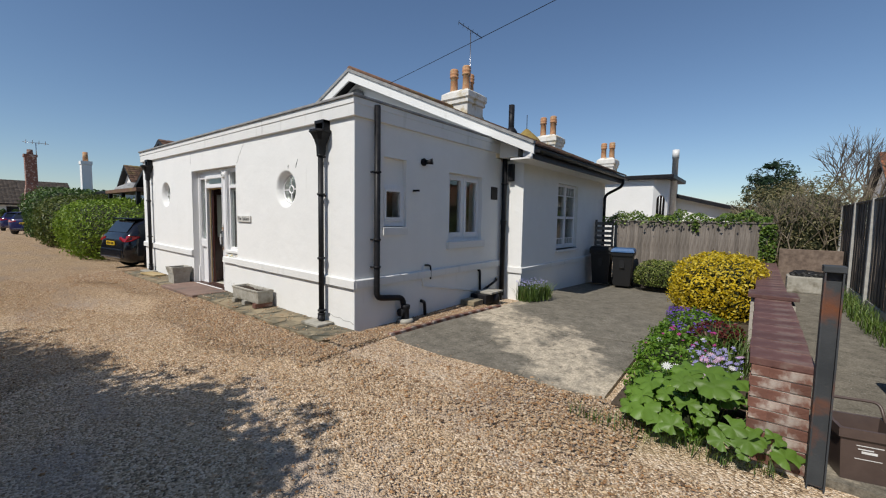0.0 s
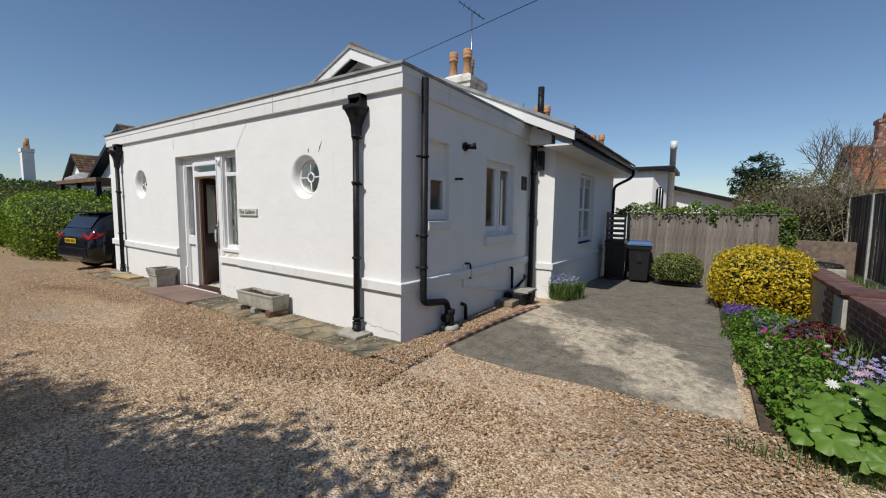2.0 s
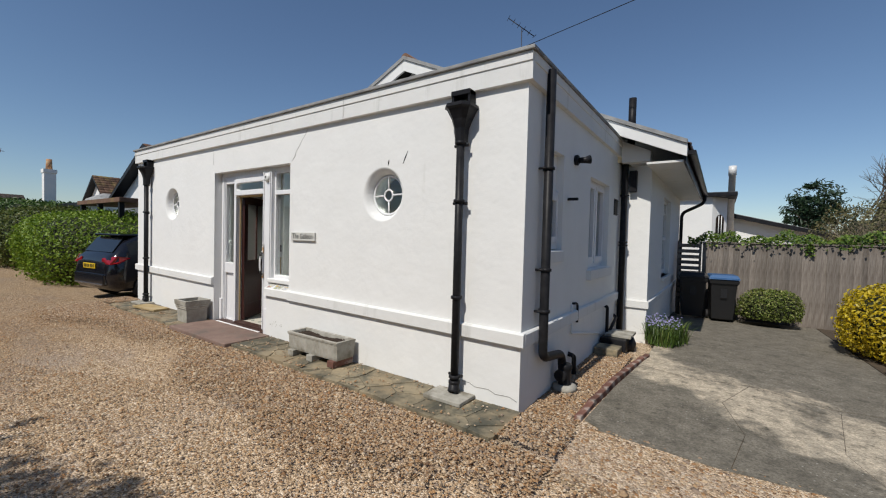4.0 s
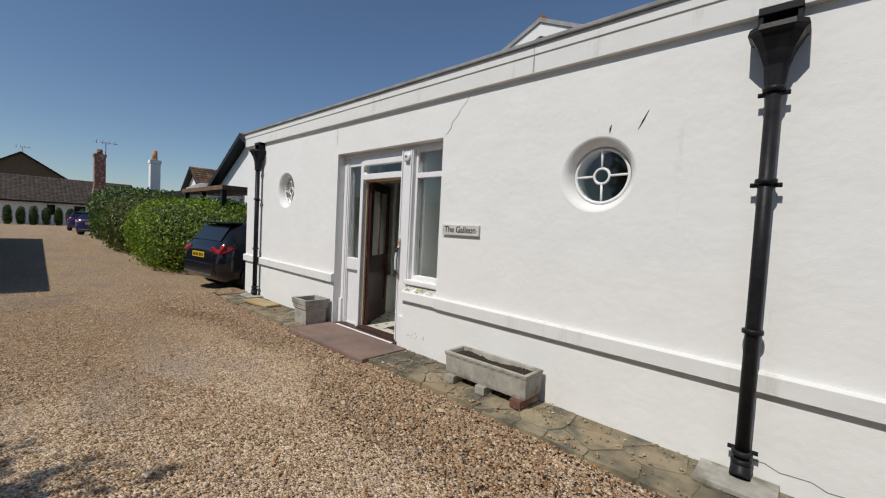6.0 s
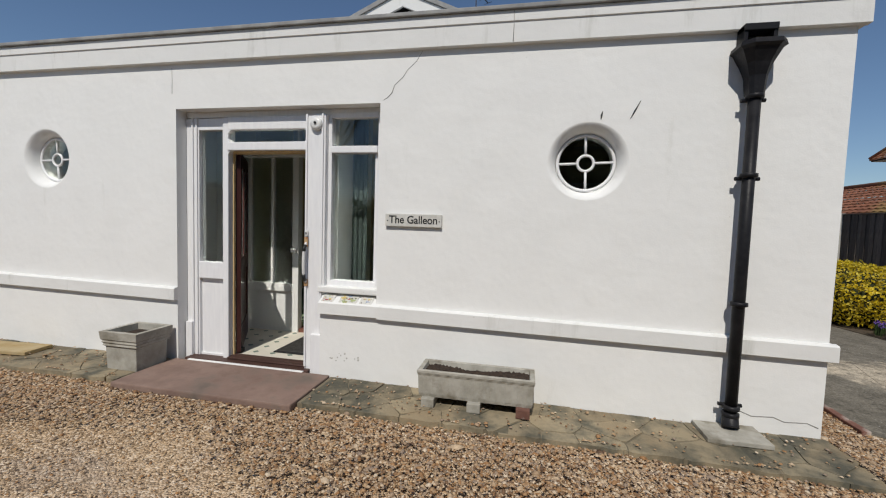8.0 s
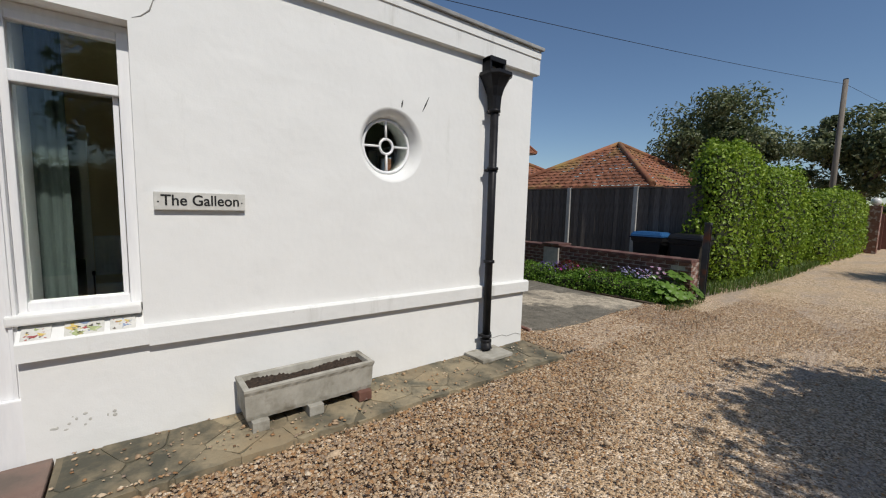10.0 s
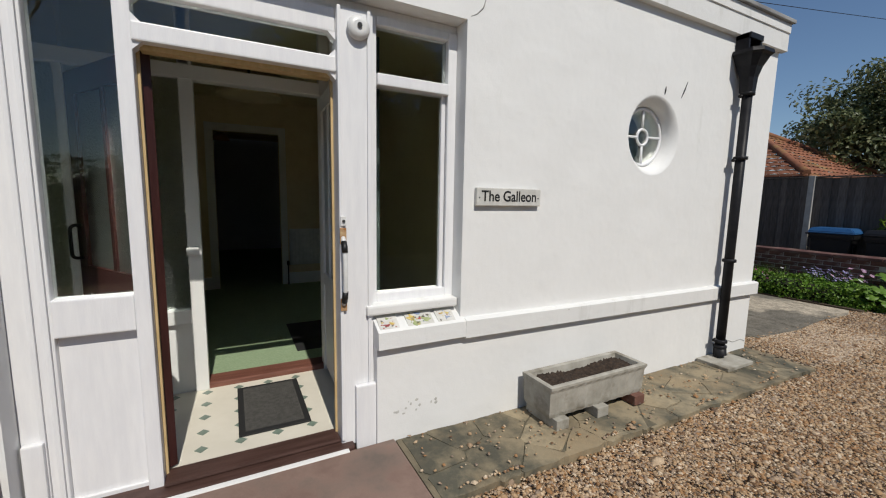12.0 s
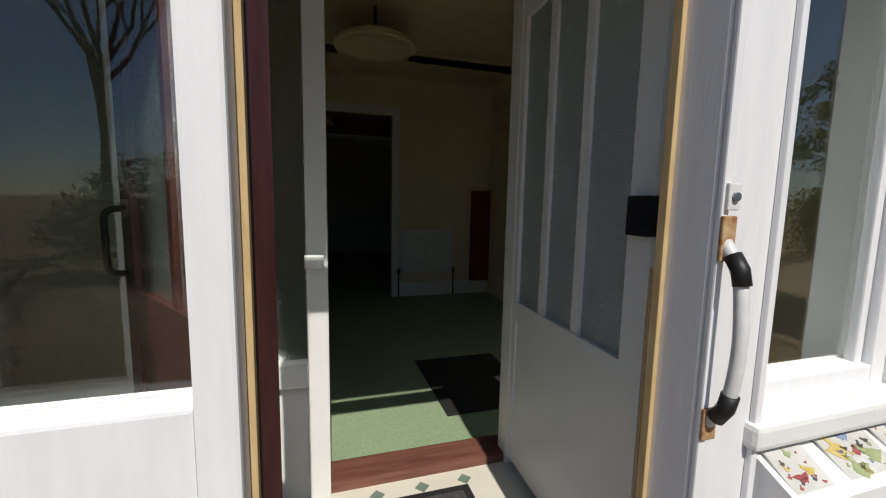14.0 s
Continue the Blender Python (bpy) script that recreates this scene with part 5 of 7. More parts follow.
e = holder("planter_trough", (-2.42, -0.18, 0.07), "long fluted concrete trough of dry compost on bricks", "planter")
b = bmesh.new()
X0, X1, YA, YB = -2.86, -1.98, -0.32, -0.045
ring = []
nf = 44
def trough_ring(inset, z, flute):
    pts = []
    for k in range(nf + 1):
        x = X0 + inset + (X1 - X0 - 2 * inset) * k / nf
        pts.append((x, YA + inset + flute * (0.5 + 0.5 * math.cos(k * math.tau / 4)), z))
    for k in range(8):
        pts.append((X1 - inset, YA + inset + (YB - YA - 2 * inset) * (k + 1) / 8, z))
    for k in range(nf):
        pts.append((X1 - inset - (X1 - X0 - 2 * inset) * (k + 1) / nf, YB - inset, z))
    for k in range(7):
        pts.append((X0 + inset, YB - inset - (YB - YA - 2 * inset) * (k + 1) / 8, z))
    return [b.verts.new(p) for p in pts]
for inset, z, fl in ((0.02, 0.135, 0.006), (0.012, 0.16, 0.009), (0.006, 0.3, 0.008), (0.0, 0.325, 0.0), (0.0, 0.34, 0.0), (0.012, 0.345, 0.0), (0.035, 0.34, 0.0), (0.045, 0.28, 0.0)):
    ring.append(trough_ring(inset, z, fl))
for a, c in zip(ring, ring[1:]):
    for k in range(len(a)):
        b.faces.new((a[k], a[(k + 1) % len(a)], c[(k + 1) % len(a)], c[k]))
b.faces.new(ring[0][::-1])
part("trough_body", b, CONC, e)
pts = np.stack(np.meshgrid(np.linspace(X0 + 0.04, X1 - 0.04, 60), np.linspace(YA + 0.04, YB - 0.04, 16), indexing="ij"), -1).reshape(-1, 2)
z = 0.305 + RNG.normal(0, 0.006, len(pts)) + 0.01 * np.sin(pts[:, 0] * 11)
i = (np.arange(59)[:, None] * 16 + np.arange(15)[None]).ravel()
part("compost", raw_mesh("compost", np.column_stack([pts, z]), np.stack([i, i + 16, i + 17, i + 1], 1), SOIL), None, e, "dark dry compost")
for x, m in ((-2.77, CONC), (-2.42, CONC), (-2.06, BRICK)):
    part("foot_brick", boxes((x - 0.05, x + 0.05, -0.34, -0.05, 0.066, 0.135), bev=0.006), m, e, "supporting brick")
e.location.z += 0.038

# scars and cracks of the render
def scar(pts, r, m, label):
    b = bmesh.new()
    tube(b, pts, r, 6)
    return thing("render_crack", b, m, label, "crack", "marks on the render")


GREYCR = plain("crack_grey", (0.32, 0.31, 0.29), 0.95)
scar([(-1.58, -0.001, 2.31), (-1.577, -0.002, 2.34), (-1.57, -0.001, 2.37)], [0.003, 0.007, 0.002], INK, "small dark scar above the round window")
scar([(-1.375, -0.001, 2.31), (-1.345, -0.002, 2.37), (-1.31, -0.001, 2.44)], [0.002, 0.006, 0.002], INK, "slanting dark scar above the round window")
cr = [(-3.3, 2.5), (-3.26, 2.52), (-3.22, 2.56), (-3.2, 2.62), (-3.13, 2.68), (-3.09, 2.74), (-3.02, 2.8), (-2.97, 2.88)]
scar([(x, -0.0005, z) for x, z in cr], [0.001, 0.003, 0.004, 0.0025, 0.003, 0.002, 0.0025, 0.001], GREYCR, "thin crack running up from the porch opening")
for x, z in ((-2.25, 3.02), (-5.36, 2.75)):
    scar([(x, -0.0565 if z > 3 else -0.0005, z - 0.13), (x + 0.003, -0.0565 if z > 3 else -0.0005, z), (x, -0.0565 if z > 3 else -0.0005, z + 0.1)], 0.0022, GREYCR, "hairline joint in the white render")
scar([(-0.58 + k * 0.07, -0.0005, 0.2 + 0.012 * math.sin(k * 2.1) - k * 0.006) for k in range(9)], 0.003, GREYCR, "crack in the render below the plinth band")
bm = bmesh.new()
for k in range(14):
    a = random.random() * 6.28
    r = random.random() ** 0.7 * 0.06
    cx, cz = -3.6 + r * math.cos(a) * 2.6, 0.3 + r * math.sin(a) * 0.7
    bmesh.ops.create_icosphere(bm, subdivisions=1, radius=1, matrix=Matrix.Translation((cx, 0, cz)) @ Matrix.Diagonal((random.uniform(0.004, 0.014), 0.002, random.uniform(0.004, 0.012), 1)))
tagged(thing("flaked_patch", bm, plain("flaked_paint", (0.56, 0.55, 0.51), 0.95), "flaked grey patch low on the white wall", "mark"), kind="stuff")

# ---- side yard ----
bm = bmesh.new()
extruded(bm, [(0.62, 0.2, 0.028), (0.62, 3.2, 0.028), (0.62, 8.5, 0.028 + yard_z(8.5)), (0.62, 8.5, yard_z(8.5) - 0.05), (0.62, 3.2, -0.04), (0.62, 0.2, -0.04)], (2.48, 0, 0))
sl = structure("pavement_slab", bm, SLAB, "stained old concrete yard slab with moss and lichen", "paving")
bm = bmesh.new()
prism(bm, [(0.62, 0.2), (0.48, 0.28), (0.52, 1.3), (0.62, 2.55)], -0.03, 0.028)
prism(bm, [(0.62, 0.2), (0.62, 0.16), (1.4, 0.1), (2.2, 0.16), (2.9, 0.12), (3.2, 0.2), (3.1, 0.2)], -0.03, 0.026)
prism(bm, [(3.1, 0.2), (3.2, 0.2), (3.16, 1.5), (3.25, 2.6), (3.1, 3.2)], -0.03, 0.027)
extruded(bm, [(0.44, 3.9, 0.0), (0.44, 8.5, 0.026 + yard_z(8.5)), (0.44, 8.5, yard_z(8.5) - 0.05), (0.44, 3.9, -0.06)], (0.18, 0, 0))
structure("pavement_edge", bm, SLAB, "broken edge of the concrete yard", "paving")
bm = bmesh.new()
jx = [(0.6, 2.3), (1.1, 2.1), (1.7, 2.25), (2.3, 1.95), (3.1, 2.1)]
tube(bm, [(x, y, 0.0265) for x, y in jx], 0.0035, 6)
tube(bm, [(1.5, 0.15, 0.0265), (1.6, 0.8, 0.0265), (1.45, 1.5, 0.0265), (1.7, 2.25, 0.0265)], 0.003, 6)
tube(bm, [(2.4, 0.15, 0.0265), (2.2, 0.9, 0.0265), (2.35, 1.9, 0.0265)], 0.0025, 6)
thing("slab_cracks", bm, EARTH, "dirt-filled cracks across the concrete yard", "crack")
kb = holder("brick_edging", (0.45, 1.3, 0), "row of sunken red edging bricks beside the gravel", "edging")
km = mesh_of("edging_brick", boxes((-0.03, 0.03, -0.105, 0.105, -0.05, 0.05), bev=0.008), BRICK)
for k in range(12):
    o = part("brick", km, None, kb)
    t = k / 11
    o.matrix_parent_inverse = Matrix.Translation(kb.location).inverted()
    o.matrix_basis = pose(0.44 + 0.17 * t ** 2, 0.33 + 2.35 * t, 0.012 + random.uniform(-0.006, 0.008), random.uniform(-3, 3), random.uniform(-5, 5), -2 - 7 * t + random.uniform(-2, 2))


def wheelie_bin(x, y, rz, body, lid, label, height=1.06, size=1.0):
    e = holder("wheelie_bin", (0, 0, 0), label, "wheelie bin", "wheelie bins")
    b = bmesh.new()
    ring = [[b.verts.new((sx * w, sy * d + o, z)) for sx, sy in ((-1, -1), (1, -1), (1, 1), (-1, 1))] for w, d, o, z in ((0.2, 0.22, 0.03, 0.06), (0.245, 0.28, 0, 0.85), (0.27, 0.31, 0, 0.86), (0.28, 0.32, 0, 0.95))]
    for a, c in zip(ring, ring[1:]):
        for k in range(4):
            b.faces.new((a[k], a[(k + 1) % 4], c[(k + 1) % 4], c[k]))
    b.faces.new(ring[0][::-1])
    b.faces.new(ring[-1])
    bmesh.ops.bevel(b, geom=b.edges[:], offset=0.012, segments=2, affect="EDGES")
    part("bin_body", b, body, e)
    b = bmesh.new()
    ring = [[b.verts.new((sx * w, sy * d + o, z)) for sx, sy in ((-1, -1), (1, -1), (1, 1), (-1, 1))] for w, d, o, z in ((0.285, 0.33, 0, 0.955), (0.285, 0.33, 0, 0.985), (0.25, 0.28, 0.01, height))]
    for a, c in zip(ring, ring[1:]):
        for k in range(4):
            b.faces.new((a[k], a[(k + 1) % 4], c[(k + 1) % 4], c[k]))
    b.faces.new(ring[0][::-1])
    b.faces.new(ring[-1])
    bmesh.ops.bevel(b, geom=b.edges[:], offset=0.014, segments=2, affect="EDGES")
    part("lid", b, lid, e)
    b = bmesh.new()
    tube(b, [(-0.22, 0.36, 0.94), (0.22, 0.36, 0.94)], 0.016, 10)
    for sx in (-0.2, 0.2):
        tube(b, [(sx, 0.3, 0.93), (sx, 0.36, 0.94)], 0.014, 8)
    part("handle", b, body, e)
    for sx in (-0.24, 0.24):
        b = bmesh.new()
        tube(b, [(sx - 0.025, 0.27, 0.1), (sx + 0.025, 0.27, 0.1)], 0.1, 18)
        part("wheel", b, RUBBER, e)
    part("label_panel", boxes((-0.06, 0.06, -0.283, -0.268, 0.55, 0.75)), body, e)
    e.matrix_basis = pose(x, y, 0.03 + (yard_z(y) if x < 4 else 0.0), 0, 0, rz) @ Matrix.Scale(size, 4)
    return e


wheelie_bin(0.86, 7.8, 8, BINPLASTIC, BINPLASTIC, "black wheelie bin against the white wall", size=1.0)
wheelie_bin(1.43, 7.72, 8, BINPLASTIC, BLUEPLASTIC, "black wheelie bin with a blue lid in the yard", size=0.98)
wheelie_bin(5.47, 1.2, 4, BINPLASTIC, BLUEPLASTIC, "black wheelie bin with a blue lid behind the brick wall")
wheelie_bin(5.48, 0.42, -3, BINPLASTIC, BINPLASTIC, "black wheelie bin standing by the dark fence")

# back fence with slats and ivy
bf = holder("board_fence", (2.7, 8.5, 0), "weathered grey board fence at the end of the yard", "fence")
bm_fb = mesh_of("fence_board", boxes((-0.058, 0.058, -0.01, 0.01, -0.2, 1.56)), FENCEWOOD)
for k in range(34):
    o = part("board", bm_fb, None, bf)
    o.matrix_parent_inverse = Matrix.Translation(bf.location).inverted()
    o.matrix_basis = pose(1.08 + k * 0.1, 8.28 + 0.012 * (k % 2), 0.02 + random.uniform(-0.012, 0.012), 0, random.uniform(-0.4, 0.4), random.uniform(-4, 4))
part("top_rail", boxes((1.02, 4.45, 8.25, 8.32, 1.585, 1.615), bev=0.004), FENCEWOOD, bf)
part("back_rail", boxes((1.02, 4.45, 8.31, 8.36, 0.3, 0.38), (1.02, 4.45, 8.31, 8.36, 1.15, 1.23)), FENCEWOOD, bf)
sf = holder("slat_panel", (0.75, 8.4, 0), "open slatted wooden panel beside the house wall", "fence")
for k in range(11):
    part("slat", boxes((0.5, 1.0, 8.22, 8.24, 0.12 + k * 0.135, 0.205 + k * 0.135)), FENCEWOOD, sf)
for x in (0.52, 0.97):
    part("post", boxes((x - 0.02, x + 0.03, 8.24, 8.29, -0.2, 1.62)), FENCEWOOD, sf)

rf = holder("panel_fence", (5.85, 8, 0), "dark boarded fence with concrete posts along the passage", "fence")
fbm = mesh_of("fence_board", boxes((-0.009, 0.009, -0.066, 0.066, 0, 1.8)), FENCEDARK)
yy = 0.45
n = 3
while yy < 15.5:
    if n % 14 == 0:
        part("post", boxes((5.75, 5.85, yy - 0.05, yy + 0.05, 0, 2.08), bev=0.006), POSTC, rf, "pale concrete post")
        part("gravel_board", boxes((5.78, 5.82, yy + 0.05, yy + 1.72, 0.02, 0.24)), POSTC, rf, "concrete base panel")
        yy += 0.11
    o = part("board", fbm, None, rf)
    o.matrix_parent_inverse = Matrix.Translation(rf.location).inverted()
    o.matrix_basis = pose(5.8 + 0.012 * (n % 2), yy, 0.24 + random.uniform(-0.012, 0.012), random.uniform(-0.3, 0.3), 0, random.uniform(-6, 6))
    yy += 0.119
    n += 1
part("cap_rail", boxes((5.77, 5.84, 0.4, 15.5, 2.045, 2.07)), FENCEDARK, rf)
structure("pavement_passage", boxes((4.58, 5.75, -0.1, 9.5, -0.03, 0.03)), SLAB, "stained concrete passage between wall and fence", "paving")

# brick wall with tiled coping
bw = holder("garden_wall", (4.38, 3, 0), "low red brick garden wall with maroon tile coping", "wall")
part("wall_core", boxes((4.216, 4.508, -0.095, 8.3, -0.3, 0.655)), BRICKMORTAR, bw)
part("pier_core", boxes((4.16, 4.57, 2.6, 3.0, 0, 0.655)), BRICKMORTAR, bw)
CB = mesh_of("coping_tile", boxes((-0.165, 0.165, -0.145, 0.145, 0, 0.05), bev=0.006), COPETILE)
for k in range(29):
    o = part("coping_tile", CB, None, bw)
    o.matrix_parent_inverse = Matrix.Translation(bw.location).inverted()
    o.matrix_basis = pose(4.362 + random.uniform(-0.006, 0.006), 0.05 + k * 0.294, 0.658 + random.uniform(-0.003, 0.004), random.uniform(-0.8, 0.8), random.uniform(-0.8, 0.8), random.uniform(-1.2, 1.2))
part("pier_cap", boxes((4.13, 4.6, 2.57, 3.03, 0.712, 0.755), bev=0.006), COPETILE, bw)
BR = mesh_of("wall_brick", boxes((-0.107, 0.107, -0.05, 0.05, -0.0325, 0.0325), bev=0.004), BRICK)
for c in range(9):
    z = 0.036 + c * 0.0735
    off = 0.115 if c % 2 else 0.0
    for x, turn in (((4.31, 0), (4.462, 90)) if c % 2 else ((4.258, 90), (4.41, 0))):
        o = part("brick", BR, None, bw)
        o.matrix_parent_inverse = Matrix.Translation(bw.location).inverted()
        o.matrix_basis = pose(x, -0.052 + (0.057 if turn else 0.0) + random.uniform(-0.004, 0.004), z, 0, random.uniform(-1, 1), turn + random.uniform(-1, 1))
    for k in range(16):
        o = part("brick", BR, None, bw)
        o.matrix_parent_inverse = Matrix.Translation(bw.location).inverted()
        o.matrix_basis = pose(4.262, 0.23 + off + k * 0.2225, z, random.uniform(-1, 1), 0, 90 + random.uniform(-1, 1))

ps = holder("steel_post", (4.6, 0.31, 0), "rusty dark steel channel post beside the wall end", "post")
part("web", boxes((4.565, 4.635, 0.3, 0.308, 0, 1.38)), RUST, ps)
part("flange", boxes((4.557, 4.565, 0.26, 0.35, 0, 1.38)), RUST, ps)
part("flange", boxes((4.635, 4.643, 0.26, 0.35, 0, 1.38)), RUST, ps)
part("cap", boxes((4.55, 4.65, 0.255, 0.355, 1.38, 1.42), bev=0.004), RUST, ps)

ps.matrix_basis = pose(4.555, -0.17, 0) @ Matrix.Diagonal((1, 1, 0.955, 1))

cd = holder("food_caddy", (4.86, 0.55, 0.03), "small open brown plastic caddy with a pale printed panel", "caddy")
b = bmesh.new()
ring = [[b.verts.new((4.86 + sx * w, 0.55 + sy * d, z)) for sx, sy in ((-1, -1), (1, -1), (1, 1), (-1, 1))] for w, d, z in ((0.13, 0.11, 0.03), (0.155, 0.135, 0.33), (0.17, 0.15, 0.335), (0.172, 0.152, 0.4), (0.15, 0.13, 0.4), (0.12, 0.1, 0.06))]
for a, c in zip(ring, ring[1:]):
    for k in range(4):
        b.faces.new((a[k], a[(k + 1) % 4], c[(k + 1) % 4], c[k]))
b.faces.new(ring[0][::-1])
b.faces.new(ring[-1])
part("tub", b, BROWNPLASTIC, cd)
b = bmesh.new()
tube(b, bent([(4.7, 0.62, 0.38), (4.7, 0.72, 0.5), (5.02, 0.72, 0.5), (5.02, 0.62, 0.38)], 0.05), 0.011, 8)
part("handle", b, BROWNPLASTIC, cd)
for r in ((4.79, 4.93, 0.4155, 0.4195, 0.285, 0.29), (4.79, 4.93, 0.425, 0.43, 0.19, 0.195), (4.82, 4.9, 0.418, 0.424, 0.235, 0.25), (4.8, 4.88, 0.416, 0.421, 0.26, 0.266)):
    part("printed_bar", boxes(r), ENAMEL, cd, "pale printed mark")
cd.matrix_basis = pose(4.77, 0.1, 0.032, 0, 0, 14) @ Matrix.Scale(0.9, 4)
thing("brick_wall", boxes((4.6, 5.74, 9.5, 9.64, 0, 0.98), bev=0.01), mottled("brown_garden_brick", (0.13, 0.095, 0.075), (0.24, 0.18, 0.14), 11, 0.95, 0.5, 40), "low brown brick wall closing the passage", "wall")
pot = holder("old_trough", (4.5, 8.9, 0), "stone trough of rubble at the passage end", "planter")
part("basin", boxes((4.75, 5.45, 8.7, 9.3, 0.03, 0.4), bev=0.03), CONC, pot)
part("rubble", blob_core((5.1, 9.0, 0.4), (0.3, 0.24, 0.12), rough=0.3, seed=4, scale=9, shrink=1, zmin=0.35), INK, pot)


# ---- planting ----
bm = bmesh.new()
for x0, y0, y1 in ((3.28, 0.1, 3.2), (3.104, 3.2, 8.45)):
    extruded(bm, [(x0, y0, 0.034 + yard_z(y0)), (x0, y1, 0.034 + yard_z(y1)), (x0, y1, yard_z(y1) - 0.06), (x0, y0, yard_z(y0) - 0.06)], (4.2 - x0, 0, 0))
structure("flower_bed", bm, EARTH, "dark soil of the flower border", "soil")
bush("golden_shrub", (3.68, 5.35, 0.43), (0.74, 1.05, 0.58), 9000, (0.06, 0.032), L_YELLOW, "rounded golden yellow leafy shrub in the border", seed=3, rough=0.12, power=2.8)
bush("low_shrub", (2.28, 7.7, 0.2), (0.53, 0.42, 0.46), 4500, (0.05, 0.026), L_VARI, "low rounded variegated green shrub before the fence", seed=8, rough=0.12)
bush("border_plants", (3.64, 1.1, 0.05), (0.4, 0.95, 0.3), 6500, (0.045, 0.03), L_BED, "mat of fresh green border plants", "plants", seed=5, rough=0.4, scale=5, shrink=0.72)
bush("border_plants", (3.62, 2.75, 0.05), (0.5, 0.95, 0.3), 6500, (0.045, 0.028), L_BED, "mat of fresh green border plants", "plants", seed=9, rough=0.42, scale=5, shrink=0.72)
bush("border_plants", (3.72, 0.28, 0.03), (0.34, 0.4, 0.24), 4200, (0.045, 0.03), L_BED, "mat of fresh green border plants", "plants", seed=19, rough=0.4, scale=5, shrink=0.72)
bush("border_plants", (3.42, 1.9, 0.03), (0.22, 0.8, 0.2), 3200, (0.04, 0.028), L_BED, "mat of fresh green border plants", "plants", seed=29, rough=0.45, scale=6, shrink=0.7)
bush("red_leaved_plant", (3.85, 2.15, 0.22), (0.24, 0.24, 0.2), 900, (0.05, 0.03), L_RED, "clump of dark red leaves in the border", "plants", seed=2, rough=0.3)


def flower_patch(name, cx, cy, rx, ry, n, z, size, material, label, petals=5):
    e = holder(name, (cx, cy, 0.03), label, "flowers")
    verts, faces = [], []
    sv, sfc = [], []
    for k in range(n):
        a, r = random.random() * math.tau, math.sqrt(random.random())
        x, y, h = cx + rx * r * math.cos(a), cy + ry * r * math.sin(a), z * random.uniform(0.75, 1.15)
        tilt = Vector((random.uniform(-0.5, 0.4), random.uniform(-0.9, 0.1), 1)).normalized()
        u = tilt.orthogonal().normalized()
        v = tilt.cross(u)
        c = Vector((x, y, h))
        s = size * random.uniform(0.7, 1.2)
        for p in range(petals):
            t0, t1 = (p - 0.4) * math.tau / petals, (p + 0.4) * math.tau / petals
            i = len(verts)
            tm_ = (t0 + t1) / 2
            verts += [c, c + (u * math.cos(t0) + v * math.sin(t0)) * s * 0.6 + tilt * s * 0.1, c + (u * math.cos(tm_) + v * math.sin(tm_)) * s + tilt * s * 0.12, c + (u * math.cos(t1) + v * math.sin(t1)) * s * 0.6 + tilt * s * 0.1]
            faces.append((i, i + 1, i + 2, i + 3))
        i = len(sv)
        for dx, dy in ((0.003, 0), (-0.002, 0.003), (-0.002, -0.003)):
            sv += [Vector((x + dx, y + dy, 0.03)), c + Vector((dx, dy, -0.003))]
        for q in range(3):
            sfc.append((i + 2 * q, i + (2 * q + 2) % 6, i + (2 * q + 3) % 6, i + 2 * q + 1))
    tagged(part("blossom", raw_mesh("blossom", [p[:] for p in verts], faces, material), None, e), kind="stuff")
    part("stalk", raw_mesh("stalk", [p[:] for p in sv], sfc, STEM), None, e)


flower_patch("aubrieta", 3.4, 3.75, 0.3, 0.4, 420, 0.2, 0.016, F_PURPLE, "low purple aubrieta spilling onto the slab")
flower_patch("purple_flowers", 3.65, 2.3, 0.3, 0.4, 120, 0.36, 0.018, F_PURPLE, "small purple flowers in the border")
flower_patch("blue_flowers", 3.95, 0.75, 0.2, 0.3, 90, 0.42, 0.022, F_BLUE, "pale blue flowers at the border end")
flower_patch("pink_daisies", 3.98, 0.45, 0.18, 0.26, 14, 0.46, 0.042, F_PINK, "pink and white daisies at the border end", 11)
flower_patch("magenta_flowers", 3.6, 1.5, 0.35, 0.6, 22, 0.36, 0.024, F_MAGENTA, "magenta flowers among the border leaves", 7)
flower_patch("white_daisies", 3.8, 0.9, 0.5, 0.8, 9, 0.4, 0.04, F_WHITE, "white daisies among the border leaves", 11)


def lobed_leaf(bm, c, tilt, size, turn):
    """A broad mallow leaf: five lobes, a dished blade and scalloped edge."""
    tilt = Vector(tilt).normalized()
    u = tilt.orthogonal().normalized()
    u = Matrix.Rotation(turn, 3, tilt) @ u
    v = tilt.cross(u)
    c = Vector(c)
    mid = bm.verts.new(c)
    rim, inner = [], []
    n = 30
    for k in range(n):
        a = -2.75 + 5.5 * k / (n - 1)
        r = size * (0.68 + 0.32 * abs(math.cos(2.5 * a)) ** 0.7) * (1 + 0.05 * math.cos(k * 2.6)) * (0.75 + 0.25 * math.cos(a * 0.5))
        d = u * math.cos(a) + v * math.sin(a)
        inner.append(bm.verts.new(c + d * r * 0.55 + tilt * size * (0.12 + 0.03 * math.cos(5 * a))))
        rim.append(bm.verts.new(c + d * r + tilt * size * (0.05 + 0.09 * math.cos(5 * a) - 0.05)))
    for k in range(n - 1):
        bm.faces.new((mid, inner[k], inner[k + 1])).smooth = True
        bm.faces.new((inner[k], rim[k], rim[k + 1], inner[k + 1])).smooth = True


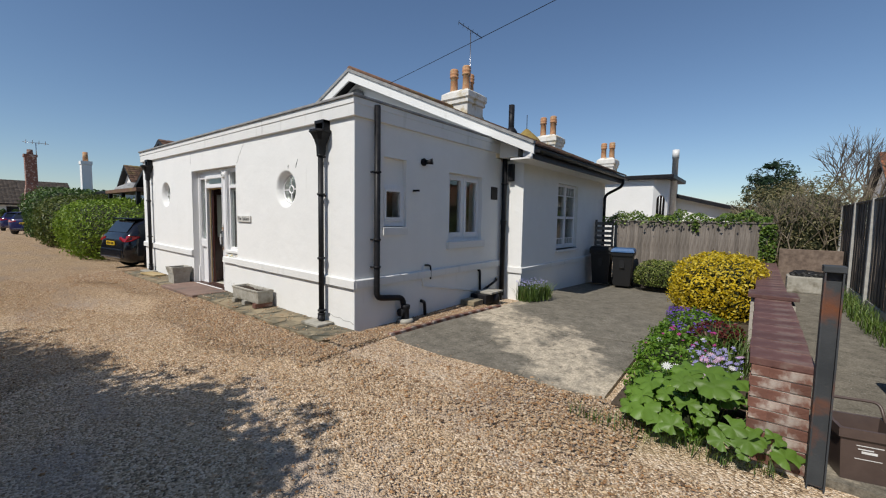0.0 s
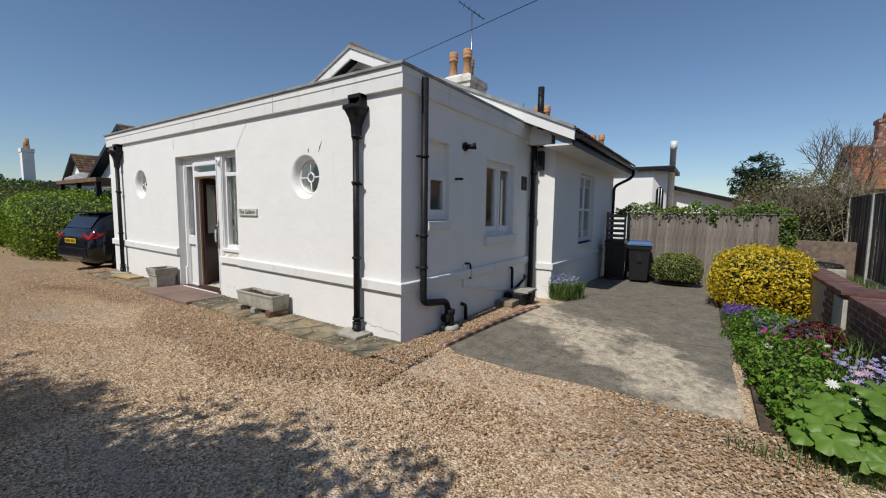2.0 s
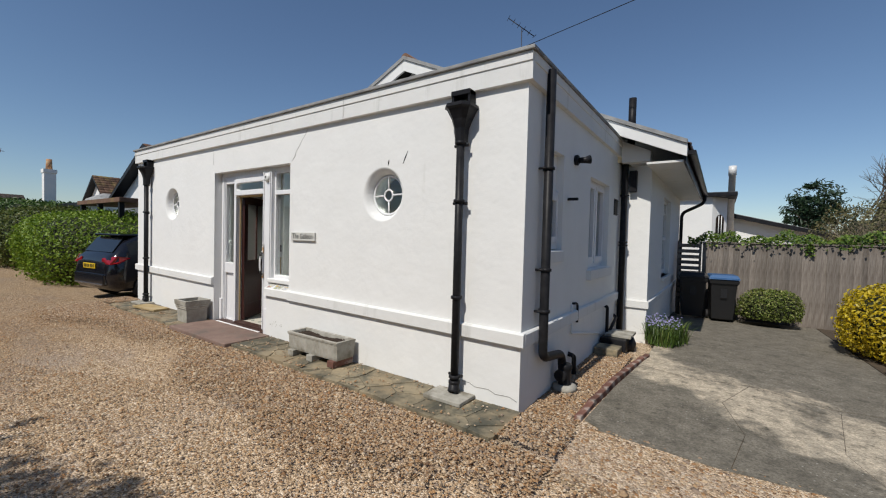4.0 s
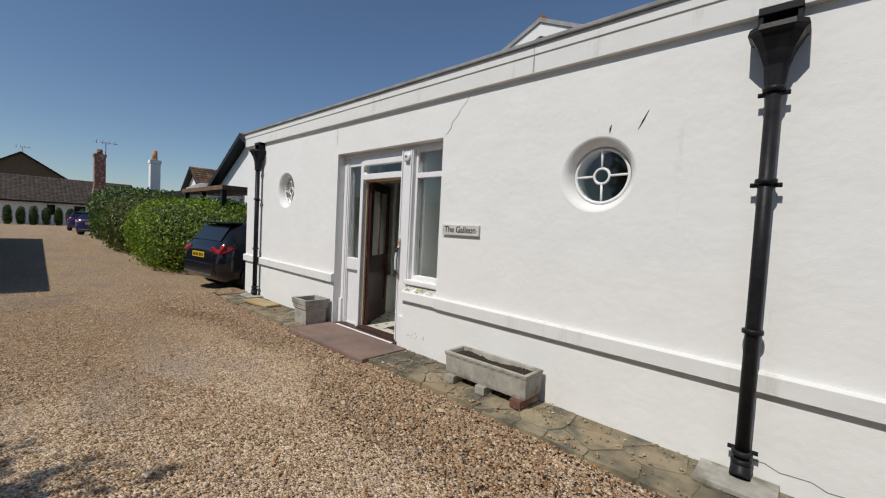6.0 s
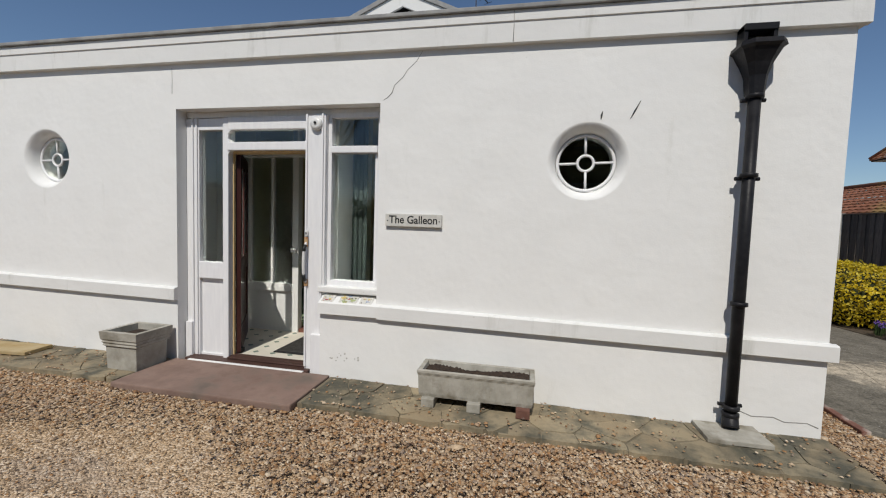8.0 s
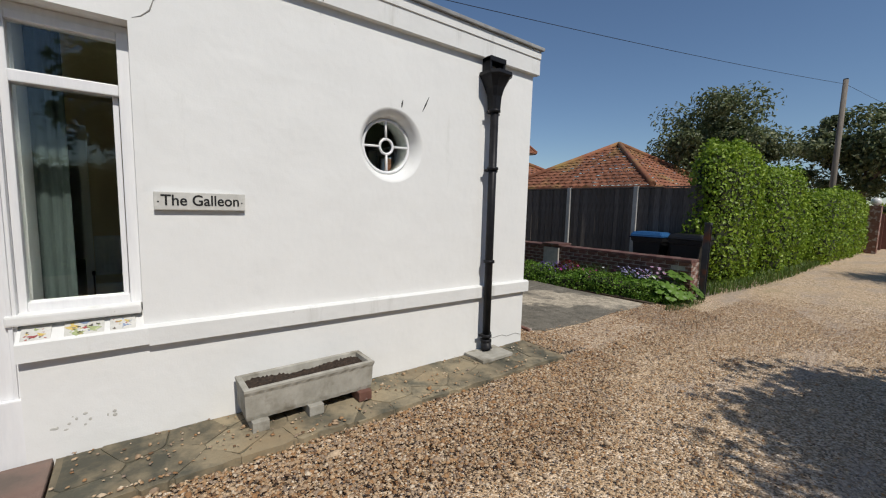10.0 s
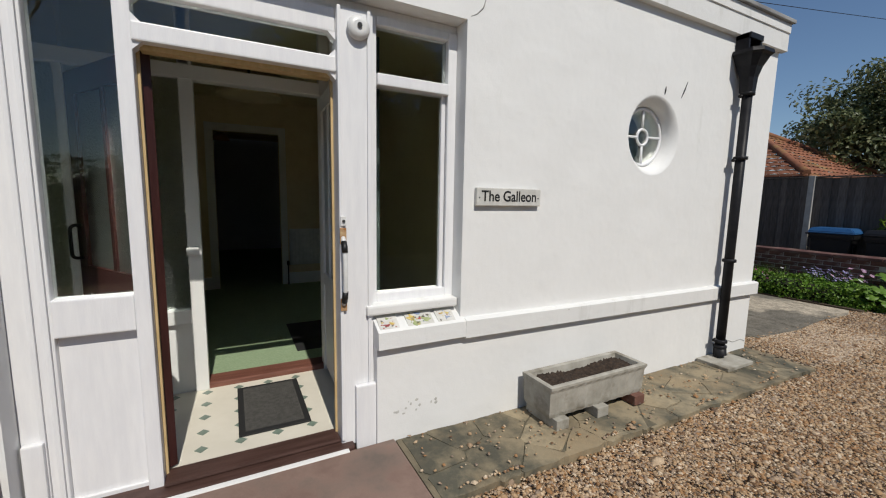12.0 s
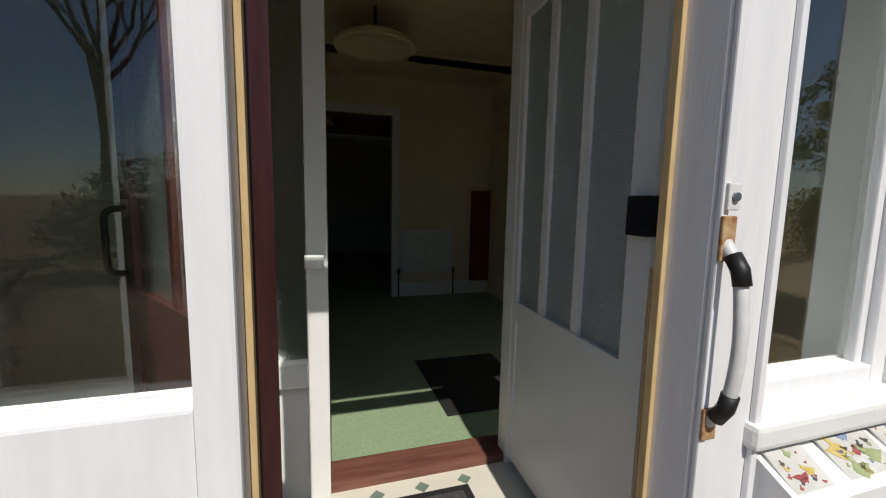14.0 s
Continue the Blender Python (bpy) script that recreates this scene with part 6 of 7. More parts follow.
ml = holder("mallow_plant", (3.95, 0.2, 0), "large-leaved green mallow plant at the wall end", "plant")
random.seed(21)
stems = bmesh.new()
for k in range(70):
    a, r = random.random() * math.tau, math.sqrt(random.random())
    x, y = 3.95 + 0.58 * r * math.cos(a), 0.1 + 0.46 * r * math.sin(a)
    z = 0.08 + 0.4 * (1 - r ** 2) * random.uniform(0.55, 1.1) + 0.03
    bm = bmesh.new()
    lobed_leaf(bm, (x, y, z), (0.5 * r * math.cos(a), 0.6 * r * math.sin(a) - 0.25, 0.9), random.uniform(0.055, 0.14), random.random() * 6.28)
    part("leaf", bm, L_BIG, ml)
    tube(stems, [(3.95 + 0.25 * r * math.cos(a), 0.14 + 0.2 * r * math.sin(a), 0.0), (x, y, z)], 0.004, 5)
part("stalk", stems, STEM, ml)


def blades(name, cx, cy, rx, ry, n, h, w, material, label, kind="", lean=0.5, z0=0.02):
    """Arching narrow leaves."""
    a = RNG.random(n) * math.tau
    r = np.sqrt(RNG.random(n))
    b0 = np.stack([cx + rx * r * np.cos(a), cy + ry * r * np.sin(a), np.full(n, z0)], 1)
    hh = h * RNG.uniform(0.6, 1.2, n)
    d = RNG.normal(0, 1, (n, 2))
    d /= np.linalg.norm(d, axis=1, keepdims=True)
    s = np.stack([-d[:, 1], d[:, 0], np.zeros(n)], 1) * (w * 0.5)
    lean_ = lean * hh * RNG.uniform(0.3, 1.2, n)
    m1 = b0 + np.stack([d[:, 0] * lean_ * 0.3, d[:, 1] * lean_ * 0.3, hh * 0.65], 1)
    tp = b0 + np.stack([d[:, 0] * lean_, d[:, 1] * lean_, hh * 0.95], 1)
    v = np.stack([b0 - s, b0 + s, m1 + s * 0.8, m1 - s * 0.8, tp], 1).reshape(-1, 3)
    i = np.arange(n)[:, None] * 5
    f = np.concatenate([i + np.array([[0, 1, 2]]), i + np.array([[0, 2, 3]]), i + np.array([[3, 2, 4]])], 0)
    return tagged(new(name, raw_mesh(name, v, f, material)), label, "grass" if kind else "plants", "", kind)


blades("strap_leaves", 4.0, 1.8, 0.2, 0.7, 260, 0.42, 0.012, L_GRASS, "arching strap-like green leaves in the border", lean=0.9)
blades("bluebell_leaves", 0.72, 3.95, 0.3, 0.5, 380, 0.3, 0.016, L_GRASS, "clump of long green bluebell leaves by the wall", lean=0.8)
flower_patch("bluebells", 0.68, 3.95, 0.26, 0.45, 160, 0.34, 0.018, F_BLUE, "pale blue bluebells flowering by the wall")
blades("weed_grass", 5.6, 6.5, 0.16, 3.0, 700, 0.28, 0.012, L_GRASS, "rough grass along the fence foot", "stuff", 0.8)
blades("verge_grass", 3.7, -0.25, 0.7, 0.12, 260, 0.1, 0.006, L_GRASS, "short grass at the border edge", "stuff", 0.8)
blades("verge_grass", 9.5, -0.1, 4.6, 0.35, 2600, 0.2, 0.012, L_GRASS, "rough grass under the roadside hedge", "stuff", 0.8)

# ivy over the fence, tangled growth behind it
def ivy(name, x0, x1, y, z0, z1, n, label, depth=0.16, seed=1.0, leaf=(0.06, 0.05), material=None):
    p = np.stack([RNG.uniform(x0, x1, n), y + RNG.normal(0, depth, n), RNG.uniform(0, 1, n)], 1)
    top = z1 + 0.07 * np.sin(p[:, 0] * 5 + seed) + 0.05 * np.sin(p[:, 0] * 13)
    p[:, 2] = z0 + (top - z0) * p[:, 2] ** 0.8
    nn = np.tile(np.array([[0.0, -0.7, 0.6]]), (n, 1))
    return tagged(new(name, leaf_mesh(name, p, nn, leaf[0], leaf[1], material or L_IVY, 0.6)), label, "ivy")


ivy("ivy", 0.7, 4.4, 8.46, 1.48, 1.8, 2600, "green ivy growing along the fence top")
ivy("ivy", 4.2, 4.5, 8.22, 0.4, 1.6, 700, "ivy hanging down the fence end", 0.04)
ivy("ivy", 2.85, 3.0, 8.23, 1.35, 1.6, 60, "sprig of ivy hanging over the fence", 0.03)
bush("overgrown_shrub", (5.15, 12.0, 1.3), (1.55, 1.4, 1.6), 12000, (0.07, 0.035), L_TWIG, "big overgrown shrub tangled with dry twigs", seed=14, rough=0.22, scale=1.6, shrink=0.7)


def branching(bm, p, d, length, r, depth, spread=0.55, up=0.15, segs=6):
    p, d = Vector(p), Vector(d).normalized()
    q = p + d * length
    mid = p + d * length * 0.5 + Vector((random.uniform(-1, 1), random.uniform(-1, 1), random.uniform(-0.5, 0.5))) * length * 0.06
    tube(bm, [p, mid, q], [r, r * 0.82, r * 0.64], segs, depth == 0)
    tips = []
    if depth == 0:
        return [q]
    for k in range(random.choice((2, 3, 3))):
        nd = (d + Vector((random.uniform(-1, 1), random.uniform(-1, 1), random.uniform(-0.6, 1))) * spread + Vector((0, 0, up))).normalized()
        tips += branching(bm, q if k else mid + (q - mid) * 0.7, nd, length * random.uniform(0.62, 0.85), r * 0.6, depth - 1, spread, up, max(4, segs - 1))
    return tips


def tree(name, x, y, height, crown, n, leaf, mat_leaf, label, seed, trunk_r=0.16, depth=3, clump=0.9, category="tree", stem=0.25):
    random.seed(seed)
    e = holder(name, (x, y, 0), label, category)
    b = bmesh.new()
    tips = branching(b, (x, y, -0.05), (0.05, 0.02, 1), height * (stem if n else 0.34), trunk_r, depth, 0.75, 0.1, 8)
    part("trunk", b, BARK, e)
    if n:
        cs = np.array([t[:] for t in tips])
        cz = np.array([x, y, height * 0.62])
        extra = cz + RNG.normal(0, 1, (60, 3)) * np.array(crown) * 0.5
        cs = np.concatenate([cs, extra])
        cs = cz + (cs - cz) * np.minimum(1, 0.88 / (np.linalg.norm((cs - cz) / np.array(crown), axis=1, keepdims=True) + 1e-6))
        idx = RNG.integers(0, len(cs), n)
        dd = RNG.normal(0, 1, (n, 3))
        dd /= np.linalg.norm(dd, axis=1, keepdims=True)
        rad = clump * RNG.uniform(0.45, 1.0, (n, 1)) * (0.7 + 0.5 * np.sin(idx * 1.7))[:, None]
        p = cs[idx] + dd * rad * np.array([1, 1, 0.75])
        part("crown", leaf_mesh("crown", p, dd + np.array([0, 0, 0.4]), leaf[0], leaf[1], mat_leaf, 0.7), None, e)
    return e


tree("conifer_tree", 4.6, 19.5, 4.6, (1.1, 1.0, 1.5), 5000, (0.22, 0.06), L_CONE, "dark green wind-blown conifer beyond the fence", 3, 0.12, 3, 0.55)
for sx, sy, hh, sd in ((6.9, 17.5, 4.6, 11), (8.2, 21.0, 5.0, 12), (5.6, 20.0, 5.4, 15)):
    tree("bare_tree", sx, sy, hh, (1, 1, 1), 0, (0, 0), None, "leafless grey-brown tree beyond the fence", sd, 0.09, 5)

# roadside hedges
bush("privet_hedge", (-14.6, 1.0, 0.95), (3.3, 1.75, 1.12), 26000, (0.085, 0.045), L_HEDGE, "bright green rounded hedge beside the parked car", "hedge", 2.8, 0.1, 4, 1.6, 0.86)
bush("laurel_hedge", (-20.8, 1.2, 1.05), (3.0, 1.8, 1.3), 16000, (0.12, 0.06), L_OLIVE, "olive green mixed hedge beside the track", "hedge", 2.8, 0.14, 7, 1.4, 0.86)
bush("tall_hedge", (-28.5, 1.9, 1.25), (4.3, 2.1, 1.65), 14000, (0.17, 0.08), L_DARK, "tall dark green hedge beside the track", "hedge", 2.8, 0.16, 12, 1.0, 0.86)
for k in range(7):
    bush("small_conifer", (-54.5, -3.4 + k * 0.85, 0.8), (0.32, 0.32, 0.95), 500, (0.2, 0.08), L_DARK, "small clipped conifer before the far bungalow", "shrub", 2.2, 0.15, k * 1.3, 2.0, 0.8, "row of conifers")
bush("ivy_hedge", (7.05, 0.36, 1.4), (1.3, 0.5, 1.6), 14000, (0.075, 0.055), L_LUSH, "tall leafy bright green hedge beside the track", "hedge", 3.0, 0.16, 6, 2.2, 0.86)
bush("ivy_hedge", (10.4, 0.25, 1.2), (2.3, 0.52, 1.42), 16000, (0.08, 0.058), L_LUSH, "leafy bright green hedge beside the track", "hedge", 3.0, 0.18, 9, 2.0, 0.86)
bush("ivy_hedge", (17.2, 0.05, 1.0), (4.8, 0.55, 1.35), 20000, (0.1, 0.07), L_LUSH, "leafy bright green hedge beside the track", "hedge", 3.2, 0.16, 16, 1.8, 0.86)
bush("golden_hedge", (27.5, -3.5, 1.1), (1.2, 5.0, 1.15), 7000, (0.13, 0.08), leaf_mat("yellow_green_leaf", (0.17, 0.24, 0.01), (0.32, 0.38, 0.02), (0.42, 0.46, 0.05)), "clipped yellow-green hedge behind the gate", "hedge", 4, 0.06, 2, 2.0, 0.9)
tree("evergreen_oak", 18.5, 4.6, 7.6, (2.6, 2.5, 2.3), 34000, (0.2, 0.1), L_TREE, "large grey-green evergreen tree behind the hedge", 5, 0.24, 4, 1.05)
tree("evergreen_oak", 25.0, 0.6, 7.4, (2.3, 2.6, 2.1), 18000, (0.26, 0.13), L_TREE, "grey-green evergreen tree behind the gate", 8, 0.24, 4, 0.95)
tree("evergreen_oak", 31.0, -4.5, 7.6, (2.4, 2.6, 2.0), 16000, (0.26, 0.13), L_TREE, "grey-green evergreen tree beyond the track", 9, 0.24, 4, 1.1)
# across the track, behind the walker
tree("roadside_tree", -1.5, -8.0, 5.6, (3.3, 1.6, 1.9), 36000, (0.15, 0.09), L_DARK, "bushy green tree across the track", 31, 0.14, 4, 0.8, stem=0.34)
tree("roadside_tree", 0.8, -6.3, 5.2, (1.9, 1.4, 1.4), 20000, (0.14, 0.09), L_DARK, "small bushy green tree across the track", 35, 0.09, 4, 0.65)
tree("roadside_tree", 11.4, -7.3, 6.4, (3.1, 1.9, 2.2), 12000, (0.13, 0.08), L_DARK, "bushy green tree across the track", 33, 0.16, 4, 0.85, stem=0.34)
bush("boundary_hedge", (-0.5, -8.0, 0.9), (8.5, 0.9, 1.35), 14000, (0.12, 0.07), L_OLIVE, "clipped boundary hedge across the track", "hedge", 4, 0.08, 5, 1.6, 0.88)
bush("boundary_hedge", (12.5, -6.8, 0.9), (4.5, 0.9, 1.2), 8000, (0.12, 0.07), L_OLIVE, "clipped boundary hedge across the track", "hedge", 4, 0.08, 15, 1.6, 0.88)
random.seed(77)
tw_ = bmesh.new()
for k in range(16):
    branching(tw_, (5.1 + random.uniform(-1.2, 1.2), 10.9 + random.uniform(-0.6, 0.4), 0.6), (random.uniform(-0.5, 0.7), random.uniform(-0.5, 0.1), 1), random.uniform(0.6, 0.9), 0.02, 4, 0.7, 0.05, 4)
tagged(thing("dry_twigs", tw_, mottled("dry_stalk", (0.2, 0.16, 0.11), (0.3, 0.25, 0.18), 9, 0.95, 0.2, 30), "tangle of dry pale twigs over the fence", "twigs"), kind="stuff")
tree("bare_tree", -10.5, -13.0, 9.0, (1, 1, 1), 0, (0, 0), None, "tall leafless tree across the track", 41, 0.2, 6)


# ---- cars ----
def car(x, y, rz, paint, label):
    """A hatchback, its tail at the origin and its nose towards +y."""
    e = holder("parked_car", (0, 0, 0), label, "car", "parked cars")
    st = [(0.0, 0.42, 0.62, 0.78, 0.70, 0.55), (0.06, 0.3, 0.86, 0.98, 0.80, 0.62), (0.16, 0.24, 0.95, 1.06, 0.87, 0.66), (0.36, 0.22, 0.97, 1.32, 0.885, 0.62), (0.62, 0.22, 0.97, 1.43, 0.89, 0.63), (1.4, 0.22, 0.95, 1.48, 0.89, 0.66),
          (2.1, 0.22, 0.93, 1.44, 0.89, 0.66), (2.55, 0.22, 0.92, 1.24, 0.89, 0.66), (3.0, 0.22, 0.91, 0.98, 0.885, 0.72), (3.55, 0.23, 0.84, 0.9, 0.87, 0.72), (3.95, 0.26, 0.68, 0.76, 0.82, 0.66), (4.15, 0.36, 0.52, 0.58, 0.68, 0.55)]
    b = bmesh.new()
    rings = []
    for yy, zb, belt, roofz, w, wr in st:
        half = [(0.0, zb), (w * 0.86, zb), (w * 0.97, zb + 0.1), (w, (zb + belt) / 2), (w * 0.97, belt), (wr + (w * 0.97 - wr) * 0.18, belt + (roofz - belt) * 0.82), (wr * 0.86, roofz - 0.012), (0.0, roofz)]
        pts = half + [(-px, pz) for px, pz in half[-2:0:-1]]
        rings.append([b.verts.new((px, yy, pz)) for px, pz in pts])
    n = len(rings[0])
    for a, c in zip(rings, rings[1:]):
        for k in range(n):
            b.faces.new((a[k], a[(k + 1) % n], c[(k + 1) % n], c[k])).smooth = True
    b.faces.new(rings[0][::-1])
    b.faces.new(rings[-1])
    body = part("body", b, paint, e)
    g = bmesh.new()
    def lift(i, lo, hi, s):
        yy, zb, belt, roofz, w, wr = st[i]
        x0 = w * 0.97
        x1 = wr + (w * 0.97 - wr) * 0.18
        z1 = belt + (roofz - belt) * 0.82
        q = lambda t: (s * (x0 + (x1 - x0) * t + 0.008), yy, belt + (z1 - belt) * t)
        return q(lo), q(hi)
    for s in (1, -1):
        g = bmesh.new()
        for i in range(3, 7):
            a, c2 = lift(i, 0.1, 0.95, s), lift(i + 1, 0.1, 0.95, s)
            g.faces.new([g.verts.new(v_) for v_ in (a[0], c2[0], c2[1], a[1])])
        bmesh.ops.remove_doubles(g, verts=g.verts[:], dist=0.0005)
        part("side_glass", g, CARGLASS, e)
    g = bmesh.new()
    extruded(g, [(-0.6, 0.155, 1.045), (0.6, 0.155, 1.045), (0.56, 0.355, 1.335), (0.5, 0.4, 1.365), (-0.5, 0.4, 1.365), (-0.56, 0.355, 1.335)], (0, -0.012, 0.012))
    part("rear_window", g, CARGLASS, e)
    g = bmesh.new()
    extruded(g, [(-0.64, 2.98, 1.0), (0.64, 2.98, 1.0), (0.6, 2.16, 1.43), (-0.6, 2.16, 1.43)], (0, 0.012, 0.014))
    part("windscreen", g, CARGLASS, e)
    part("spoiler", boxes((-0.56, 0.56, 0.3, 0.62, 1.4, 1.44), bev=0.012), paint, e)
    for s in (1, -1):
        g = bmesh.new()
        extruded(g, [(s * 0.42, 0.055, 0.8), (s * 0.78, 0.05, 0.8), (s * 0.865, 0.16, 0.83), (s * 0.885, 0.36, 0.94), (s * 0.84, 0.16, 0.97), (s * 0.45, 0.06, 0.92)], (0, -0.03, 0.008))
        part("tail_light", g, TAIL, e, "red tail light")
    pl = part("number_plate", boxes((-0.26, 0.26, -0.022, -0.006, 0.7, 0.81), bev=0.004), PLATE, e, "yellow number plate")
    for k in range(7):
        part("plate_mark", boxes((-0.22 + k * 0.063 + (0.02 if k > 3 else 0), -0.18 + k * 0.063 + (0.02 if k > 3 else 0), -0.025, -0.022, 0.72, 0.79)), INK, pl)
    part("rear_bumper", boxes((-0.66, 0.66, -0.035, 0.1, 0.36, 0.6), bev=0.03), paint, e)
    part("bumper_trim", boxes((-0.6, 0.6, -0.045, 0.0, 0.36, 0.4), bev=0.01), ALLOY, e, "silver bumper strip")
    for sx in (-0.82, 0.82):
        for wy in (0.75, 3.3):
            b = bmesh.new()
            tube(b, [(sx - 0.1, wy, 0.31), (sx + 0.1, wy, 0.31)], 0.31, 28)
            wh = part("wheel", b, RUBBER, e)
            ox = sx + (0.102 if sx > 0 else -0.102)
            b = bmesh.new()
            for k in range(10):
                a = k * math.tau / 10 + (0.16 if k % 2 else 0)
                tube(b, [(ox, wy + 0.04 * math.cos(a), 0.31 + 0.04 * math.sin(a)), (ox, wy + 0.2 * math.cos(a), 0.31 + 0.2 * math.sin(a))], 0.013, 6)
            tube(b, [(ox, wy + 0.205 * math.cos(k * math.tau / 28), 0.31 + 0.205 * math.sin(k * math.tau / 28)) for k in range(29)], 0.012, 6, False)
            part("rim", b, ALLOY, wh)
    e.matrix_basis = pose(x, y, 0.0, 0, 0, rz)
    return e


car(-9.72, -0.45, 7, CARBLACK, "black hatchback parked between hedge and white wall")
car(-34.0, 0.3, 62, CARBLUE, "dark blue car parked beside the tall hedge")
car(-41.0, 0.5, 75, CARBLUE, "blue car parked farther along the track")


# ---- chimneys, aerial and cable of the bungalow ----
def chimney(x, y, z0, zt, half, pots, label, turn=0):
    e = holder("chimney", (x, y, z0), label, "chimney", "white chimneys")
    b = bmesh.new()
    h = zt - z0
    ring = [[b.verts.new((x + sx * w, y + sy * w, z)) for sx, sy in ((-1, -1), (1, -1), (1, 1), (-1, 1))] for w, z in ((half, z0), (half, zt - 0.5), (half * 1.12, zt - 0.46), (half * 1.12, zt - 0.36), (half * 1.22, zt - 0.3), (half * 1.2, zt - 0.12), (half * 0.8, zt))]
    for a, c in zip(ring, ring[1:]):
        for k in range(4):
            b.faces.new((a[k], a[(k + 1) % 4], c[(k + 1) % 4], c[k]))
    b.faces.new(ring[-1])
    part("chimney_shaft", b, LICHEN, e)
    for px, py, ph in pots:
        b = bmesh.new()
        lathe(b, [(0.15, 0), (0.13, 0.08), (0.12, ph - 0.3), (0.15, ph - 0.28), (0.15, ph - 0.24), (0.125, ph - 0.22), (0.15, ph - 0.17), (0.15, ph - 0.13), (0.125, ph - 0.11), (0.15, ph - 0.06), (0.12, ph)], (x + px, y + py, zt - 0.05), 16)
        part("chimney_pot", b, TERRA, e, "terracotta chimney pot")
    return e


chimney(-4.0, 8.0, 4.6, 5.85, 0.46, [(-0.28, -0.22, 0.8), (0.25, -0.25, 0.8), (0.05, 0.25, 0.7)], "white chimney stack crusted with yellow lichen")
chimney(-3.5, 14.0, 0.0, 5.35, 0.42, [(-0.25, -0.2, 0.85), (0.22, -0.22, 0.85), (0.05, 0.2, 0.85)], "white chimney stack with three terracotta pots")
chimney(-2.1, 18.0, 0.0, 4.75, 0.36, [(-0.2, -0.1, 0.8), (0.2, -0.1, 0.8)], "small white chimney stack with two pots")
b = bmesh.new()
tube(b, [(0.12, 3.9, 3.1), (0.12, 3.9, 3.88)], 0.058, 14)
lathe(b, [(0.14, -0.06), (0.12, 0.06), (0.065, 0.13)], (0.12, 3.9, 3.3), 14)
thing("flue_pipe", b, IRON, "black metal flue through the tiled roof", "flue")
cu = holder("cupola", (-3.3, 11.5, 4.4), "lichen-covered pyramid turret roof with a finial", "turret")
b = bmesh.new()
lathe(b, [(0.85, 0), (0.5, 0.45), (0.05, 0.85)], (-3.4, 11.5, 4.35), 8)
part("turret_wall", boxes((-3.9, -2.9, 11.0, 12.0, 0, 4.4)), WHITE, cu)
part("turret_roof", b, mottled("lichen_tile", (0.2, 0.13, 0.04), (0.3, 0.22, 0.06), 8, 0.95, 0.4, 50), cu)
b = bmesh.new()
tube(b, [(-3.4, 11.5, 5.15), (-3.4, 11.5, 5.75)], 0.015, 6)
part("finial", b, IRON, cu)
an = holder("tv_aerial", (-3.63, 7.76, 5.2), "thin metal television aerial on a mast", "aerial")
b = bmesh.new()
tube(b, [(-3.6, 7.76, 4.7), (-3.63, 7.76, 7.7)], 0.016, 6)
part("mast", b, ALLOY, an)
BOOM = (Vector((-3.95, 7.53, 7.97)), Vector((-3.33, 7.98, 7.48)))
b = bmesh.new()
tube(b, BOOM, 0.014, 6)
part("boom", b, IRON, an)
for k in range(6):
    c = BOOM[0].lerp(BOOM[1], k / 5)
    d_ = Vector((-0.11, 0.13, 0.01 + 0.03 * (k == 5)))
    b = bmesh.new()
    tube(b, [c - d_, c + d_], 0.007, 5)
    part("element", b, IRON, an)
po = holder("telegraph_pole", (16.0, 0.7, 0), "weathered wooden telegraph pole behind the hedge", "pole")
b = bmesh.new()
tube(b, [(16.0, 0.7, -0.05), (16.02, 0.7, 6.3)], [0.1, 0.075], 12)
part("shaft", b, POLEWOOD, po)
part("cap", boxes((15.96, 16.08, 0.64, 0.76, 6.3, 6.33)), IRON, po)
po.location += Vector((0.7, -0.55, 0))


def cable(a, c, sag, label, r=0.006):
    a, c = Vector(a), Vector(c)
    b = bmesh.new()
    tube(b, [a.lerp(c, k / 30) - Vector((0, 0, sag * 4 * (k / 30) * (1 - k / 30))) for k in range(31)], r, 5)
    return thing("overhead_cable", b, IRON, label, "cable", "overhead cables")


cable((16.72, 0.15, 6.15), (-3.3, 3.45, 4.7), 0.12, "black overhead cable from the pole to the roof")
cable((16.72, 0.15, 6.15), (48, -6, 6.0), 0.5, "black overhead cable leading along the track")


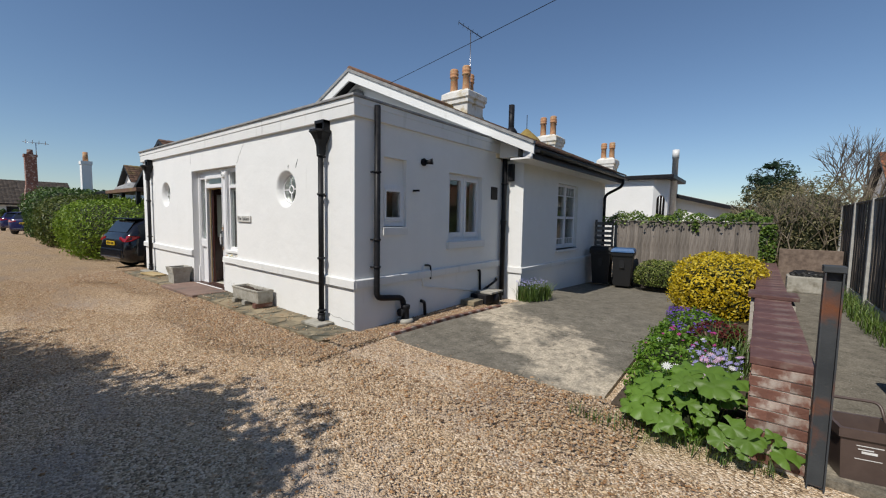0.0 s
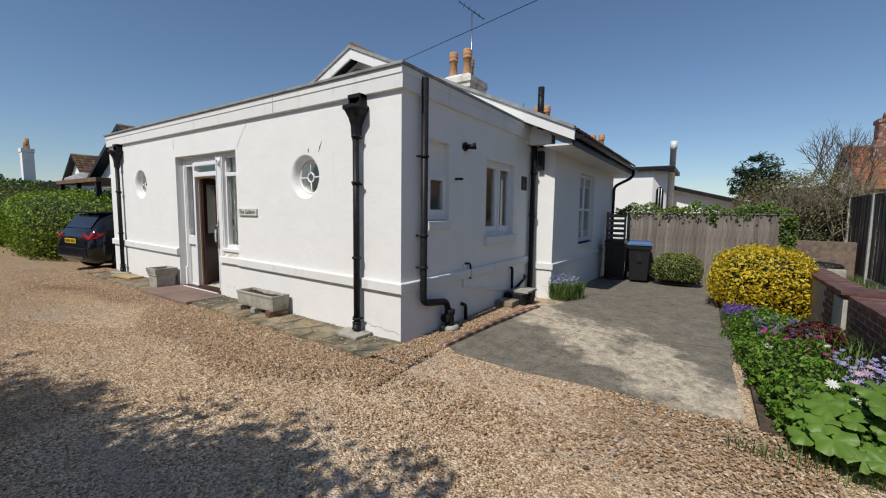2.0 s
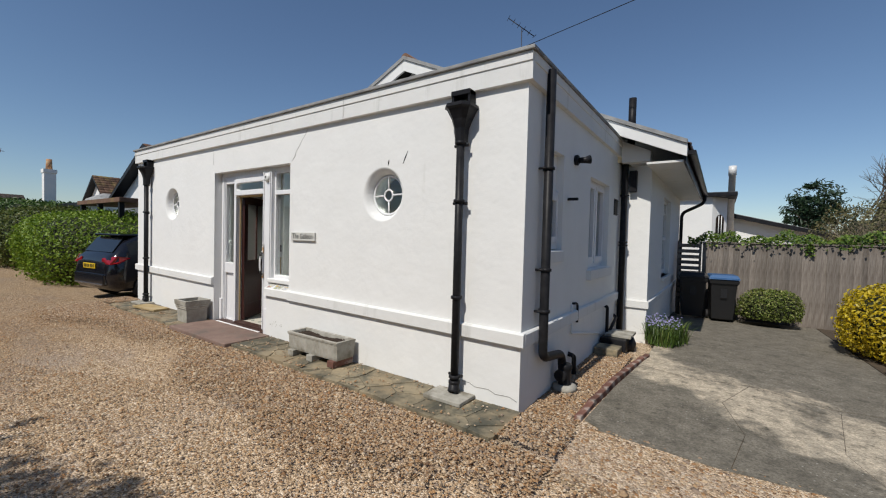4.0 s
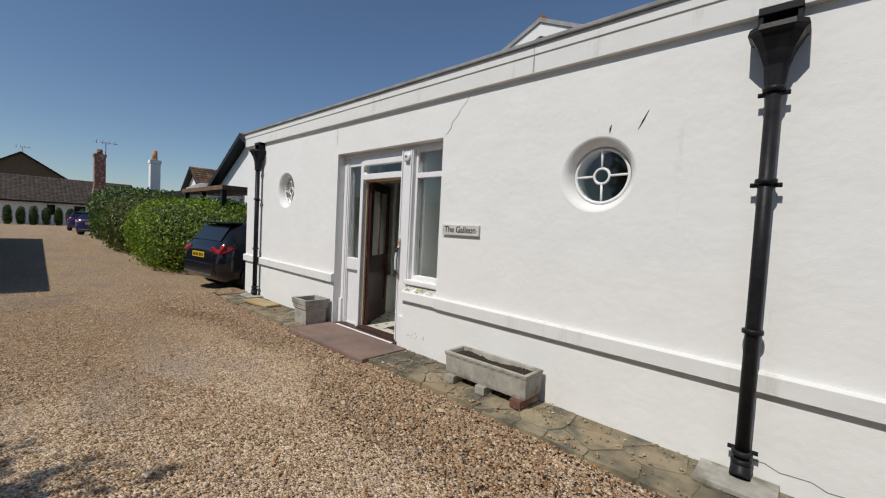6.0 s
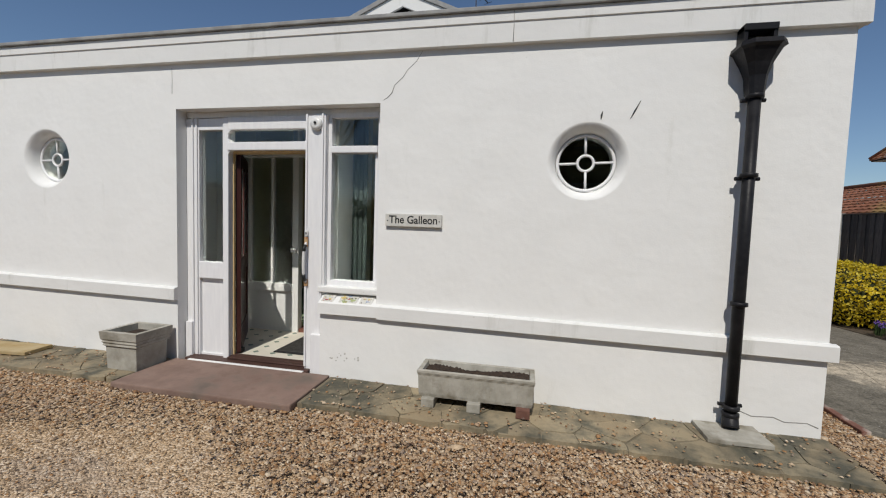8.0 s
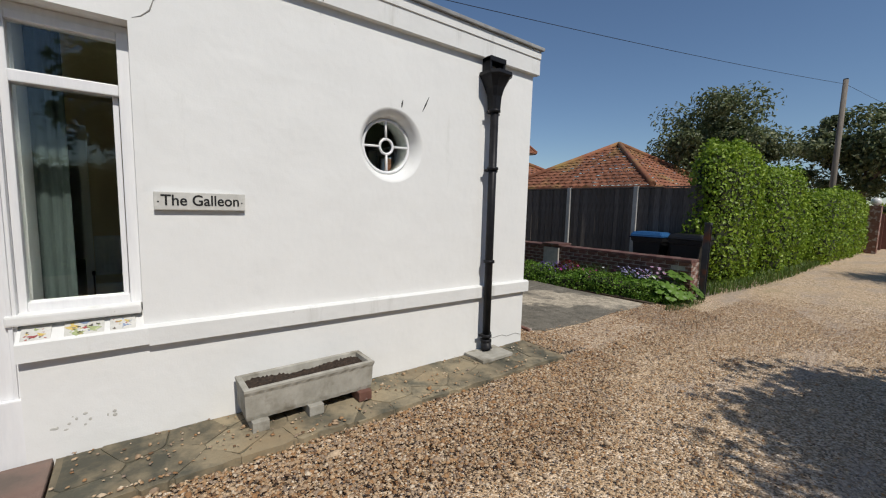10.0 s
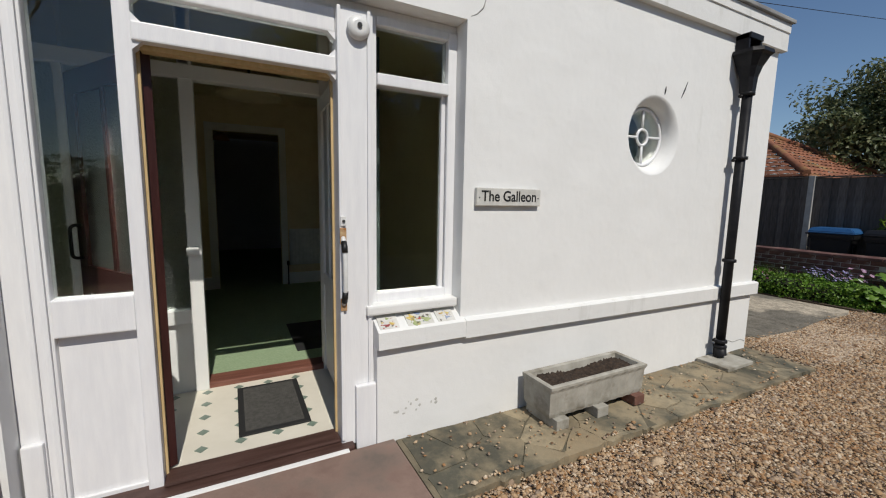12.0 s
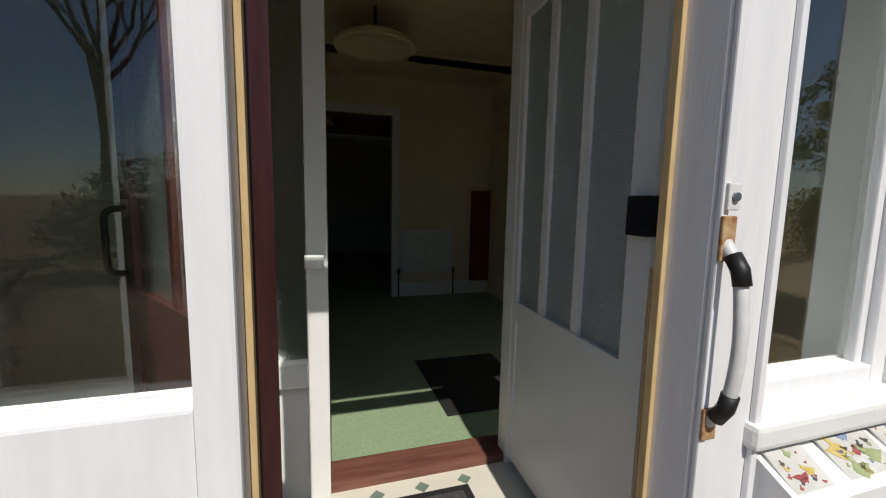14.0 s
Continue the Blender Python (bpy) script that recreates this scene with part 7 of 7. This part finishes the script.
# ---- other houses ----
def gabled(name, x0, x1, y0, y1, eave, ridge, along, wall_m, tile_m, label, over=0.35, windows=(), barge=None):
    """A house with a pitched roof; along: 'x' or 'y', the ridge's direction."""
    e = holder(name, ((x0 + x1) / 2, (y0 + y1) / 2, 0), label, "house")
    b = bmesh.new()
    cx, cy = (x0 + x1) / 2, (y0 + y1) / 2
    if along == "y":
        extruded(b, [(x0, y0, 0), (x1, y0, 0), (x1, y0, eave), (cx, y0, ridge - 0.1), (x0, y0, eave)], (0, y1 - y0, 0))
    else:
        extruded(b, [(x0, y0, 0), (x0, y1, 0), (x0, y1, eave), (x0, cy, ridge - 0.1), (x0, y0, eave)], (x1 - x0, 0, 0))
    part("wall", b, wall_m, e)
    slope = (ridge - eave) / ((x1 - x0) / 2 if along == "y" else (y1 - y0) / 2)
    ze = eave - slope * over + 0.06
    for s in (-1, 1):
        if along == "y":
            ex = cx + s * ((x1 - x0) / 2 + over)
            p0, run, down = (cx, y0 - over, ridge + 0.06), (0, y1 - y0 + 2 * over, 0), (ex - cx, 0, ze - ridge - 0.06)
            deck = [(cx, y0 - over, ridge + 0.05), (ex, y0 - over, ze - 0.01), (ex, y0 - over, ze - 0.14), (cx, y0 - over, ridge - 0.12)]
            ln = (0, y1 - y0 + 2 * over, 0)
        else:
            ey = cy + s * ((y1 - y0) / 2 + over)
            p0, run, down = (x0 - over, cy, ridge + 0.06), (x1 - x0 + 2 * over, 0, 0), (0, ey - cy, ze - ridge - 0.06)
            deck = [(x0 - over, cy, ridge + 0.05), (x0 - over, ey, ze - 0.01), (x0 - over, ey, ze - 0.14), (x0 - over, cy, ridge - 0.12)]
            ln = (x1 - x0 + 2 * over, 0, 0)
        b = bmesh.new()
        extruded(b, deck, ln)
        part("roof_deck", b, barge or IRON, e)
        part("roof", tiled_slope(p0, run, down, max(6, int(Vector(down).length / 0.3)), max(8, int(Vector(run).length / 0.32)), tile_m, 0.035), None, e)
    for r in windows:
        w = part("window", boxes(r), CARGLASS, e, "dark window")
        x, X, y, Y, z, Z = r
        t = 0.05
        if X - x < Y - y:
            fr = ((x - 0.02, X + 0.02, y - t, y, z - t, Z + t), (x - 0.02, X + 0.02, Y, Y + t, z - t, Z + t), (x - 0.02, X + 0.02, y, Y, Z, Z + t), (x - 0.02, X + 0.03, y, Y, z - t, z))
        else:
            fr = ((x - t, x, y - 0.02, Y + 0.02, z - t, Z + t), (X, X + t, y - 0.02, Y + 0.02, z - t, Z + t), (x, X, y - 0.02, Y + 0.02, Z, Z + t), (x, X, y - 0.03, Y + 0.02, z - t, z))
        for q in fr:
            part("frame", boxes(q), WOODWHITE, w)
    return e


BROWNWALL = mottled("brown_weatherboard", (0.1, 0.075, 0.05), (0.15, 0.115, 0.08), 4, 0.9, 0.3, 20, stretch=(0.5, 0.5, 6))
gabled("neighbour_house", -21.2, -13.0, 3.35, 10.5, 2.65, 4.8, "y", WHITE, TILE, "white gabled neighbouring house with black bargeboards", 0.4, [(-16.7, -16.1, 3.32, 3.37, 3.0, 3.85)], IRON)
vd = holder("veranda", (-14, 1.6, 0), "dark timber veranda roof in front of the neighbouring house", "veranda")
part("veranda_roof", boxes((-16.5, -12.6, 0.9, 2.3, 2.32, 2.45), bev=0.01), TILE, vd)
for x in (-16.3, -14.6, -12.8):
    part("post", boxes((x - 0.06, x + 0.06, 0.95, 1.07, 0, 2.32)), IRON, vd)
gabled("far_gabled_house", -38.5, -33.5, 6.6, 13.4, 3.4, 5.3, "y", WHITE, TILE, "far white gabled house with brown tiles", 0.4, [(-36.4, -35.9, 6.57, 6.62, 3.2, 3.9)])
fl = holder("flat_roofed_garage", (-22, 3, 0), "low white flat-roofed garage behind the hedges", "garage")
part("wall", boxes((-27, -17.8, 2.6, 4.5, 0, 2.55)), WHITE, fl)
part("roof", boxes((-27.3, -17.5, 2.35, 4.6, 2.55, 2.72), bev=0.01), IRON, fl)
lt = holder("roof_lantern", (-23, 3.6, 2.7), "low glazed roof lantern on the flat roof", "roof light")
b = bmesh.new()
lathe(b, [(0.9, 0), (0.8, 0.2), (0.2, 0.5)], (-23, 3.5, 2.72), 8)
part("glazing", b, COPING, lt)
gabled("far_bungalow", -66, -57, -3.9, 6.3, 2.5, 4.9, "y", WHITE, TILEGREY, "long low white bungalow at the end of the track", 0.5, [(-57.02, -56.97, -0.7, -0.1, 1.0, 2.0), (-57.02, -56.97, 1.3, 2.2, 1.0, 2.0)])
gabled("brown_gabled_house", -92, -76, -7.7, 3.1, 5.0, 8.7, "x", BROWNWALL, TILEGREY, "large brown gabled house beyond the bungalow", 0.5)
gabled("far_house", -60, -48, 11.5, 18, 3.3, 5.6, "x", WHITE, TILERED, "far house with a red tiled roof", 0.4)
def small_stack(x, y, z0, z1, w, m, pot, label):
    e = holder("chimney", (x, y, z0), label, "chimney")
    b = bmesh.new()
    ring = [[b.verts.new((x + sx * q, y + sy * q, z)) for sx, sy in ((-1, -1), (1, -1), (1, 1), (-1, 1))] for q, z in ((w * 1.35, z0), (w * 1.35, z0 + (z1 - z0) * 0.45), (w, z0 + (z1 - z0) * 0.6), (w, z1 - 0.25), (w * 1.15, z1 - 0.2), (w * 1.15, z1))]
    for a, c in zip(ring, ring[1:]):
        for k in range(4):
            b.faces.new((a[k], a[(k + 1) % 4], c[(k + 1) % 4], c[k]))
    b.faces.new(ring[-1])
    part("chimney_shaft", b, m, e)
    b = bmesh.new()
    lathe(b, [(w * 0.6, 0), (w * 0.5, pot), (w * 0.4, pot)], (x, y, z1), 12)
    part("chimney_pot", b, TERRA if m is WHITE else BRICK, e)
small_stack(-45, 1.95, 0, 6.35, 0.36, BRICK, 0.42, "tall dark red brick chimney beside the far bungalow")
small_stack(-30, 2.8, 0.0, 4.8, 0.25, WHITE, 0.58, "white rendered chimney above the hedges")
def lean_aerial(x, y, z0, z1):
    b = bmesh.new()
    tube(b, [(x, y, z0), (x, y, z1)], 0.03, 5)
    for k in range(4):
        tube(b, [(x - 0.1, y - 0.6 + k * 0.4, z1 - 0.1), (x + 0.1, y - 0.6 + k * 0.4, z1 + 0.2)], 0.02, 4)
    tube(b, [(x, y - 0.8, z1), (x, y + 0.8, z1)], 0.02, 4)
    thing("tv_aerial", b, ALLOY, "thin television aerial on a far roof", "aerial")
lean_aerial(-45.1, 2.35, 6.2, 7.4)
lean_aerial(-80, -2.1, 8.5, 9.8)

ga = holder("garage_row", (-20, -7, 0), "row of low white garages with flat roofs across the track", "garage")
part("wall", boxes((-29.5, -11.0, -9.5, -4.95, 0, 2.35)), WHITE, ga)
part("roof", boxes((-29.7, -10.9, -9.7, -4.8, 2.35, 2.46), bev=0.01), COPING, ga)
for k in range(6):
    dr = part("garage_door", boxes((-28.9 + k * 3.0, -26.6 + k * 3.0, -4.97, -4.92, 0.0, 2.0)), FENCEDARK if k % 2 else POSTC, ga, "up-and-over garage door")
    part("handle", boxes((-27.8 + k * 3.0, -27.65 + k * 3.0, -4.93, -4.89, 0.95, 0.98)), ALLOY, dr)
ga.rotation_euler = (0, 0, radians(-1.8))
ga.location.y += 0.45

# white tower and wing behind the yard
tw = holder("white_tower", (0.4, 14.5, 0), "white flat-roofed tower with an arched window", "house")
part("wall", boxes((-1.9, 0.95, 14.0, 16.5, 0, 3.1)), WHITE, tw)
b = bmesh.new()
prism(b, [(0.95, 14.0), (1.35, 14.5), (1.35, 16.5), (0.95, 16.5)], 0, 3.1)
part("wall", b, WHITE, tw)
part("roof_edge", boxes((-2.1, 1.6, 13.8, 16.7, 3.1, 3.24), bev=0.02), IRON, tw, "black flat roof edge")
b = bmesh.new()
arch = [(-0.17, 0)] + [(0.17 * math.cos(math.pi - k * math.pi / 10), 0.62 + 0.17 * math.sin(k * math.pi / 10)) for k in range(11)] + [(0.17, 0)]
ax, ay = Vector((0.625, 0.78, 0)), Vector((0.78, -0.625, 0))
extruded(b, [Vector((1.15, 14.25, 1.75)) + ax * u + Vector((0, 0, w)) + ay * 0.012 for u, w in arch], ay * 0.01)
wd = part("window", b, CARGLASS, tw, "dark arched window")
b = bmesh.new()
for u in (-0.06, 0.06):
    p0 = Vector((1.15, 14.25, 1.75)) + ax * u + ay * 0.025
    tube(b, [p0, p0 + Vector((0, 0, 0.75))], 0.012, 6)
part("glazing_bar", b, WOODWHITE, wd)
wg = holder("white_wing", (2.3, 16, 0), "white wing with a low dark-edged roof behind the fence", "house")
b = bmesh.new()
extruded(b, [(1.35, 15.0, 0), (4.2, 15.0, 0), (4.2, 15.0, 1.85), (1.35, 15.0, 2.6)], (0, 3, 0))
part("wall", b, WHITE, wg)
b = bmesh.new()
extruded(b, [(1.2, 14.7, 2.72), (4.5, 14.7, 1.86), (4.5, 14.7, 1.76), (1.2, 14.7, 2.6)], (0, 3.5, 0))
part("roof", b, COPING, wg)
part("bargeboard", mesh_of("bargeboard", (lambda q: (extruded(q, [(1.2, 14.66, 2.7), (4.5, 14.66, 1.85), (4.5, 14.66, 1.72), (1.2, 14.66, 2.56)], (0, 0.04, 0)), q)[1])(bmesh.new()), IRON), None, wg)
b = bmesh.new()
tube(b, [(1.6, 13.55, 0), (1.6, 13.55, 3.9), (1.6, 13.55, 3.9), (1.6, 13.55, 4.22)], [0.1, 0.1, 0.115, 0.115], 14)
tw.location += Vector((0.15, -1.4, 0))
wg.location += Vector((0.15, -1.0, 0))
thing("white_flue", b, ENAMEL, "tall white metal flue beside the tower", "flue")

# tiled houses beyond the dark fence
def hip_roof(e, x0, x1, y0, y1, z0, z1, tile_m, ridge=0.0, over=0.3):
    """A hipped roof whose ridge runs along y for the given length."""
    cx, cy = (x0 + x1) / 2, (y0 + y1) / 2
    x0, x1, y0, y1 = x0 - over, x1 + over, y0 - over, y1 + over
    a, c = Vector((cx, cy - ridge / 2, z1)), Vector((cx, cy + ridge / 2, z1))
    n = max(7, int((z1 - z0) / 0.15))
    verts, faces = [], []
    for corner in (((x0, y0), (x0, y1), a, c), ((x1, y0), (x1, y1), a, c), ((x0, y0), (x1, y0), a, a), ((x0, y1), (x1, y1), c, c)):
        (px, py), (qx, qy), ta, tb = corner
        lo0, lo1 = Vector((px, py, z0)), Vector((qx, qy, z0))
        for r in range(n):
            t0, t1 = r / n, (r + 1.06) / n
            l0, l1 = ta.lerp(lo0, t0), tb.lerp(lo1, t0)
            h0, h1 = ta.lerp(lo0, min(t1, 1.02)) + Vector((0, 0, 0.05)), tb.lerp(lo1, min(t1, 1.02)) + Vector((0, 0, 0.05))
            m = max(1, int((h1 - h0).length / 0.33))
            for k in range(m):
                i = len(verts)
                s0, s1 = k / m, (k + 0.97) / m
                hump = Vector((0, 0, 0.04))
                verts += [l0.lerp(l1, s0), l0.lerp(l1, (s0 + s1) / 2) + hump, l0.lerp(l1, s1), h0.lerp(h1, s1), h0.lerp(h1, (s0 + s1) / 2) + hump, h0.lerp(h1, s0), h0.lerp(h1, s0) - Vector((0, 0, 0.07)), h0.lerp(h1, s1) - Vector((0, 0, 0.07))]
                faces += [(i, i + 1, i + 4, i + 5), (i + 1, i + 2, i + 3, i + 4), (i + 5, i + 4, i + 3, i + 3), (i + 6, i + 5, i + 3, i + 7)]
    faces = [f for f in faces if len(set(f)) == 4]
    part("roof", raw_mesh("roof", [v_[:] for v_ in verts], faces, tile_m), None, e)
    b = bmesh.new()
    for p, q in (((x0, y0), a), ((x1, y0), a), ((x0, y1), c), ((x1, y1), c)):
        tube(b, [(p[0], p[1], z0 + 0.06), q + Vector((0, 0, 0.08))], 0.11, 8)
    if ridge:
        tube(b, [a + Vector((0, 0, 0.08)), c + Vector((0, 0, 0.08))], 0.11, 8)
    part("hip_tiles", b, tile_m, e)
    part("soffit", boxes((x0 + 0.05, x1 - 0.05, y0 + 0.05, y1 - 0.05, z0 - 0.1, z0 - 0.02)), IRON, e)


hb1 = holder("hipped_bungalow", (14, 8, 0), "bungalow with a red-brown hipped tile roof beyond the fence", "house")
part("wall", boxes((11.2, 18.7, 4.1, 10.7, 0, 2.4)), WHITE, hb1)
hip_roof(hb1, 11.2, 18.7, 4.1, 10.7, 2.4, 4.56, TILERED)
part("wall", boxes((11.5, 17.0, 11.5, 24.0, 0, 2.5)), WHITE, hb1)
hip_roof(hb1, 11.5, 17.0, 10.0, 26.0, 2.45, 3.95, TILERED, 11.0)
th = holder("timbered_tower_house", (22, 22.5, 0), "half-timbered house tower with a red pyramid roof", "house")
part("wall", boxes((19.4, 24.2, 20.0, 24.8, 0, 6.1)), WHITE, th)
hip_roof(th, 19.4, 24.2, 20.0, 24.8, 6.1, 9.6, TILERED, 0, 0.6)
for k in range(9):
    part("timber", boxes((19.34, 19.4, 20.0 + k * 0.58, 20.12 + k * 0.58, 4.2, 6.05)), IRON, th, "black timber")
    part("timber", boxes((19.5 + k * 0.57, 19.62 + k * 0.57, 19.94, 20.0, 4.2, 6.05)), IRON, th, "black timber")
for z in (4.2, 5.1, 5.95):
    part("timber", boxes((19.33, 19.4, 20.0, 24.8, z, z + 0.12)), IRON, th, "black timber")
    part("timber", boxes((19.4, 24.2, 19.93, 20.0, z, z + 0.12)), IRON, th, "black timber")
part("window", boxes((19.35, 19.42, 21.2, 22.6, 5.15, 5.95)), CARGLASS, th, "dark window")
part("window", boxes((20.6, 22.0, 19.95, 20.02, 5.15, 5.95)), CARGLASS, th, "dark window")
part("balcony", boxes((24.2, 25.4, 20.0, 22.0, 4.0, 4.3), bev=0.02), REDPAINT, th, "dark red balcony")
rh = gabled("red_roofed_house", 9.5, 17.0, 26.0, 33.0, 3.2, 5.6, "x", WHITE, TILERED, "house with red tiles and a brick chimney beyond the fence", 0.4)
th.location += Vector((-0.85, 0.3, 0))
small_stack(10.6, 28.6, 4.2, 6.9, 0.4, BRICK, 0.4, "red brick chimney on a tiled roof")

# gate, pillar and globe lamp at the end of the track
gt = holder("driveway_gate", (24.3, -2.8, 0), "dark red boarded driveway gate at the track end", "gate")
for k in range(18):
    part("board", boxes((24.27, 24.31, -5.1 + k * 0.25, -4.86 + k * 0.25, 0.05, 1.55 + 0.05 * math.sin(k * 0.35)), bev=0.006), MAHOG, gt)
part("rail", boxes((24.31, 24.36, -5.1, -0.6, 0.25, 0.37), (24.31, 24.36, -5.1, -0.6, 1.1, 1.22)), MAHOG, gt)
part("post", boxes((24.2, 24.4, -0.62, -0.4, 0, 1.7), bev=0.01), MAHOG, gt)
gl = holder("globe_lamp", (21.4, -0.55, 0), "white globe lamp on a low brick pillar", "lamp")
part("pillar", boxes((21.2, 21.6, -0.75, -0.35, 0, 2.0), bev=0.01), BRICK, gl)
b = bmesh.new()
bmesh.ops.create_uvsphere(b, u_segments=20, v_segments=12, radius=0.17, matrix=Matrix.Translation((21.4, -0.55, 2.17)))
for f in b.faces:
    f.smooth = True
part("globe", b, ENAMEL, gl)

# ---- loose stones ----
def stones(name, n, xr, yr, size, material, label, zfun, keep=None):
    c = np.stack([RNG.uniform(*xr, n), RNG.uniform(*yr, n)], 1)
    if keep is not None:
        c = c[keep(c)]
    n = len(c)
    base = np.array([(1, 0, 0), (0, 1, 0), (-1, 0, 0), (0, -1, 0), (0, 0, 1), (0, 0, -1), (0.62, 0.62, 0.5), (-0.62, 0.62, 0.5), (-0.62, -0.62, 0.5), (0.62, -0.62, 0.5)], dtype=float)
    s = size * np.exp(RNG.normal(0, 0.32, (n, 1)))
    sc = np.concatenate([s * RNG.uniform(0.8, 1.4, (n, 1)), s * RNG.uniform(0.65, 1.0, (n, 1)), s * RNG.uniform(0.4, 0.75, (n, 1))], 1)
    v = base[None] * sc[:, None] * RNG.uniform(0.82, 1.15, (n, 10, 1))
    a = RNG.uniform(0, math.tau, n)
    t = RNG.normal(0, 0.25, n)
    y2, z2 = v[..., 1] * np.cos(t)[:, None] - v[..., 2] * np.sin(t)[:, None], v[..., 1] * np.sin(t)[:, None] + v[..., 2] * np.cos(t)[:, None]
    x3, y3 = v[..., 0] * np.cos(a)[:, None] - y2 * np.sin(a)[:, None], v[..., 0] * np.sin(a)[:, None] + y2 * np.cos(a)[:, None]
    z = zfun(c) + RNG.uniform(0.0, 0.35, n) * s[:, 0]
    w = np.stack([x3 + c[:, :1], y3 + c[:, 1:], z2 + z[:, None]], -1)
    tri = np.array([(4, 6, 7), (4, 7, 8), (4, 8, 9), (4, 9, 6), (0, 1, 6), (1, 7, 6), (1, 2, 7), (2, 8, 7), (2, 3, 8), (3, 9, 8), (3, 0, 9), (0, 6, 9)])
    f = (np.arange(n)[:, None, None] * 10 + tri[None]).reshape(-1, 3)
    return tagged(new(name, raw_mesh(name, w.reshape(-1, 3), f, material)), label, "gravel", "", "stuff")


def near_house(c):
    x, y = c[:, 0], c[:, 1]
    edge = -1.15 + 0.22 * np.sin(x * 0.9) + 0.12 * np.sin(x * 2.7 + 1)
    fade = np.clip((y - edge) / 0.4 + 0.5, 0, 1)
    ok = RNG.random(len(c)) < fade
    step = (x > -5.37) & (x < -3.72) & (y > -0.63)
    pave = (y > -0.53 + 0.03 * np.sin(x * 7)) & (x > -8.25) & (x < 0.03)
    return ok & ~step & (~pave | (RNG.random(len(c)) < 0.035))


stones("pebbles_by_wall", 80000, (-8.9, 0.5), (-1.7, -0.02), 0.0088, PEBBLE, "loose brown and grey pebbles along the paving", lambda c: np.where(c[:, 1] > -0.52, 0.074 + 0.015 * np.clip(-c[:, 0], 0, 3.6), 0.022 + (0.012 + 0.013 * np.clip(-c[:, 0], 0, 3.6)) * np.clip((c[:, 1] + 1.4) / 0.6, 0, 1)), near_house)
stones("pebbles_side", 8500, (0.0, 0.46), (0.0, 2.7), 0.009, PEBBLE, "loose pebbles between the side wall and the edging", lambda c: np.full(len(c), 0.03))
stones("pebbles_yard_edge", 17000, (0.3, 3.6), (-1.1, 0.2), 0.009, PEBBLE, "loose pebbles before the concrete yard", lambda c: np.full(len(c), 0.015), lambda c: RNG.random(len(c)) < np.clip((c[:, 1] + 1.0) / 0.6, 0.1, 1))
stones("track_stones", 140000, (-12, 6), (-3.7, -0.6), 0.0066, PEBBLE_PALE, "scattered small stones on the gravel track", lambda c: np.full(len(c), 0.0), lambda c: RNG.random(len(c)) < np.clip((c[:, 0] + 12) / 5, 0, 1) * (0.3 + 0.7 * (np.sin(c[:, 0] * 0.8 + np.sin(c[:, 1] * 1.7)) * np.cos(c[:, 1] * 1.3 + c[:, 0] * 0.3) > -0.1)))
